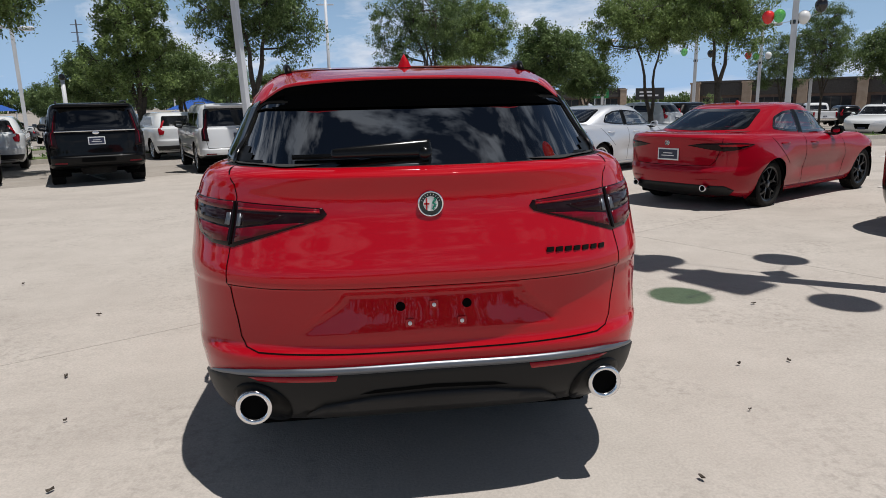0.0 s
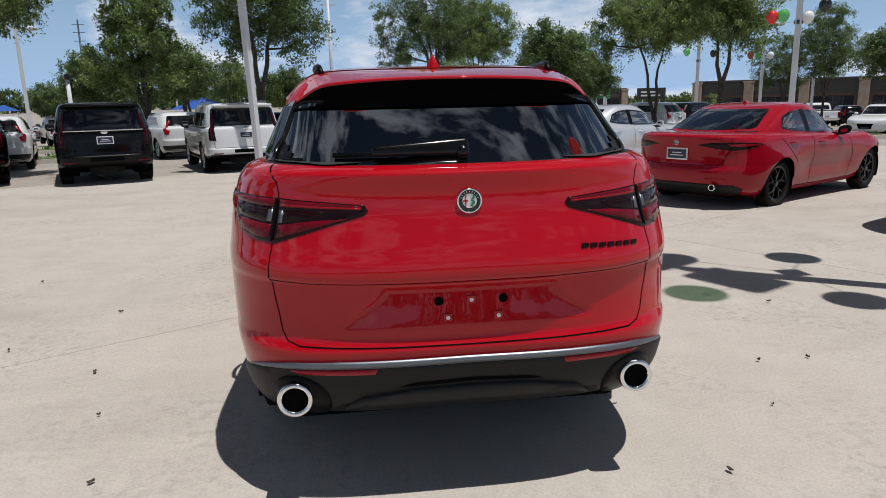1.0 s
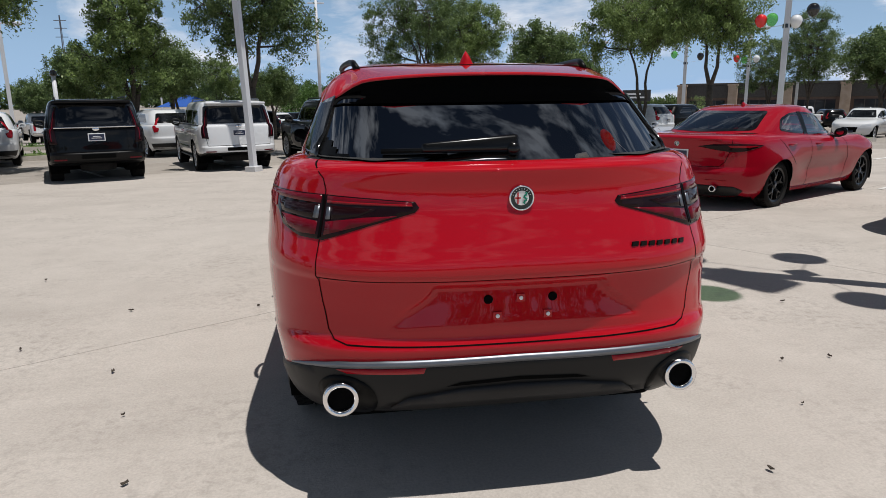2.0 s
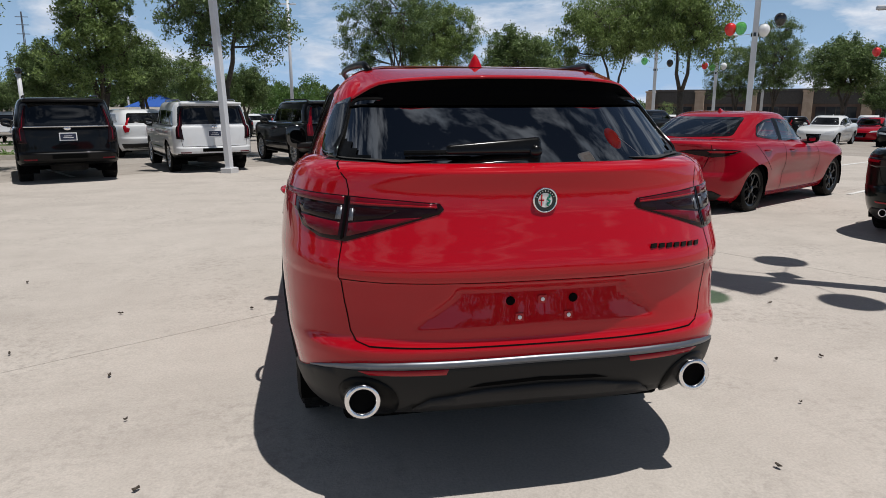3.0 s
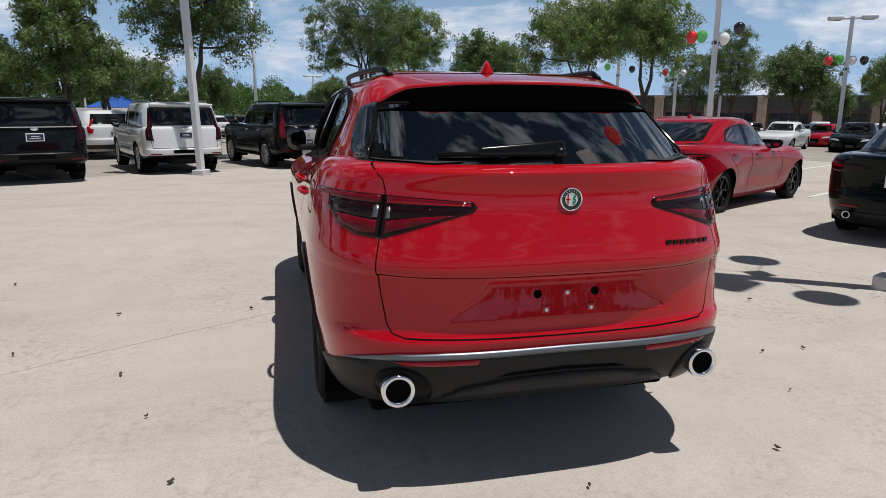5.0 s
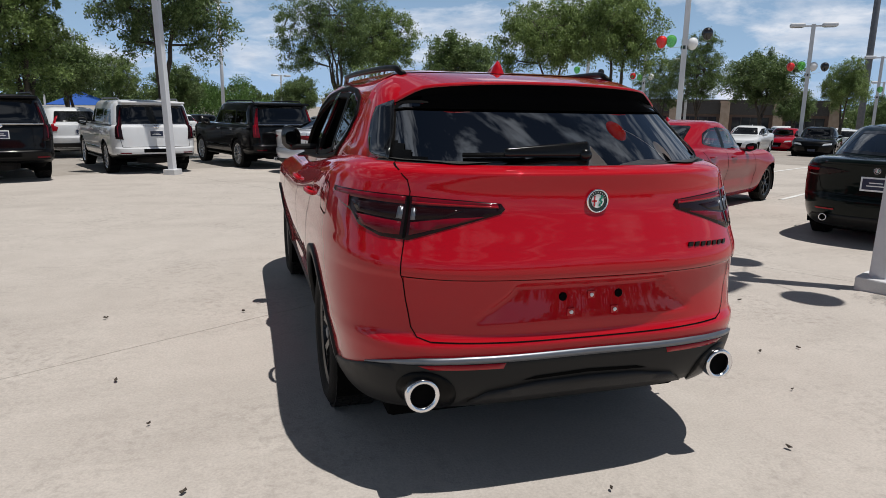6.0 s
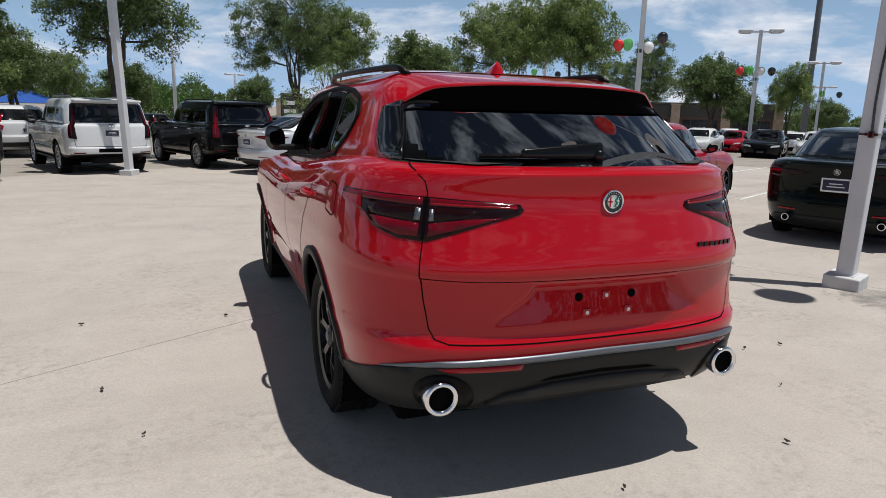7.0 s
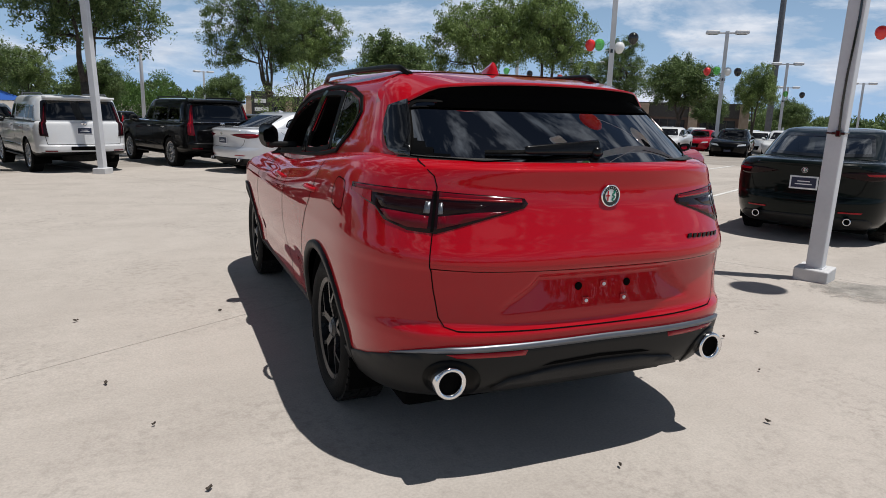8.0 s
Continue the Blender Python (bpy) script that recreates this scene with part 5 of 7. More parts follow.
    part("emblem", move_bm(lathe_bm([(0.001, -0.012), (0.05, -0.01), (0.06, 0.0)], 20, "y"), Matrix.Translation(c) @ Matrix.Diagonal((1.3, 1, 0.7, 1))), CHROME, car, "plain bright emblem", smooth=True)
    plate(skin, car, "rear", 0, 1.02, 0.34, 0.17)
    part("lower_bumper", skin.patch("rear", [(-0.88, 0.47), (0.88, 0.47), (0.92, 0.52), (-0.92, 0.52)], 0.01, 0.02, 0.06), SOOT, car, smooth=True)
    part("bumper_slot", skin.patch("rear", rounded([(-0.34, 0.565), (0.34, 0.565), (0.34, 0.655), (-0.34, 0.655)], 0.02), 0.012, 0, 0.06), VOID, car)
    part("underbody", box_bm(-0.8, 0.8, 1.0, 4.8 + L, 0.32, 0.46, 0.04), VOID, car)
    part("rear_axle", move_bm(lathe_bm([(0.04, -0.8), (0.05, -0.2), (0.12, -0.1), (0.12, 0.1), (0.05, 0.2), (0.04, 0.8)], 14, "x"), Matrix.Translation((0, 1.18, 0.38))), VOID, car)
    part("spare_tyre", move_bm(lathe_bm([(0.20, -0.10), (0.36, -0.10), (0.38, 0), (0.36, 0.10), (0.20, 0.10)], 28, "z", closed=True), Matrix.Translation((0, 0.62, 0.37))), TYRE, car)
    arch_parts(car, skin, hubs, 0.455, 1.0)
    seats(car, ((1.1, 3), (2.0, 2), (2.9, 2)), 1.15, 0.55, 1.56)
    return car


def pickup(m, paint, label, group=""):
    car = thing("pickup_truck", m, label, "car", group)
    hubs = [(1.15, 0.40), (4.75, 0.40)]
    low = shell([(0.40, 0.25, 5.5, 0.85), (0.48, 0.05, 5.65, 0.95), (0.60, 0.0, 5.75, 0.99), (0.85, 0.02, 5.78, 1.0), (1.05, 0.03, 5.7, 0.99), (1.16, 0.04, 5.3, 0.975), (1.20, 0.06, 4.6, 0.96), (1.205, 0.3, 4.4, 0.8)],
                0.7, 4.9, n=6, m=6, step=0.06, quarter=10, straight=40)
    green = shell([(1.12, 1.95, 4.5, 0.93), (1.3, 2.02, 4.25, 0.91), (1.55, 2.10, 3.9, 0.85), (1.72, 2.18, 3.65, 0.79), (1.80, 2.3, 3.5, 0.70), (1.82, 2.6, 3.3, 0.5)], 2.5, 3.0, n=5, m=5, nf=3, mf=2.6, step=0.06, quarter=10, straight=14)
    skin = Skin([low, green], 0.7)
    cut_arches(low, hubs, 0.46)
    for mode, s in (("left", -1), ("right", 1)):
        glazing(car, green, skin, mode, [(2.25, 1.25), (3.15, 1.25), (3.15, 1.62), (2.30, 1.62)], GLASS_DARK, 0.03, False)
        glazing(car, green, skin, mode, [(3.22, 1.25), (4.1, 1.25), (3.6, 1.60), (3.22, 1.62)], GLASS_DARK, 0.03, False)
        for y, z in hubs:
            wheel(car, s * 0.84, y, z, 0.405, 0.29, RIM_SILVER, 7, 0.285, "big" + RIM_SILVER.name)
        mirror_part(car, s * 1.08, 3.95, 1.25, paint, s, 1.3)
        part("tail_lamp", skin.patch("cyl", [(s * 49, 0.75), (s * 55, 0.75), (s * 55, 1.12), (s * 49, 1.12)], 0.012, 0.01, 0.05, 60), LAMP_RED2, car)
        part("head_lamp", skin.patch("front", [(s * 0.6, 0.82), (s * 0.92, 0.82), (s * 0.92, 1.02), (s * 0.6, 1.02)], 0.006, 0.01, 0.08), LAMP_CLEAR, car)
    glazing(car, green, skin, "rear", [(-0.70, 1.28), (0.70, 1.28), (0.64, 1.62), (-0.64, 1.62)], GLASS_DARK, 0.04, False, name="rear_window")
    glazing(car, green, skin, "front", [(-0.78, 1.24), (0.78, 1.24), (0.66, 1.66), (-0.66, 1.66)], GLASS_DARK, 0.04, False, name="windscreen")
    part("body", low, paint, car, smooth=True)
    part("cabin", green, paint, car, smooth=True)
    part("load_bed", box_bm(-0.80, 0.80, 0.12, 1.90, 1.19, 1.225, 0.01), VOID, car)
    part("grille", skin.patch("front", [(-0.5, 0.66), (0.5, 0.66), (0.52, 1.04), (-0.52, 1.04)], 0.006, 0.01, 0.08), CHROME, car)
    part("bumper", box_bm(-0.95, 0.95, -0.10, 0.06, 0.50, 0.66, 0.03), CHROME, car)
    plate(skin, car, "rear", 0, 0.78, 0.32, 0.16)
    part("underbody", box_bm(-0.75, 0.75, 0.3, 5.4, 0.36, 0.5, 0.04), VOID, car)
    arch_parts(car, skin, hubs, 0.46, 0.985)
    return car


def small_suv(m, paint, label, group="", fine=False):
    """A small crossover, for the rows further off."""
    car = thing("small_crossover", m, label, "car", group)
    hubs = [(0.95, 0.35), (3.70, 0.35)]
    low = shell([(0.24, 0.35, 4.2, 0.78), (0.34, 0.06, 4.4, 0.87), (0.5, 0.0, 4.5, 0.90), (0.65, -0.02, 4.52, 0.91), (0.70, 0.02, 4.52, 0.915), (0.9, 0.03, 4.45, 0.92), (1.02, 0.04, 4.2, 0.91), (1.08, 0.06, 3.7, 0.88), (1.10, 0.3, 3.5, 0.7)],
                0.9, 3.5, n=3.2, m=4, step=0.05, quarter=14, straight=40)
    green = shell([(1.0, 0.10, 3.6, 0.86), (1.12, 0.14, 3.4, 0.84), (1.25, 0.26, 3.15, 0.80), (1.40, 0.42, 2.9, 0.74), (1.50, 0.52, 2.7, 0.68), (1.56, 0.66, 2.5, 0.60), (1.59, 0.95, 2.3, 0.42)], 1.0, 2.3, n=3.2, m=3.6, nf=3, mf=2.6, step=0.05, quarter=14, straight=20)
    skin = Skin([low, green], 0.9)
    cut_arches(low, hubs, 0.40)
    for mode, s in (("left", -1), ("right", 1)):
        glazing(car, green, skin, mode, [(0.75, 1.17), (1.88, 1.12), (1.88, 1.45), (1.2, 1.44)], GLASS_DARK, 0.03, False)
        glazing(car, green, skin, mode, [(1.96, 1.12), (3.05, 1.10), (2.7, 1.32), (2.4, 1.44), (1.96, 1.45)], GLASS_DARK, 0.03, False)
        for y, z in hubs:
            wheel(car, s * 0.77, y, z, 0.35, 0.24, RIM_SILVER, 5, 0.25, "sedan" + RIM_SILVER.name)
        mirror_part(car, s * 0.98, 2.85, 1.12, paint, s, 0.95)
        part("tail_lamp", skin.patch("cyl", [(s * 40, 0.86), (s * 47, 0.84), (s * 50, 1.0), (s * 49, 1.30), (s * 45.5, 1.32), (s * 44, 1.02), (s * 38, 0.98)], 0.010, 0.012, 0.04, 60), LAMP_RED2, car, smooth=True)
        part("head_lamp", skin.patch("front", [(s * 0.5, 0.78), (s * 0.84, 0.80), (s * 0.84, 0.90), (s * 0.5, 0.88)], 0.006, 0.01, 0.08), LAMP_CLEAR, car)
    glazing(car, green, skin, "rear", [(-0.68, 1.14), (0.68, 1.14), (0.56, 1.46), (-0.56, 1.46)], GLASS_DARK, 0.04, False, name="rear_window")
    glazing(car, green, skin, "front", [(-0.70, 1.12), (0.70, 1.12), (0.58, 1.48), (-0.58, 1.48)], GLASS_DARK, 0.04, False, name="windscreen")
    part("body", low, paint, car, smooth=True)
    part("cabin", green, paint, car, smooth=True)
    part("lower_bumper", skin.patch("cyl", [(-56, 0.48), (0, 0.50), (56, 0.48), (54, 0.32), (0, 0.31), (-54, 0.32)], 0.008, 0.02, 0.05, 60), TRIM, car, smooth=True)
    part("grille", skin.patch("front", [(-0.4, 0.62), (0.4, 0.62), (0.44, 0.86), (-0.44, 0.86)], 0.006, 0.01, 0.08), VOID, car)
    plate(skin, car, "rear", 0, 0.84, 0.32, 0.16)
    part("underbody", box_bm(-0.7, 0.7, 0.4, 4.1, 0.22, 0.34, 0.03), VOID, car)
    arch_parts(car, skin, hubs, 0.40, 0.905)
    return car
# ---- ground ----
def build_ground():
    ground = thing("ground", Matrix.Identity(4), "old tan concrete parking lot that reaches the horizon", "ground", kind="structure")
    radii = [0, 1, 2, 3, 4.5, 6, 8, 10, 13, 16, 20, 25, 30, 36, 43, 50, 58, 66, 75, 85, 95, 110, 130, 160, 220, 400, 1200]
    seg = 96
    bm = bmesh.new()
    rows = []
    for r in radii[1:]:
        rows.append([bm.verts.new((r * math.cos(2 * math.pi * i / seg), r * math.sin(2 * math.pi * i / seg), rise(r * math.cos(2 * math.pi * i / seg), r * math.sin(2 * math.pi * i / seg)) - 0.03)) for i in range(seg)])
    c = bm.verts.new((0, 0, -0.03))
    for i in range(seg):
        bm.faces.new((c, rows[0][i], rows[0][(i + 1) % seg]))
    for p, q in zip(rows, rows[1:]):
        for i in range(seg):
            bm.faces.new((p[i], q[i], q[(i + 1) % seg], p[(i + 1) % seg]))
    part("lot_surface", bm, LOT, ground, smooth=True)
    return ground


def strip_bm(a0, a1, b0, b1, lift, thick=0.02, n=6):
    """A flat piece in the lot's own directions that follows the fall of the ground."""
    bm = bmesh.new()
    na, nb = max(1, round((a1 - a0) / 0.8)), max(1, round((b1 - b0) / 0.8))
    na, nb = min(na, 40), min(nb, 40)
    grid = []
    for i in range(na + 1):
        row = []
        for j in range(nb + 1):
            x, y = site(a0 + (a1 - a0) * i / na, b0 + (b1 - b0) * j / nb)
            row.append(bm.verts.new((x, y, rise(x, y) + lift)))
        grid.append(row)
    for i in range(na):
        for j in range(nb):
            bm.faces.new((grid[i][j], grid[i + 1][j], grid[i + 1][j + 1], grid[i][j + 1]))
    r = bmesh.ops.extrude_edge_only(bm, edges=[e for e in bm.edges if e.is_boundary])
    for v in [g for g in r["geom"] if isinstance(g, bmesh.types.BMVert)]:
        v.co.z -= thick
    bmesh.ops.recalc_face_normals(bm, faces=bm.faces)
    if sum(f.normal.z for f in bm.faces) < 0:
        bmesh.ops.reverse_faces(bm, faces=bm.faces[:])
    return bm


def marking(a0, a1, b0, b1):
    return tagged(part("parking_line", strip_bm(a0, a1, b0, b1, 0.008, 0.006), LINE, None), "worn white painted parking line", "road marking", "parking lines", "structure")


# ---- poles and balloons ----
def lamp_pole(x, y, h=8.6, w=0.20, twin=True, label="pale square steel lamp pole on a concrete base", cord=False, turn=0.0, head_turn=0.0, reach=0.4):
    z = rise(x, y)
    t = thing("street_lamp", pose(x, y, z, 0, 0, turn), label, "street lamp", "lot lamps")
    part("base_block", box_bm(-0.15, 0.15, -0.15, 0.15, -0.03, 0.125, 0.012), BASE, t, "painted concrete footing")
    bm = box_bm(-w / 2, w / 2, -w / 2, w / 2, 0.12, h, 0.014)
    part("shaft", bm, POLE, t)
    part("base_plate", box_bm(-w * 0.56, w * 0.56, -w * 0.56, w * 0.56, 0.12, 0.134, 0.003), POLE, t)
    for s in (-1, 1) if twin else (1,):
        a = part("lamp_arm", move_bm(box_bm(min(0, s * 0.75), max(0, s * 0.75), -0.04, 0.04, h - 0.14, h - 0.06, 0.01), Matrix.Rotation(radians(head_turn), 4, "Z")), POLE, t)
        hd = part("lamp_head", move_bm(box_bm(min(s * reach, s * (reach + 0.72)), max(s * reach, s * (reach + 0.72)), -0.26, 0.26, h - 0.16, h + 0.04, 0.07, 3), Matrix.Rotation(radians(head_turn), 4, "Z")), POLE, t, "rounded shoebox lamp head", smooth=True)
        part("lamp_lens", move_bm(box_bm(min(s * (reach + 0.1), s * (reach + 0.62)), max(s * (reach + 0.1), s * (reach + 0.62)), -0.19, 0.19, h - 0.175, h - 0.15, 0.01), Matrix.Rotation(radians(head_turn), 4, "Z")), LAMP_CLEAR, hd)
    if cord:
        part("cord", tube_bm([(-w / 2 - 0.009, -w * 0.2 + 0.012 * math.sin(k * 1.1), 1.40 + k * 0.25) for k in range(13)], 0.010, 6), GLOSS_BLACK, t, "black cord tied along the shaft")
        part("cord_tie", box_bm(-w / 2 - 0.006, w / 2 + 0.006, -w / 2 - 0.006, w / 2 + 0.006, 1.39, 1.405, 0.003), GLOSS_BLACK, t)
        part("cord_knot", move_bm(join_bm(box_bm(-0.02, 0.02, -0.055, 0.055, -0.012, 0.012, 0.006), box_bm(-0.025, 0.025, -0.022, 0.022, -0.03, 0.03, 0.008)), Matrix.Translation((-w / 2 - 0.012, -w * 0.2, 1.40))), GLOSS_BLACK, t)
    return t


def balloon(x, y, z, r, colour, tie):
    t = thing("balloon", pose(x, y, z), colour + " balloon on a string tied to a lamp pole", "balloon", "balloons")
    prof = [(0.001, r * 1.08)] + [(r * math.sin(math.pi * k / 14) * (1 - 0.06 * math.cos(math.pi * k / 14) * -1), r * 1.08 * math.cos(math.pi * k / 14) - (0.12 * r if k > 10 else 0)) for k in range(1, 14)] + [(r * 0.05, -r * 1.16)]
    part("envelope", lathe_bm(prof, 24, "z"), BAL[colour], t, smooth=True)
    part("knot", lathe_bm([(r * 0.04, -r * 1.14), (r * 0.12, -r * 1.26), (0.001, -r * 1.24)], 10, "z"), BAL[colour], t)
    d = Vector(tie) - Vector((x, y, z))
    part("string", tube_bm([(0, 0, -r * 1.2), tuple(d * 0.5 + Vector((0, 0, -r * 0.7))), tuple(d)], 0.006, 5), PLATE_RIM, t)
    return t


def cluster(x, y, h, size, spots):
    """Balloons round a pole at height h above its foot: offsets (dx, dy, dz, colour)."""
    z = rise(x, y) + h
    for dx, dy, dz, c in spots:
        balloon(x + dx, y + dy, z + dz, size, c, (x, y, z - 0.4))
    t = tagged(part("band", move_bm(box_bm(-0.105, 0.105, -0.105, 0.105, -0.07, 0.07, 0.01), Matrix.Translation((x, y, z - 0.45))), GLOSS_BLACK, None), "black tape wound round a lamp pole", "tape")


# ---- trees ----
def leaf_mesh(clumps, per, size, seed, droop=0.3):
    """Small separate leaves, scattered in clumps."""
    rs = np.random.RandomState(seed)
    cen, rad = np.array([c[0] for c in clumps]), np.array([c[1] for c in clumps])
    idx = np.repeat(np.arange(len(clumps)), per)
    n = len(idx)
    d = rs.normal(size=(n, 3))
    d /= np.linalg.norm(d, axis=1)[:, None]
    r = rad[idx] * rs.uniform(0.15, 1.0, n) ** 0.6
    p = cen[idx] + d * r[:, None] * np.array([1.0, 1.0, 0.75])
    p[:, 2] -= droop * rad[idx] * rs.uniform(0, 1, n) ** 2.5
    u = rs.normal(size=(n, 3)) * 0.75; u[:, 2] -= 0.9
    u /= np.linalg.norm(u, axis=1)[:, None]
    w = np.cross(u, rs.normal(size=(n, 3)))
    w /= np.linalg.norm(w, axis=1)[:, None]
    s = size * rs.uniform(0.6, 1.4, n)[:, None]
    v = np.stack([p - u * s, p + w * s * 0.36, p + u * s, p - w * s * 0.36], axis=1).reshape(-1, 3)
    me = bpy.data.meshes.new("leaves")
    me.vertices.add(n * 4); me.loops.add(n * 4); me.polygons.add(n)
    me.vertices.foreach_set("co", v.ravel())
    me.loops.foreach_set("vertex_index", np.arange(n * 4))
    me.polygons.foreach_set("loop_start", np.arange(n) * 4)
    me.update(calc_edges=True)
    return me


def spray_mesh(clumps, per, size, seed, droop):
    """Small separate leaves in sprays: each spray is a flat tuft whose outer leaves hang."""
    rs = np.random.RandomState(seed)
    cen, rad = np.array([c[0] for c in clumps]), np.array([c[1] for c in clumps])
    idx = np.repeat(np.arange(len(clumps)), per)
    n = len(idx)
    ax = rs.normal(size=(len(clumps), 3)); ax[:, 2] = ax[:, 2] * 0.35 + 0.15
    ax /= np.linalg.norm(ax, axis=1)[:, None]
    along = rs.uniform(-1.0, 1.25, n)
    p = cen[idx] + ax[idx] * (along * rad[idx])[:, None] + rs.normal(size=(n, 3)) * (rad[idx] * 0.30 * (1.25 - 0.5 * np.abs(along)))[:, None]
    p[:, 2] -= droop * rad[idx] * (0.5 + 0.5 * along) ** 2 * rs.uniform(0.3, 1.6, n)
    u = rs.normal(size=(n, 3)); u[:, 2] = u[:, 2] * 0.5 - 0.35 - 0.6 * droop
    u /= np.linalg.norm(u, axis=1)[:, None]
    w = np.cross(u, rs.normal(size=(n, 3)) * 0.55 + np.array([0, 0, 1.0]))
    w /= np.linalg.norm(w, axis=1)[:, None]
    k = size * rs.uniform(0.6, 1.4, n)[:, None]
    v = np.stack([p - u * k, p + w * k * 0.42, p + u * k, p - w * k * 0.42], axis=1).reshape(-1, 3)
    me = bpy.data.meshes.new("leaves")
    me.vertices.add(n * 4); me.loops.add(n * 4); me.polygons.add(n)
    me.vertices.foreach_set("co", v.ravel())
    me.loops.foreach_set("vertex_index", np.arange(n * 4))
    me.polygons.foreach_set("loop_start", np.arange(n) * 4)
    me.update(calc_edges=True)
    return me


def tree(m, lobes, seed, leaves=24000, mat=None, label="leafy live oak with a forked dark trunk and an open crown", leaf=0.055, fork=1.3, trunk=0.15, stems=3, spray=0.34, droop=0.5, fill=1.0, name="tree"):
    """A tapered trunk that forks, limbs that run out into the lobes (x, y, z, rx, ry, rz) of the crown, twigs, and many small leaves in sprays."""
    rng = random.Random(seed)
    t = thing(name, m, label, "tree")
    bms, clumps = [], []
    bms.append(tube_bm([(0, 0, -0.2), (0.03, 0.01, fork * 0.5), (0, 0, fork)], trunk, 10, 0.85))
    tops = []
    cx = sum(b[0] for b in lobes) / len(lobes)
    crown_top = max(b[2] + b[5] for b in lobes)
    for k in range(stems):
        a = 2 * math.pi * (k + rng.uniform(-0.2, 0.2)) / stems
        lean = 0.10 * crown_top
        e = Vector((cx + lean * math.cos(a), lean * math.sin(a), crown_top * rng.uniform(0.70, 0.84)))
        pts = [Vector((0, 0, fork - 0.12)).lerp(e, q / 8) + Vector((0.10 * math.sin(q * 1.3 + a), 0.10 * math.cos(q * 1.7 + a), 0)) * min(1.0, q / 3) for q in range(9)]
        bms.append(tube_bm(pts, trunk * 0.62, 8, 0.14))
        tops.append(pts)
    for bx, by, bz, rx, ry, rz in lobes:
        c = Vector((bx, by, bz))
        pts = min(tops, key=lambda q: min((p - c).length for p in q))
        root = min((p for p in pts[1:7]), key=lambda p: (p - c).length + 0.6 * max(0.0, p.z - c.z + 0.4))
        limbs = []
        for k in range(3):
            e = c + Vector((rng.uniform(-0.45, 0.45) * rx, rng.uniform(-0.45, 0.45) * ry, rng.uniform(-0.1, 0.5) * rz))
            mid = root.lerp(e, 0.5) + Vector((rng.uniform(-0.15, 0.15), rng.uniform(-0.15, 0.15), -0.12))
            line = [root, root.lerp(mid, 0.6), mid, mid.lerp(e, 0.55), e]
            bms.append(tube_bm(line, trunk * 0.28, 6, 0.3))
            limbs += line[2:]
        n = max(8, int(fill * 27 * (rx * ry * rz) ** (2 / 3) / (spray / 0.34) ** 2))
        for k in range(n):
            d = Vector((rng.gauss(0, 1), rng.gauss(0, 1), rng.gauss(0, 1))).normalized() * rng.uniform(0.35, 1.06) ** 0.6
            p = c + Vector((d.x * rx, d.y * ry, d.z * rz))
            clumps.append((tuple(p), spray * rng.uniform(0.6, 1.35)))
            if k % 2 == 0:
                q = min(limbs, key=lambda b: (b - p).length)
                bms.append(tube_bm([q, q.lerp(p, 0.5) + Vector((0, 0, 0.06)), p], 0.017, 4, 0.35))
    part("trunk", join_bm(*bms), BARK, t, "dark furrowed trunk and limbs", smooth=True)
    part("crown", spray_mesh(clumps, max(8, leaves // len(clumps)), leaf, seed, droop), mat or LEAF, t, "small grey-green leaves")
    return t


def hedge(x, y, length, turn, height, depth, seed, mat, label, count=9000, leaf=0.2):
    rng = random.Random(seed)
    t = thing("tree_belt", pose(x, y, rise(x, y), 0, 0, turn), label, "trees", kind="stuff")
    clumps = []
    for i in range(int(length / 1.1)):
        u = -length / 2 + i * 1.1
        hh = height * (0.75 + 0.25 * math.sin(u * 0.5 + seed) * math.sin(u * 0.23 + 1)) * rng.uniform(0.85, 1.1)
        for k in range(5):
            clumps.append(((u + rng.uniform(-0.6, 0.6), rng.uniform(-depth, depth) / 2, hh * (0.12 + 0.2 * k) * rng.uniform(0.85, 1.05)), height * 0.19))
    part("foliage", leaf_mesh(clumps, max(6, count // len(clumps)), leaf, seed), mat, t)
    bms = [tube_bm([(-length / 2 + k * 4.1 + 1, 0, -0.3), (-length / 2 + k * 4.1 + 1.1, 0, height * 0.6)], 0.14, 6, 0.5) for k in range(int(length / 4.1))]
    part("trunks", join_bm(*bms), BARK, t)
    return t


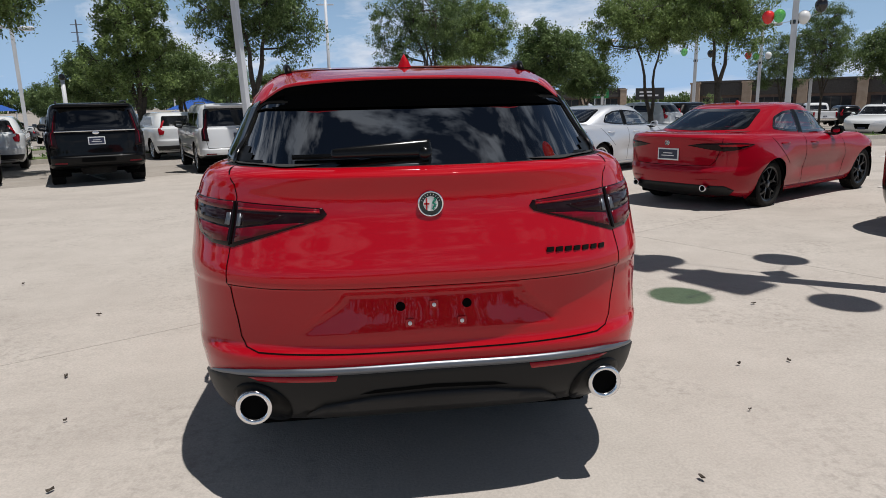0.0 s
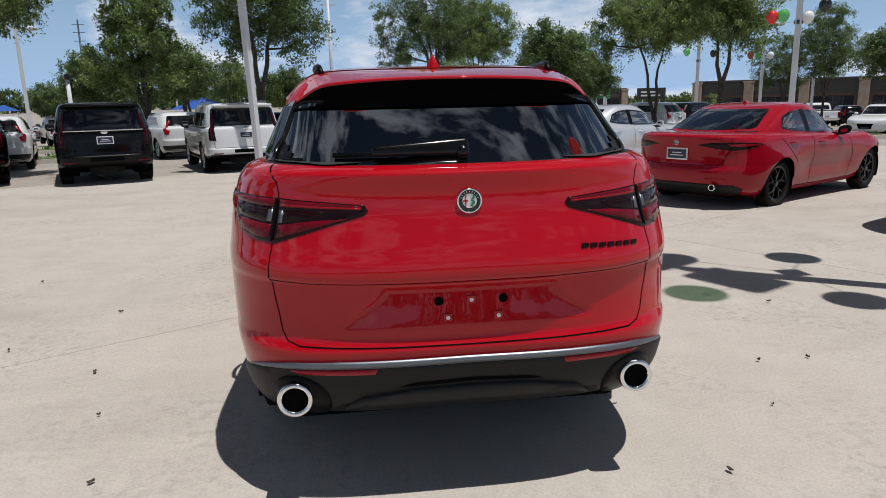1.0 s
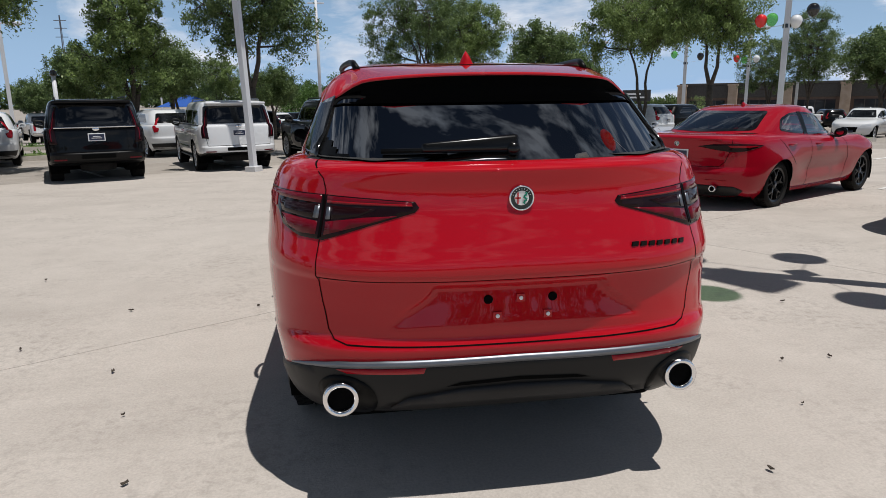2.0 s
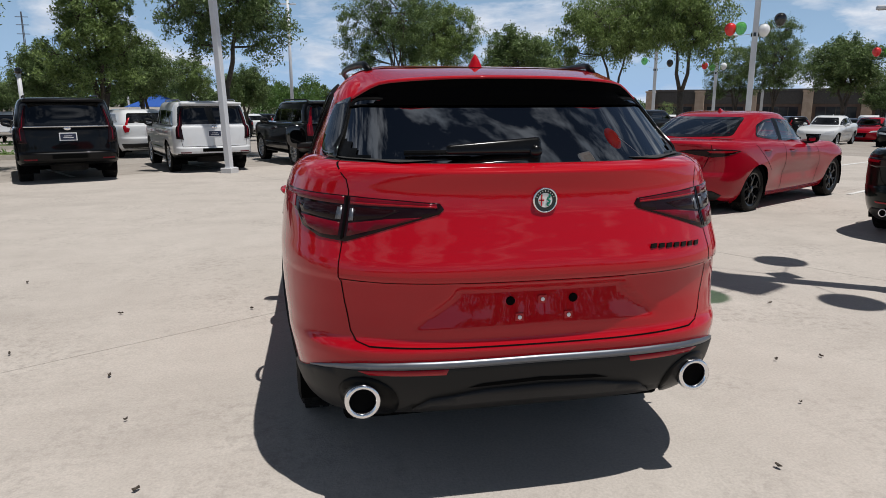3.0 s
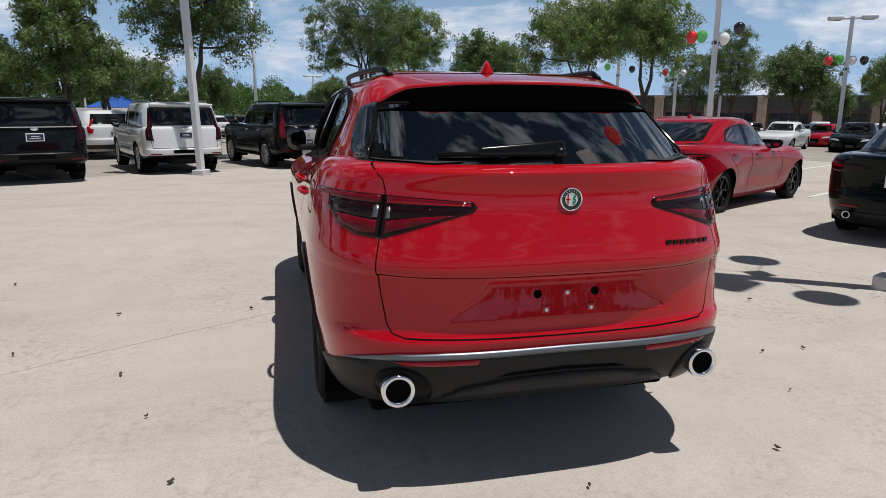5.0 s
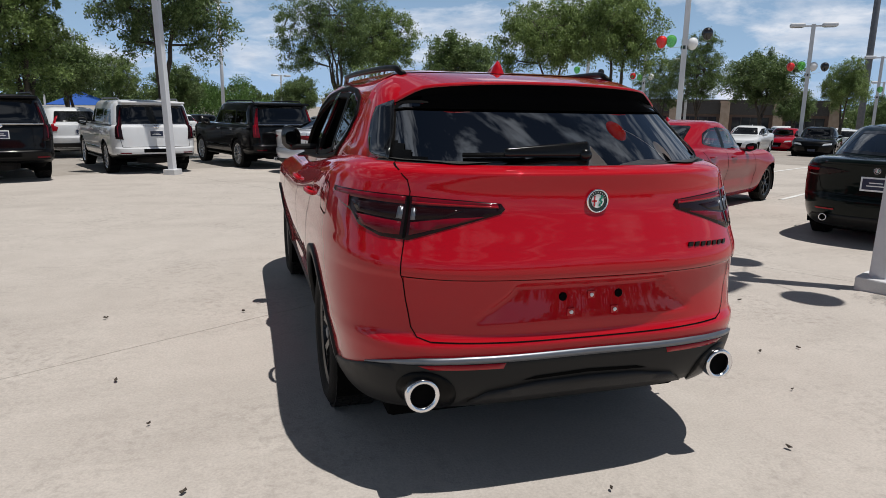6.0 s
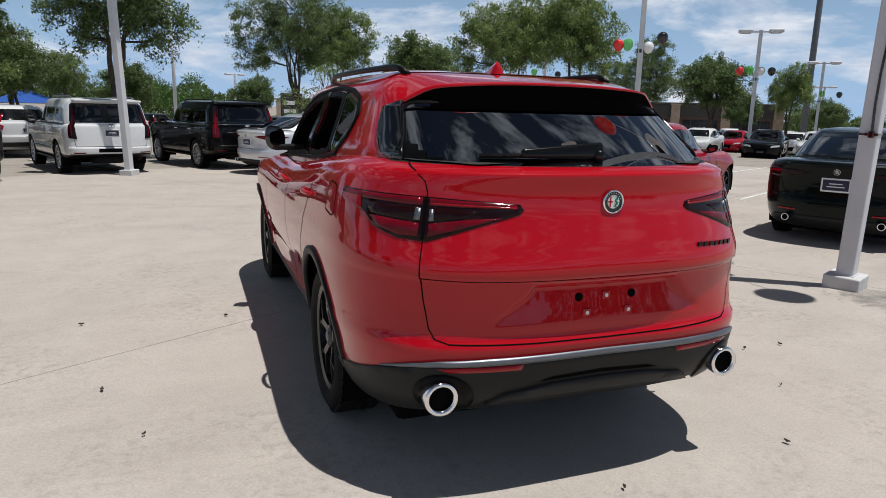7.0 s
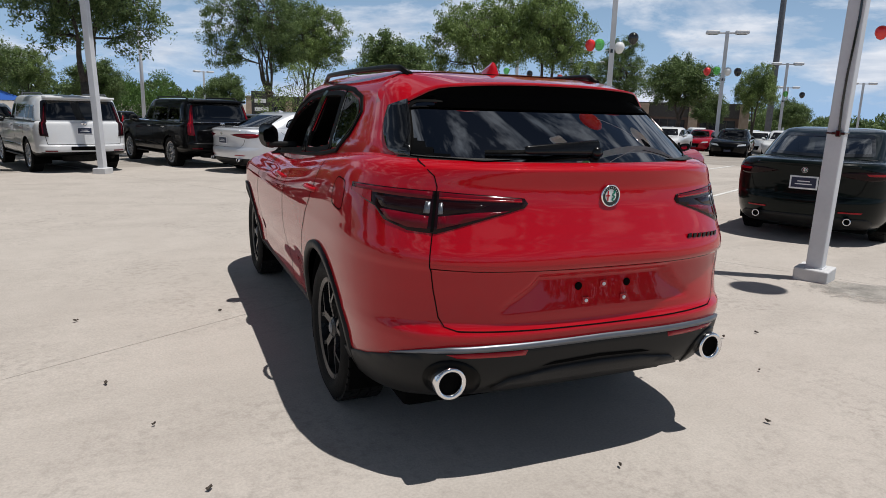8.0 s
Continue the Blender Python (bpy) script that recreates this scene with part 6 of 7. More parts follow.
# ---- buildings ----
def mall(x, y, turn, length, height):
    """A long low shop building: tan piers, dark glazing in bays, brown brick band and a deep fascia."""
    t = thing("shop_building", pose(x, y, rise(x, y) - 0.2, 0, 0, turn), "long low brown brick shop building with tan stone piers", "building")
    part("wall", box_bm(-length / 2, length / 2, 0.5, 14, 0, height - 0.3), BRICK, t)
    part("roof", box_bm(-length / 2 - 0.4, length / 2 + 0.4, 0.2, 14.4, height - 0.3, height, 0.05), ROOFM, t)
    part("fascia", box_bm(-length / 2, length / 2, 0.30, 0.52, height * 0.66, height - 0.32, 0.03), ROOFM, t)
    n = max(3, int(length / 6))
    for i in range(n + 1):
        u = -length / 2 + length * i / n
        p = part("pier", box_bm(u - 0.55, u + 0.55, -0.25, 0.48, 0, height * 0.93, 0.04), STONE, t)
        part("pier_cap", box_bm(u - 0.65, u + 0.65, -0.33, 0.49, height * 0.93, height * 0.97, 0.02), STONE, p)
        if i < n:
            w = part("shop_window", box_bm(u + 0.95, u + length / n - 0.95, 0.40, 0.498, 0.35, height * 0.60), PANE, t, "dark shop glazing")
            for k in range(1, 4):
                c = u + 0.95 + (length / n - 1.9) * k / 4
                part("mullion", box_bm(c - 0.05, c + 0.05, 0.36, 0.405, 0.35, height * 0.60), ROOFM, w)
            part("window_sill", box_bm(u + 0.9, u + length / n - 0.9, 0.33, 0.495, 0.25, 0.348), STONE, w)
    return t


def canopy(x, y, turn, span, h):
    t = thing("canopy", pose(x, y, rise(x, y), 0, 0, turn), "bright blue peaked canopy on thin white posts", "canopy", "canopies")
    bm = bmesh.new()
    bmesh.ops.create_cone(bm, segments=4, radius1=span * 0.72, radius2=0.05, depth=h * 0.27, cap_ends=True)
    move_bm(bm, Matrix.Translation((0, 0, h * 0.86)) @ Matrix.Rotation(radians(45), 4, "Z"))
    part("roof", bm, BLUE, t)
    for sx in (-1, 1):
        for sy in (-1, 1):
            part("post", tube_bm([(sx * span * 0.46, sy * span * 0.46, 0), (sx * span * 0.46, sy * span * 0.46, h * 0.68)], 0.07, 8), POLE, t)
    return t


def island(a0, a1, b0, b1, label="kerbed planting island with rough grass"):
    x, y = site((a0 + a1) / 2, (b0 + b1) / 2)
    t = thing("planting_island", Matrix.Identity(4), label, "planting bed", kind="structure")
    part("kerb", strip_bm(a0, a1, b0, b1, 0.13, 0.2), KERB, t)
    part("turf", strip_bm(a0 + 0.15, a1 - 0.15, b0 + 0.15, b1 - 0.15, 0.15, 0.05), GRASS, t)
    rng = np.random.RandomState(int(abs(a0 * 7 + b0 * 13)) + 3)
    blades = []
    for _ in range(int((a1 - a0) * (b1 - b0) * 5)):
        px, py = site(rng.uniform(a0 + 0.2, a1 - 0.2), rng.uniform(b0 + 0.2, b1 - 0.2))
        blades.append(((px, py, rise(px, py) + 0.2), 0.12))
    part("grass", leaf_mesh(blades, 8, 0.07, 5), LEAF_B, t)
    return t


# ---- the place ----
def hub_pose(x, y, heading, lx, ly):
    """The pose that puts the local point (lx, ly) at x, y."""
    h = radians(heading)
    f, r = Vector((math.sin(h), math.cos(h))), Vector((math.cos(h), -math.sin(h)))
    o = Vector((x, y)) - r * lx - f * ly
    c = o + f * 2.3
    return pose(o.x, o.y, rise(c.x, c.y), 0, 0, -heading)


build_ground()
red_crossover(Matrix.Identity(4))

sedan(hub_pose(5.41, 6.45, 60.5, 0.84, 1.08) @ Matrix.Diagonal((1.05, 1.03, 1.0, 1.0)), RED2, "red sedan with black wheels, parked beside a lamp pole", "sedan", "angled row of sedans")
sedan(hub_pose(6.27, 4.86, 62, -0.80, 1.05), GREEN_BLACK, "very dark green sedan with black wheels, parked behind a lamp pole", "sedan", "angled row of sedans")
sedan(hub_pose(4.80, 11.45, 60, 0.80, 1.05), SILVER, "silver sedan with a dark roof, parked beyond the red sedan", "sedan", "angled row of sedans", black_roof=False, rim=RIM_SILVER)
sedan(hub_pose(-0.27, 14.25, 62, 0.0, 0.0), SILVER, "silver sedan parked beside a large black SUV", "sedan", "angled row of sedans", rim=RIM_SILVER)

big_suv(hub_pose(-7.0, 13.5, -22, -0.87, 1.13) @ Matrix.Scale(0.96, 4), BLACK, "large black SUV with a chrome bar under the rear glass", group="row of large SUVs", rim=RIM_BLACK)
big_suv(hub_pose(-4.33, 15.45, -21, -0.84, 1.10) @ Matrix.Scale(0.93, 4), WHITE, "large white SUV with silver roof rails", group="row of large SUVs", chrome_bar=False)
big_suv(hub_pose(-1.32, 16.5, -22, -0.85, 1.11) @ Matrix.Scale(0.94, 4), BLACK, "large black SUV with bright alloy wheels", group="row of large SUVs", lamp_mat=LAMP_RED2)
big_suv(hub_pose(-8.80, 14.63, -30, 0.90, 1.18), BLACK, "large black SUV at the end of the row", group="row of large SUVs")
small_suv(hub_pose(-7.25, 21.9, -30, -0.77, 0.95), WHITE, "small white crossover parked beyond the large SUVs")
small_suv(hub_pose(-10.44, 19.55, -22, 0.77, 0.95), WHITE, "white estate car with tall red tail lamps")

# lamp poles near and far, with their balloons
near_pole = lamp_pole(4.10, 2.12, 7.5, 0.145, cord=True, turn=23.5, head_turn=-86, reach=0.1)
near_pole.matrix_world = Matrix.Translation(near_pole.location) @ Matrix.Rotation(0.047, 4, Vector((0.85, -0.53, 0))) @ near_pole.matrix_world.to_3x3().to_4x4()
cluster(4.10, 2.12, 4.6, 0.235, ((-0.51, 0.46, 0.90, "red"), (-0.73, -0.81, 1.60, "green"), (0.44, 0.43, 0.0, "white"), (0.05, -0.92, 0.0, "black")))
row_pole = lamp_pole(-2.83, 14.38, 6.7, 0.145, turn=-30)
row_pole.matrix_world = row_pole.matrix_world @ Matrix.Rotation(radians(-1.7), 4, row_pole.matrix_world.to_3x3().inverted() @ Vector((-0.1, 1.0, 0)).normalized())


def polar(az, d):
    """A place by bearing (degrees right of the red car's heading) and distance from the walk."""
    return -0.8 + d * math.sin(radians(az)), -2.3 + d * math.cos(radians(az))


def stand(az, d, turn=0.0):
    x, y = polar(az, d)
    return pose(x, y, rise(x, y), 0, 0, turn)


# lamp poles across the lot
for az, d, ht in ((34.9, 27.8, 20), (32.4, 50, 40), (35.8, 58, 40), (44.0, 41, 25), (48.7, 58, 25), (49.1, 80, 25), (53.9, 75, 25), (-23.9, 45, 60), (2.95, 80, 80), (56.4, 27, 20), (20.8, 55, 40), (27.9, 46, 40), (-26.5, 80, 60), (-14.0, 85, 60)):
    x, y = polar(az, d)
    lamp_pole(x, y, 6.7, 0.20, label="pale square lamp pole with twin shoebox heads", turn=-az, head_turn=ht * 0.3)


def side_cluster(az, d, h, spots, size=0.205):
    """Balloons beside a pole, offset across the line of sight."""
    x, y = polar(az, d)
    r = Vector((math.cos(radians(az)), -math.sin(radians(az)), 0))
    cluster(x, y, h, size, [(r.x * u, r.y * u, dz, c) for u, dz, c in spots])


side_cluster(34.9, 27.8, 4.65, ((-0.85, -0.22, "red"), (-0.50, -0.20, "green"), (0.28, -0.30, "white"), (0.78, 0.05, "black")))
side_cluster(44.0, 41, 4.55, ((-0.85, 0.0, "red"), (-0.35, 0.05, "green"), (0.22, 0.0, "white"), (0.75, -0.02, "black")))
side_cluster(32.4, 50, 4.7, ((-0.75, 0.05, "red"), (-0.28, -0.05, "green"), (0.45, 0.0, "white")))
side_cluster(48.7, 58, 4.3, ((-0.80, 0.0, "red"), (0.10, 0.1, "green"), (1.25, 0.05, "black")))
side_cluster(49.1, 80, 3.6, ((-0.5, 0.0, "red"), (0.4, -0.1, "green")))
side_cluster(56.4, 27, 4.9, ((-1.25, -0.2, "red"), (0.5, 0.2, "green")))
side_cluster(20.8, 55, 4.6, ((-0.55, 0.0, "red"), (-0.1, 0.25, "green")))
side_cluster(27.9, 46, 4.7, ((-0.7, 0.1, "green"), (0.85, -0.05, "black")))

tp = thing("utility_pole", stand(47.9, 58), "tall tapering dark steel utility pole", "utility pole")
part("shaft", tube_bm([(0, 0, -0.3), (0, 0, 9), (0, 0, 18), (0, 0, 27)], 0.25, 14, 0.62), DARK_POLE, tp, smooth=True)
part("foot_collar", lathe_bm([(0.32, -0.1), (0.34, 0.15), (0.26, 0.3)], 16), DARK_POLE, tp)
tp2 = thing("utility_pole", stand(-1.7, 62), "slim grey steel utility pole behind trees", "utility pole")
part("shaft", tube_bm([(0, 0, -0.3), (0, 0, 6), (0, 0, 12)], 0.16, 10, 0.7), POLE, tp2, smooth=True)
part("cross_arm", box_bm(-0.7, 0.7, -0.05, 0.05, 11.0, 11.12, 0.01), POLE, tp2)
cp = thing("camera_post", stand(-20.9, 31), "short grey post with a domed camera on top", "post")
part("shaft", tube_bm([(0, 0, -0.1), (0, 0, 1.5), (0, 0, 3.0)], 0.085, 12, 0.9), POLE, cp, smooth=True)
part("dome", lathe_bm([(0.09, 2.98), (0.13, 3.02), (0.13, 3.12), (0.08, 3.2), (0.001, 3.23)], 16), GLOSS_BLACK, cp, smooth=True)
mast = thing("radio_mast", stand(-20.3, 150), "thin lattice radio mast with cross arms", "mast")
part("legs", join_bm(*[tube_bm([(a * 0.35, b * 0.35, 0), (a * 0.08, b * 0.08, 17)], 0.06, 5) for a, b in ((1, 0), (-0.5, 0.87), (-0.5, -0.87))]), DARK_POLE, mast)
for z in (13.0, 14.6, 16.0):
    part("cross_arm", box_bm(-1.1, 1.1, -0.05, 0.05, z, z + 0.12), DARK_POLE, mast)

# signs
def sign(az, d, w, h, z, material, label):
    t = thing("sign", stand(az, d, -az), label, "sign")
    b = part("panel", box_bm(-w / 2, w / 2, -0.1, 0.1, z, z + h, 0.04), material, t)
    for s in (-0.3, 0.3):
        part("post", tube_bm([(s * w, 0, -0.2), (s * w, 0, z + 0.05)], 0.08, 8), POLE, t)
    for k in range(2):
        part("lettering_bar", box_bm(-w * 0.36, w * (0.3 - 0.15 * k), -0.125, -0.098, z + h * (0.28 + 0.3 * k), z + h * (0.42 + 0.3 * k)), PLATE_RIM, b)
    return t


sign(20.35, 110, 2.6, 1.5, 3.4, SIGN_GREEN, "green roadside sign with a pale line of lettering")
sign(24.2, 120, 4.6, 1.9, 3.0, SIGN_DARK, "dark roadside sign board with pale lettering")
sign(7.2, 62, 1.9, 2.4, 1.4, SIGN_DARK, "dark sign panel beside a tree")

# the shop building, a second wing, canopies
mx, my = 55.8, 72.8
mall(mx, my, -38, 31, 5.5)
mall(30.0, 118.0, -14, 34, 4.6)
for az, d, sp, hh in ((-11.9, 45, 3.6, 2.75), (-25.6, 105, 3.4, 2.9)):
    x, y = polar(az, d)
    canopy(x, y, -az, sp, hh)

# trees, each with its own crown
def lobe(x, z, rx, rz, y=0.0):
    """A rounded mass of the crown, across, up, and its reach each way."""
    return (x, y, z, rx * 1.08, rx * 1.08, rz * 1.08)


tree(pose(-3.62, 21.2, rise(-3.62, 21.2)), [lobe(0.3, 5.3, 1.7, 1.2), lobe(-1.2, 5.0, 0.9, 0.8, 0.3), lobe(1.6, 4.5, 0.8, 0.8, -0.4), lobe(0.3, 6.6, 1.5, 0.9), lobe(-0.7, 3.9, 0.8, 0.7, 0.5), lobe(1.35, 3.7, 0.6, 0.7), lobe(0.2, 4.3, 1.0, 0.6, 0.3), lobe(-0.4, 5.4, 1.0, 0.9, -1.4), lobe(0.9, 5.2, 1.0, 0.9, 1.4)],
             11, 46000, LEAF_D, fork=2.2, trunk=0.15, stems=2, droop=0.7, leaf=0.05)
oak_b = tree(pose(3.9, 34.7, rise(3.9, 34.7)), [lobe(-2.0, 6.0, 1.3, 1.7), lobe(0.1, 7.0, 1.5, 1.9), lobe(1.5, 7.0, 1.1, 1.3, 0.3), lobe(-1.4, 4.6, 0.8, 0.8, -0.5), lobe(1.2, 4.8, 0.8, 0.7, 0.5), lobe(-0.8, 8.4, 1.4, 0.9), lobe(-2.2, 4.5, 0.9, 0.9), lobe(0.2, 4.5, 0.9, 0.8, 0.6), lobe(0, 6.2, 1.2, 1.2, -1.5), lobe(-0.6, 6.2, 1.2, 1.2, 1.6)],
             23, 48000, LEAF_D, "tall airy live oak with several upright stems", fork=2.2, trunk=0.10, stems=7, droop=0.5, leaf=0.055)
tree(stand(25.0, 33.0, -25), [lobe(-0.2, 5.6, 1.9, 1.3), lobe(-1.9, 4.8, 1.1, 1.0, -0.3), lobe(-2.5, 4.1, 0.7, 0.7), lobe(1.1, 5.3, 1.2, 1.1, 0.4), lobe(0.2, 4.6, 1.4, 0.6), lobe(0.9, 6.3, 1.3, 0.9), lobe(-1.2, 6.1, 1.2, 0.9), lobe(-0.5, 5.3, 1.3, 1.1, -1.5), lobe(0.3, 5.2, 1.3, 1.1, 1.5)],
             37, 50000, LEAF, "round-headed live oak with a forked trunk and drooping twigs", fork=1.0, trunk=0.14, stems=2, droop=1.1)
oak_e = tree(stand(29.9, 31.0, -30), [lobe(0, 5.9, 1.2, 1.3), lobe(1.0, 5.3, 0.9, 1.1), lobe(-0.8, 5.3, 0.8, 1.0), lobe(1.2, 4.3, 0.7, 0.9, -0.3), lobe(-0.5, 6.5, 1.1, 0.9), lobe(-1.2, 5.0, 0.8, 0.9), lobe(0.3, 4.5, 0.8, 0.6), lobe(0.1, 5.4, 0.9, 1.0, -1.0), lobe(0.1, 5.4, 0.9, 1.0, 1.0)],
             39, 38000, LEAF, "slender live oak with a single dark trunk and drooping twigs", fork=2.3, trunk=0.15, stems=2, droop=1.1)
oak_f = tree(pose(-8.1, 23.7, rise(-8.1, 23.7), 0, 0, 17), [lobe(0, 5.0, 1.15, 1.6), lobe(0.15, 6.7, 1.6, 1.4), lobe(1.0, 3.6, 0.8, 0.9, 0.2), lobe(-1.0, 3.2, 0.9, 0.9, -0.2), lobe(0, 2.7, 1.2, 0.7), lobe(-0.1, 4.6, 1.0, 1.4, -0.9), lobe(0.1, 4.6, 1.0, 1.4, 0.9)],
             43, 46000, LEAF, "tall narrow oak with upright limbs and ragged sides", fork=1.4, trunk=0.15, stems=4, droop=0.4)
oak_d = tree(stand(-12.9, 34.0, 13), [lobe(0, 3.4, 1.35, 1.1), lobe(-0.5, 4.2, 0.7, 0.6), lobe(0.7, 3.2, 0.8, 0.9), lobe(-0.8, 3.0, 0.7, 0.8), lobe(0, 3.4, 1.0, 1.0, -0.8), lobe(0, 3.4, 1.0, 1.0, 0.8)],
             41, 34000, LEAF_D, "small dense dark green oak", fork=1.2, trunk=0.13, stems=3, droop=0.4, fill=1.3)
oak_g = tree(stand(10.5, 42.0, -10), [lobe(-0.9, 6.2, 1.5, 1.5), lobe(0.9, 6.4, 1.5, 1.4), lobe(0, 5.2, 1.9, 1.1), lobe(0.1, 7.2, 1.2, 0.9), lobe(-0.2, 5.8, 1.3, 1.2, -1.3), lobe(0.2, 5.8, 1.3, 1.2, 1.3)],
             47, 42000, LEAF, "full bright green oak behind parked cars", fork=1.7, trunk=0.14, stems=4, droop=0.6, leaf=0.06)


def another(ob, az, d, scale, turn):
    t = copy_thing(ob, stand(az, d, turn))
    t.scale = (scale, scale, scale)
    return t


for ob, az, d, s, turn in ((oak_g, -26.2, 20.5, 0.84, 200), (oak_d, -19.2, 36, 0.98, 80), (oak_d, -22.3, 52, 0.86, 10), (oak_g, -9.6, 45, 0.62, 60), (oak_d, -5.4, 40, 0.86, 130),
                           (oak_d, 16.9, 30, 1.05, 20), (oak_d, 19.6, 40, 0.9, 60), (oak_b, 34.0, 55, 0.72, 300), (oak_b, 36.6, 52, 0.86, 60), (oak_d, 41.2, 47, 1.28, 240), (oak_e, 46.6, 45, 0.72, 100),
                           (oak_d, 49.6, 66, 0.95, 300), (oak_d, 4.2, 52, 0.95, 200), (oak_d, 43.6, 64, 1.0, 100)):
    another(ob, az, d, s, turn)
shrub = tree(stand(9.3, 27.0, 30), [lobe(0, 2.3, 1.0, 1.1), lobe(-0.9, 1.8, 0.7, 0.9, 0.3), lobe(0.8, 2.0, 0.7, 0.9, -0.3)], 53, 5200, LEAF, "thin straggling shrub behind parked cars", leaf=0.04, fork=0.3, trunk=0.05, stems=5, name="shrub")
copy_thing(shrub, stand(29.0, 78, 90))
x, y = polar(-0.2, 72)
hedge(x, y, 12, -2, 6.2, 5, 3, LEAF_B, "belt of dense bright green trees", 30000, 0.11)
x, y = polar(55.5, 92)
hedge(x, y, 26, -55, 5.6, 6, 5, LEAF_D, "belt of dark green trees at the edge of the lot", 20000, 0.24)
x, y = polar(23.5, 150)
hedge(x, y, 40, -23, 5.5, 6, 7, LEAF_D, "far belt of trees along a road", 20000, 0.3)
x, y = polar(-22.0, 150)
hedge(x, y, 60, 22, 5.0, 6, 9, LEAF_D, "far belt of trees along a road", 20000, 0.34)
x, y = polar(47.5, 135)
hedge(x, y, 50, -47, 5.2, 6, 13, LEAF_D, "far belt of trees beyond the shops", 20000, 0.32)
x, y = polar(-5.0, 150)
hedge(x, y, 50, 5, 5.0, 6, 17, LEAF_D, "far belt of trees along a road", 18000, 0.34)

# trees added out of view behind and beside the walk, for paint and glass reflections alone
hedge(0, -46, 110, 0, 5.5, 6, 19, LEAF_D, "belt of dark green trees out of view, added for reflections", 22000, 0.3)
for ob, x, y, k, turn in ((oak_g, -21.0, 7.0, 0.9, 30), (oak_d, -22.5, 0.5, 1.3, 120), (oak_f, -20.0, 14.5, 0.8, 200)):
    t = copy_thing(ob, pose(x, y, rise(x, y), 0, 0, turn))
    t.scale = (k, k, k)

# planting islands
for a0, a1, b0, b1 in ((-6.5, 9.5, 24.2, 26.2), (-26, -8, 27.5, 30.0), (-20, 12, 33.5, 36), (18.0, 30.0, 9.2, 11.0), (14, 34, 26, 28), (34, 52, 2, 4)):
    island(a0, a1, b0, b1)

# parking lines
for a in (-1.6, 1.7, 5.0, 8.3, 11.6, 14.9, -4.9, -8.2):
    marking(a - 0.05, a + 0.05, 15.4, 20.6)
for b in (2.3, 5.15, 8.0, 10.9):
    marking(18.2, 23.4, b - 0.05, b + 0.05)
for b in (2.6, 5.4, 8.2):
    marking(11.2, 16.2, b - 0.04, b + 0.04)

# rows of parked cars further off
far_white = sedan(stand(41.2, 41.5, -235), WHITE, "white sedan parked nose-on in a far row", "sedan", "far parked cars", fine=False, rim=RIM_SILVER)
far_black = sedan(stand(45.6, 40.5, -232), BLACK, "black sedan parked in a far row", "sedan", "far parked cars", fine=False, rim=RIM_SILVER)
far_red = sedan(stand(43.6, 50, -235), RED2, "dark red sedan parked in a far row", "sedan", "far parked cars", fine=False, rim=RIM_SILVER)
cross_black = small_suv(stand(26.0, 36.5, -60), BLACK, "black crossover parked in a far row", "far parked cars")
cross_white = small_suv(stand(27.0, 34.0, 32), WHITE, "white crossover parked in a far row", "far parked cars")
cross_grey = small_suv(stand(-8.6, 70, 30), GREY, "grey crossover parked in a far row", "far parked cars")
truck_white = pickup(stand(-21.7, 49, 30), WHITE, "white pickup truck parked in a far row", "far parked cars")
truck_black = pickup(stand(35.4, 63, -20), BLACK, "black pickup truck parked in a far row", "far parked cars")
for ob, az, d, turn in ((far_white, 49.0, 41, -232), (far_white, 47.6, 49, -235), (cross_white, 46.8, 55, -235), (cross_black, 38.6, 62, -20), (truck_white, 36.9, 62, -20), (far_red, 51.0, 52, -235),
                        (far_white, 32.5, 60, -60), (cross_grey, 41.0, 66, -200), (cross_white, 39.9, 64, -60), (truck_white, 43.9, 68, -20), (far_black, 45.5, 66, -235), (far_black, 33.6, 66, -30),
                        (cross_grey, 52.4, 60, -235), (far_white, 55.0, 62, -235), (cross_black, 57.0, 50, -235), (truck_white, 30.0, 70, -20), (cross_white, 28.6, 72, -20), (cross_black, 24.6, 66, -20), (far_white, 22.8, 70, -60),
                        (cross_black, -27.0, 78, 30), (truck_black, -25.2, 80, 60), (cross_grey, -23.3, 82, 60), (far_red, -21.2, 80, 60), (cross_black, -19.0, 76, 30), (cross_white, -16.6, 74, 30), (far_white, -15.0, 78, 60), (cross_black, -13.4, 66, 30),
                        (far_white, -12.2, 62, 60), (truck_white, -10.6, 68, 100), (cross_white, -7.2, 58, 60), (cross_black, -5.8, 40, 30), (far_white, -3.6, 66, 80), (cross_grey, -1.8, 70, 30), (far_white, -0.3, 74, 60), (cross_white, 1.4, 68, 30),
                        (far_black, 3.2, 64, 60), (cross_grey, 5.0, 70, 30), (cross_white, -12.9, 45, 30), (cross_black, -14.6, 33, 30), (far_white, -26.0, 60, 60), (cross_grey, -28.0, 58, 60),
                        (cross_black, -24.6, 50, 40), (far_white, -20.2, 53, 40), (cross_grey, -18.3, 52, 40), (truck_black, -16.2, 54, 40), (far_white, -14.1, 53, 40), (cross_white, -11.6, 52, 40), (far_black, -9.6, 53, 40), (cross_white, -4.4, 50, 40),
                        (cross_black, -2.6, 51, 40), (far_white, 5.8, 50, 40), (cross_grey, 7.6, 52, 40)):
    copy_thing(ob, stand(az, d, turn))

for ob, x, y, turn in ((truck_white, -12.5, 3.0, 62), (far_white, -14.5, 6.8, 62), (cross_black, -15.5, 10.2, 62), (cross_white, -12.0, -1.0, 62)):
    copy_thing(ob, pose(x, y, rise(x, y), 0, 0, turn))

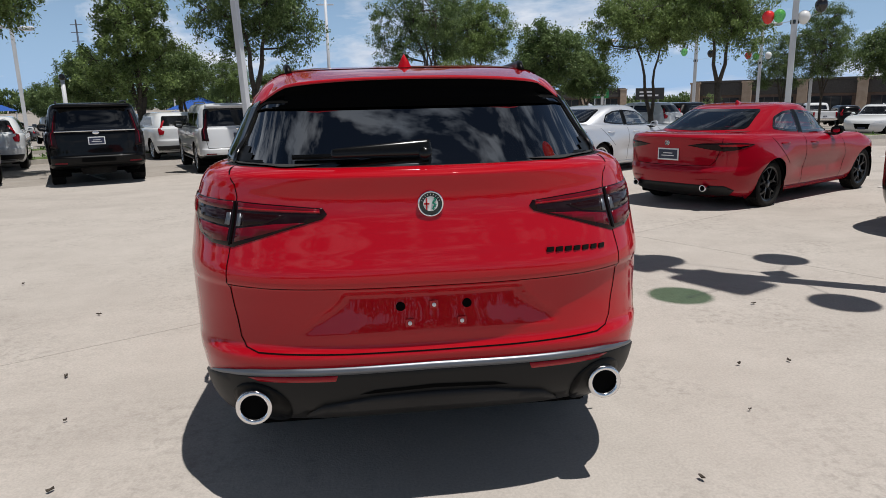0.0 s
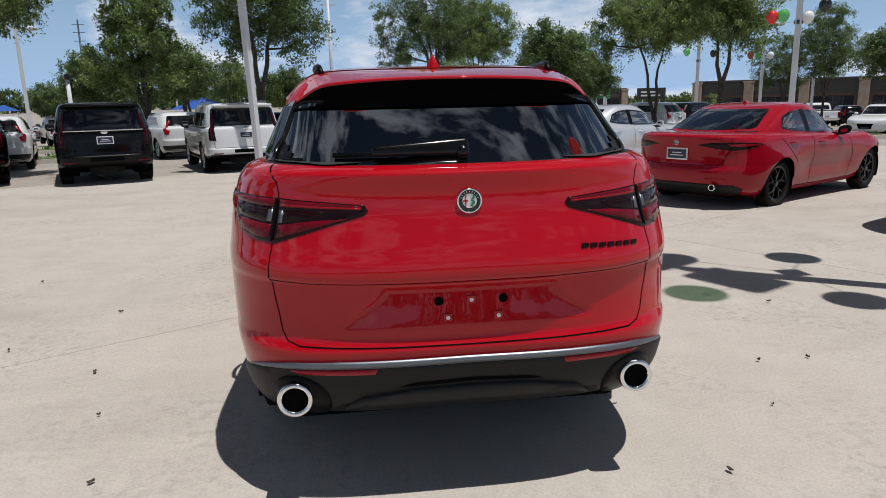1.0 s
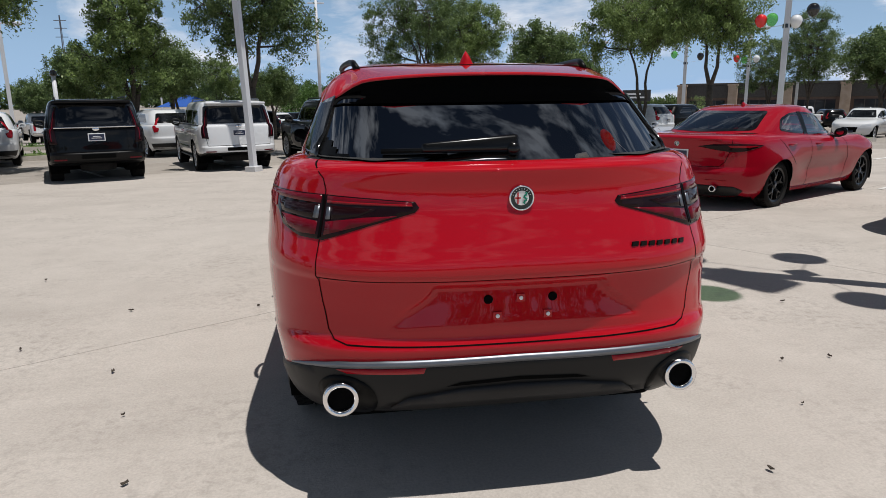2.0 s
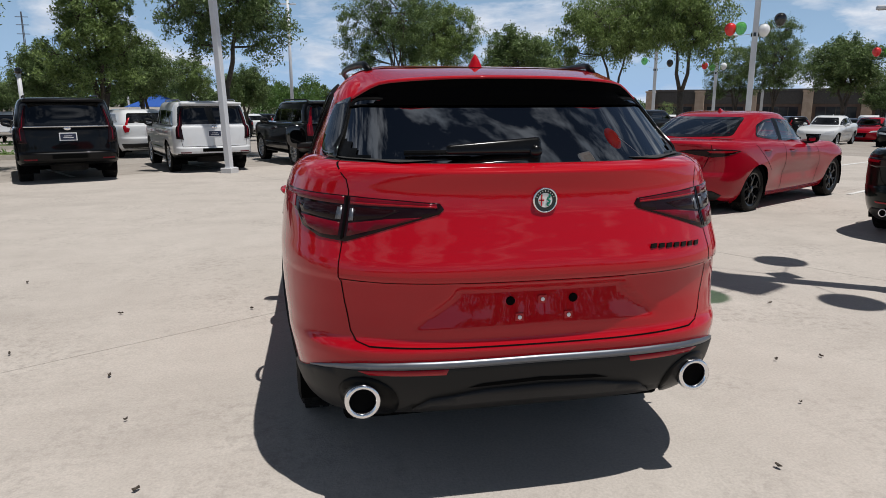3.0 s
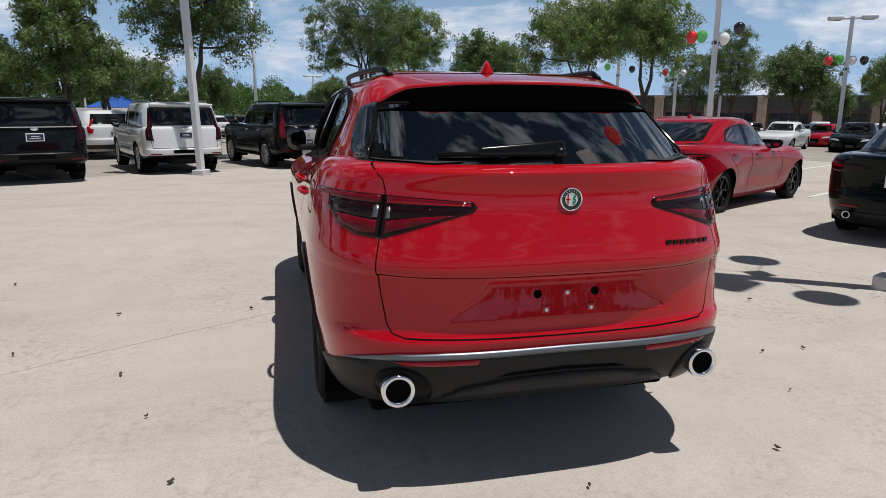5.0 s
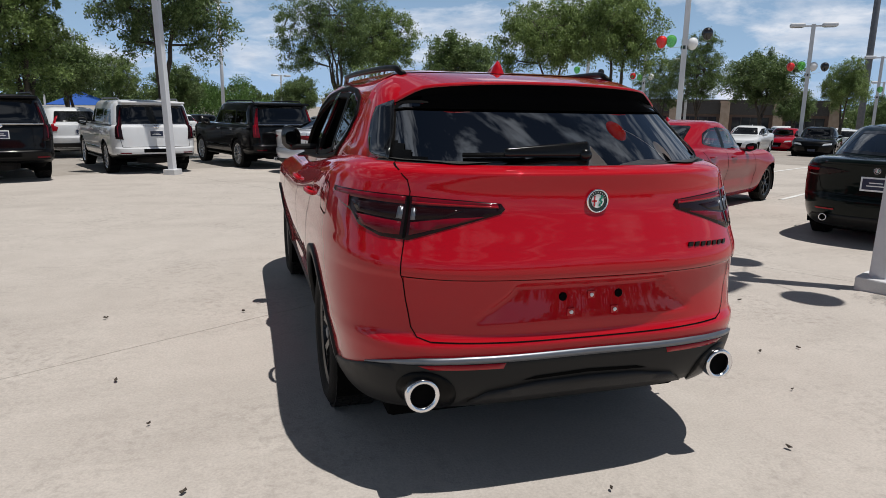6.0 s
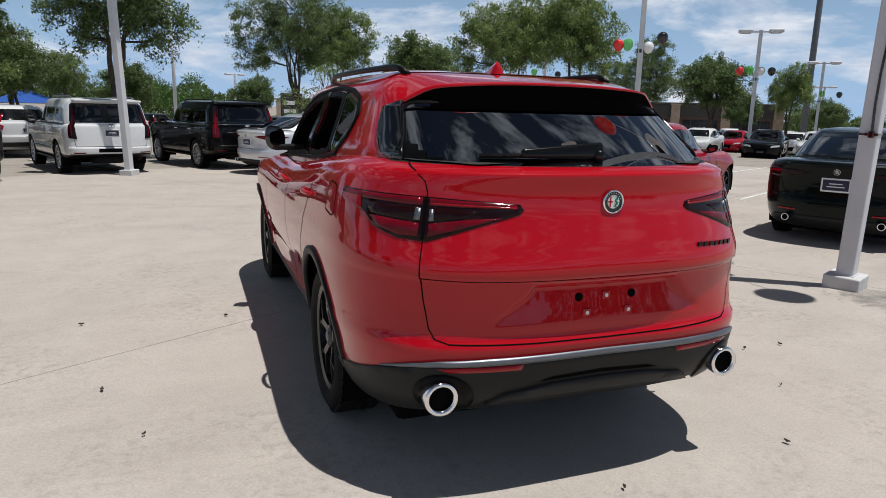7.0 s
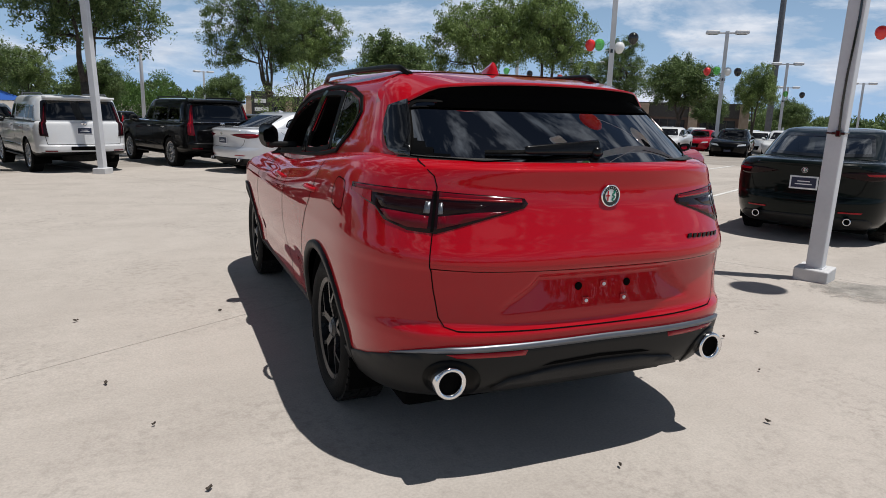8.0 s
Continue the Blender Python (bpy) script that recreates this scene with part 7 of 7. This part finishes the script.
# litter on the slab: dry leaves and grit
rng = random.Random(77)


def dry_leaf(x, y, s):
    bm = bmesh.new()
    n = 7
    vs = [bm.verts.new((s * rng.uniform(0.6, 1.0) * math.cos(2 * math.pi * k / n), s * 0.5 * rng.uniform(0.6, 1.0) * math.sin(2 * math.pi * k / n), 0.004 + rng.uniform(0, 0.012))) for k in range(n)]
    c = bm.verts.new((0, 0, 0.002))
    for k in range(n):
        bm.faces.new((vs[k], vs[(k + 1) % n], c))
    r = bmesh.ops.extrude_face_region(bm, geom=bm.faces[:])
    for v in [g for g in r["geom"] if isinstance(g, bmesh.types.BMVert)]:
        v.co.z += 0.003
    ob = part("dry_leaf", bm, BARK, None)
    ob.matrix_world = pose(x, y, rise(x, y) + 0.006, 0, 0, rng.uniform(0, 360))
    return tagged(ob, "curled dark dry leaf on the concrete", "leaf", "fallen leaves")


for x, y, s in ((-1.99, 1.55, 0.032), (2.17, 1.04, 0.026), (1.86, 1.04, 0.020), (-2.25, 2.78, 0.030), (-2.70, 2.04, 0.026), (-1.31, 2.71, 0.028), (1.07, -0.03, 0.028), (-1.55, 0.30, 0.030), (-1.15, -0.10, 0.02),
                (0.10, -0.12, 0.022), (2.6, 2.1, 0.03), (-3.3, 3.9, 0.03), (-1.75, 0.95, 0.018), (1.6, 0.5, 0.018), (3.0, 0.6, 0.026), (-2.3, 0.2, 0.024), (-3.1, 1.2, 0.02), (1.35, 1.6, 0.018)):
    dry_leaf(x, y, s * 0.75)

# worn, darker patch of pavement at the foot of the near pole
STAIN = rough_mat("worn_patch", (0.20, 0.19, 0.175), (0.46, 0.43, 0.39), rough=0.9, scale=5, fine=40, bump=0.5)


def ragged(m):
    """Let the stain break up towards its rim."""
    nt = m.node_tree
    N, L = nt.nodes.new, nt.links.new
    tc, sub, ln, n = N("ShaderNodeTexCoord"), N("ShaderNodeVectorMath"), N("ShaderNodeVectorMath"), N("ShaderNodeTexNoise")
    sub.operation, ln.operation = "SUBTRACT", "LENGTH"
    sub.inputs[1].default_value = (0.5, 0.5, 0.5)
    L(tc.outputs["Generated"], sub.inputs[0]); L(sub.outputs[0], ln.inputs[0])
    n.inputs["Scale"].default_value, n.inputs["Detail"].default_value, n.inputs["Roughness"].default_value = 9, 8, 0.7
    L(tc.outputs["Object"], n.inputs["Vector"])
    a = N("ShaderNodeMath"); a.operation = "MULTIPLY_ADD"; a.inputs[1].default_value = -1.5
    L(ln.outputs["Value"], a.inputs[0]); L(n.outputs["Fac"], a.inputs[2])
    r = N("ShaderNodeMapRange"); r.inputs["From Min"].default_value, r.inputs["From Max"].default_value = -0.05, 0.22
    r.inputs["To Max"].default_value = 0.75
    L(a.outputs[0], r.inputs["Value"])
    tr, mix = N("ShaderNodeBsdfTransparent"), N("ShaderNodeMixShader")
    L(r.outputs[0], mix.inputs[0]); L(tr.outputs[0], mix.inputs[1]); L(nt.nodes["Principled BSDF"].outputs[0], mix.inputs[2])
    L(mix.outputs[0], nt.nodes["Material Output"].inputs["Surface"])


ragged(STAIN)


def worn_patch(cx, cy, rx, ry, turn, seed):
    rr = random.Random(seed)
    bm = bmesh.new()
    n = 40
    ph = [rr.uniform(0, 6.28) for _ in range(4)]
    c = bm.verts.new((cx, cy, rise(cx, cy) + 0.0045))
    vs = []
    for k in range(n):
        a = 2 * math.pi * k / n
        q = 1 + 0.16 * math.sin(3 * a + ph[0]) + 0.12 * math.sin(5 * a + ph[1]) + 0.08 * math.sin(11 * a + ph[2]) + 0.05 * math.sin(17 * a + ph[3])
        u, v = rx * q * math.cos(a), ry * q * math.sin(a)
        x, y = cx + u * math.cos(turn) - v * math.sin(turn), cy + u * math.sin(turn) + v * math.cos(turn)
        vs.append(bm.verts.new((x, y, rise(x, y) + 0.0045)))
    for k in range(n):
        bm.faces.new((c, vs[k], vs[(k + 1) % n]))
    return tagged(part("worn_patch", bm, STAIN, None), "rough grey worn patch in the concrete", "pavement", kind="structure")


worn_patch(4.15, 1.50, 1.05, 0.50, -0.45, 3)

# concrete slabs, each with its own edges
pavement = thing("pavement", Matrix.Identity(4), "pale weathered concrete slabs with dark joints", "pavement", kind="structure")
A_CUTS = [-24.0, -10.5, 4.80, 14.0, 23.3]
B_CUTS = [-13.6, 2.82, 15.12]
for i in range(len(A_CUTS) - 1):
    for j in range(len(B_CUTS) - 1):
        part("slab", strip_bm(A_CUTS[i] + 0.003, A_CUTS[i + 1] - 0.003, B_CUTS[j] + 0.003, B_CUTS[j + 1] - 0.003, 0.0, 0.02), CONCRETE, pavement)
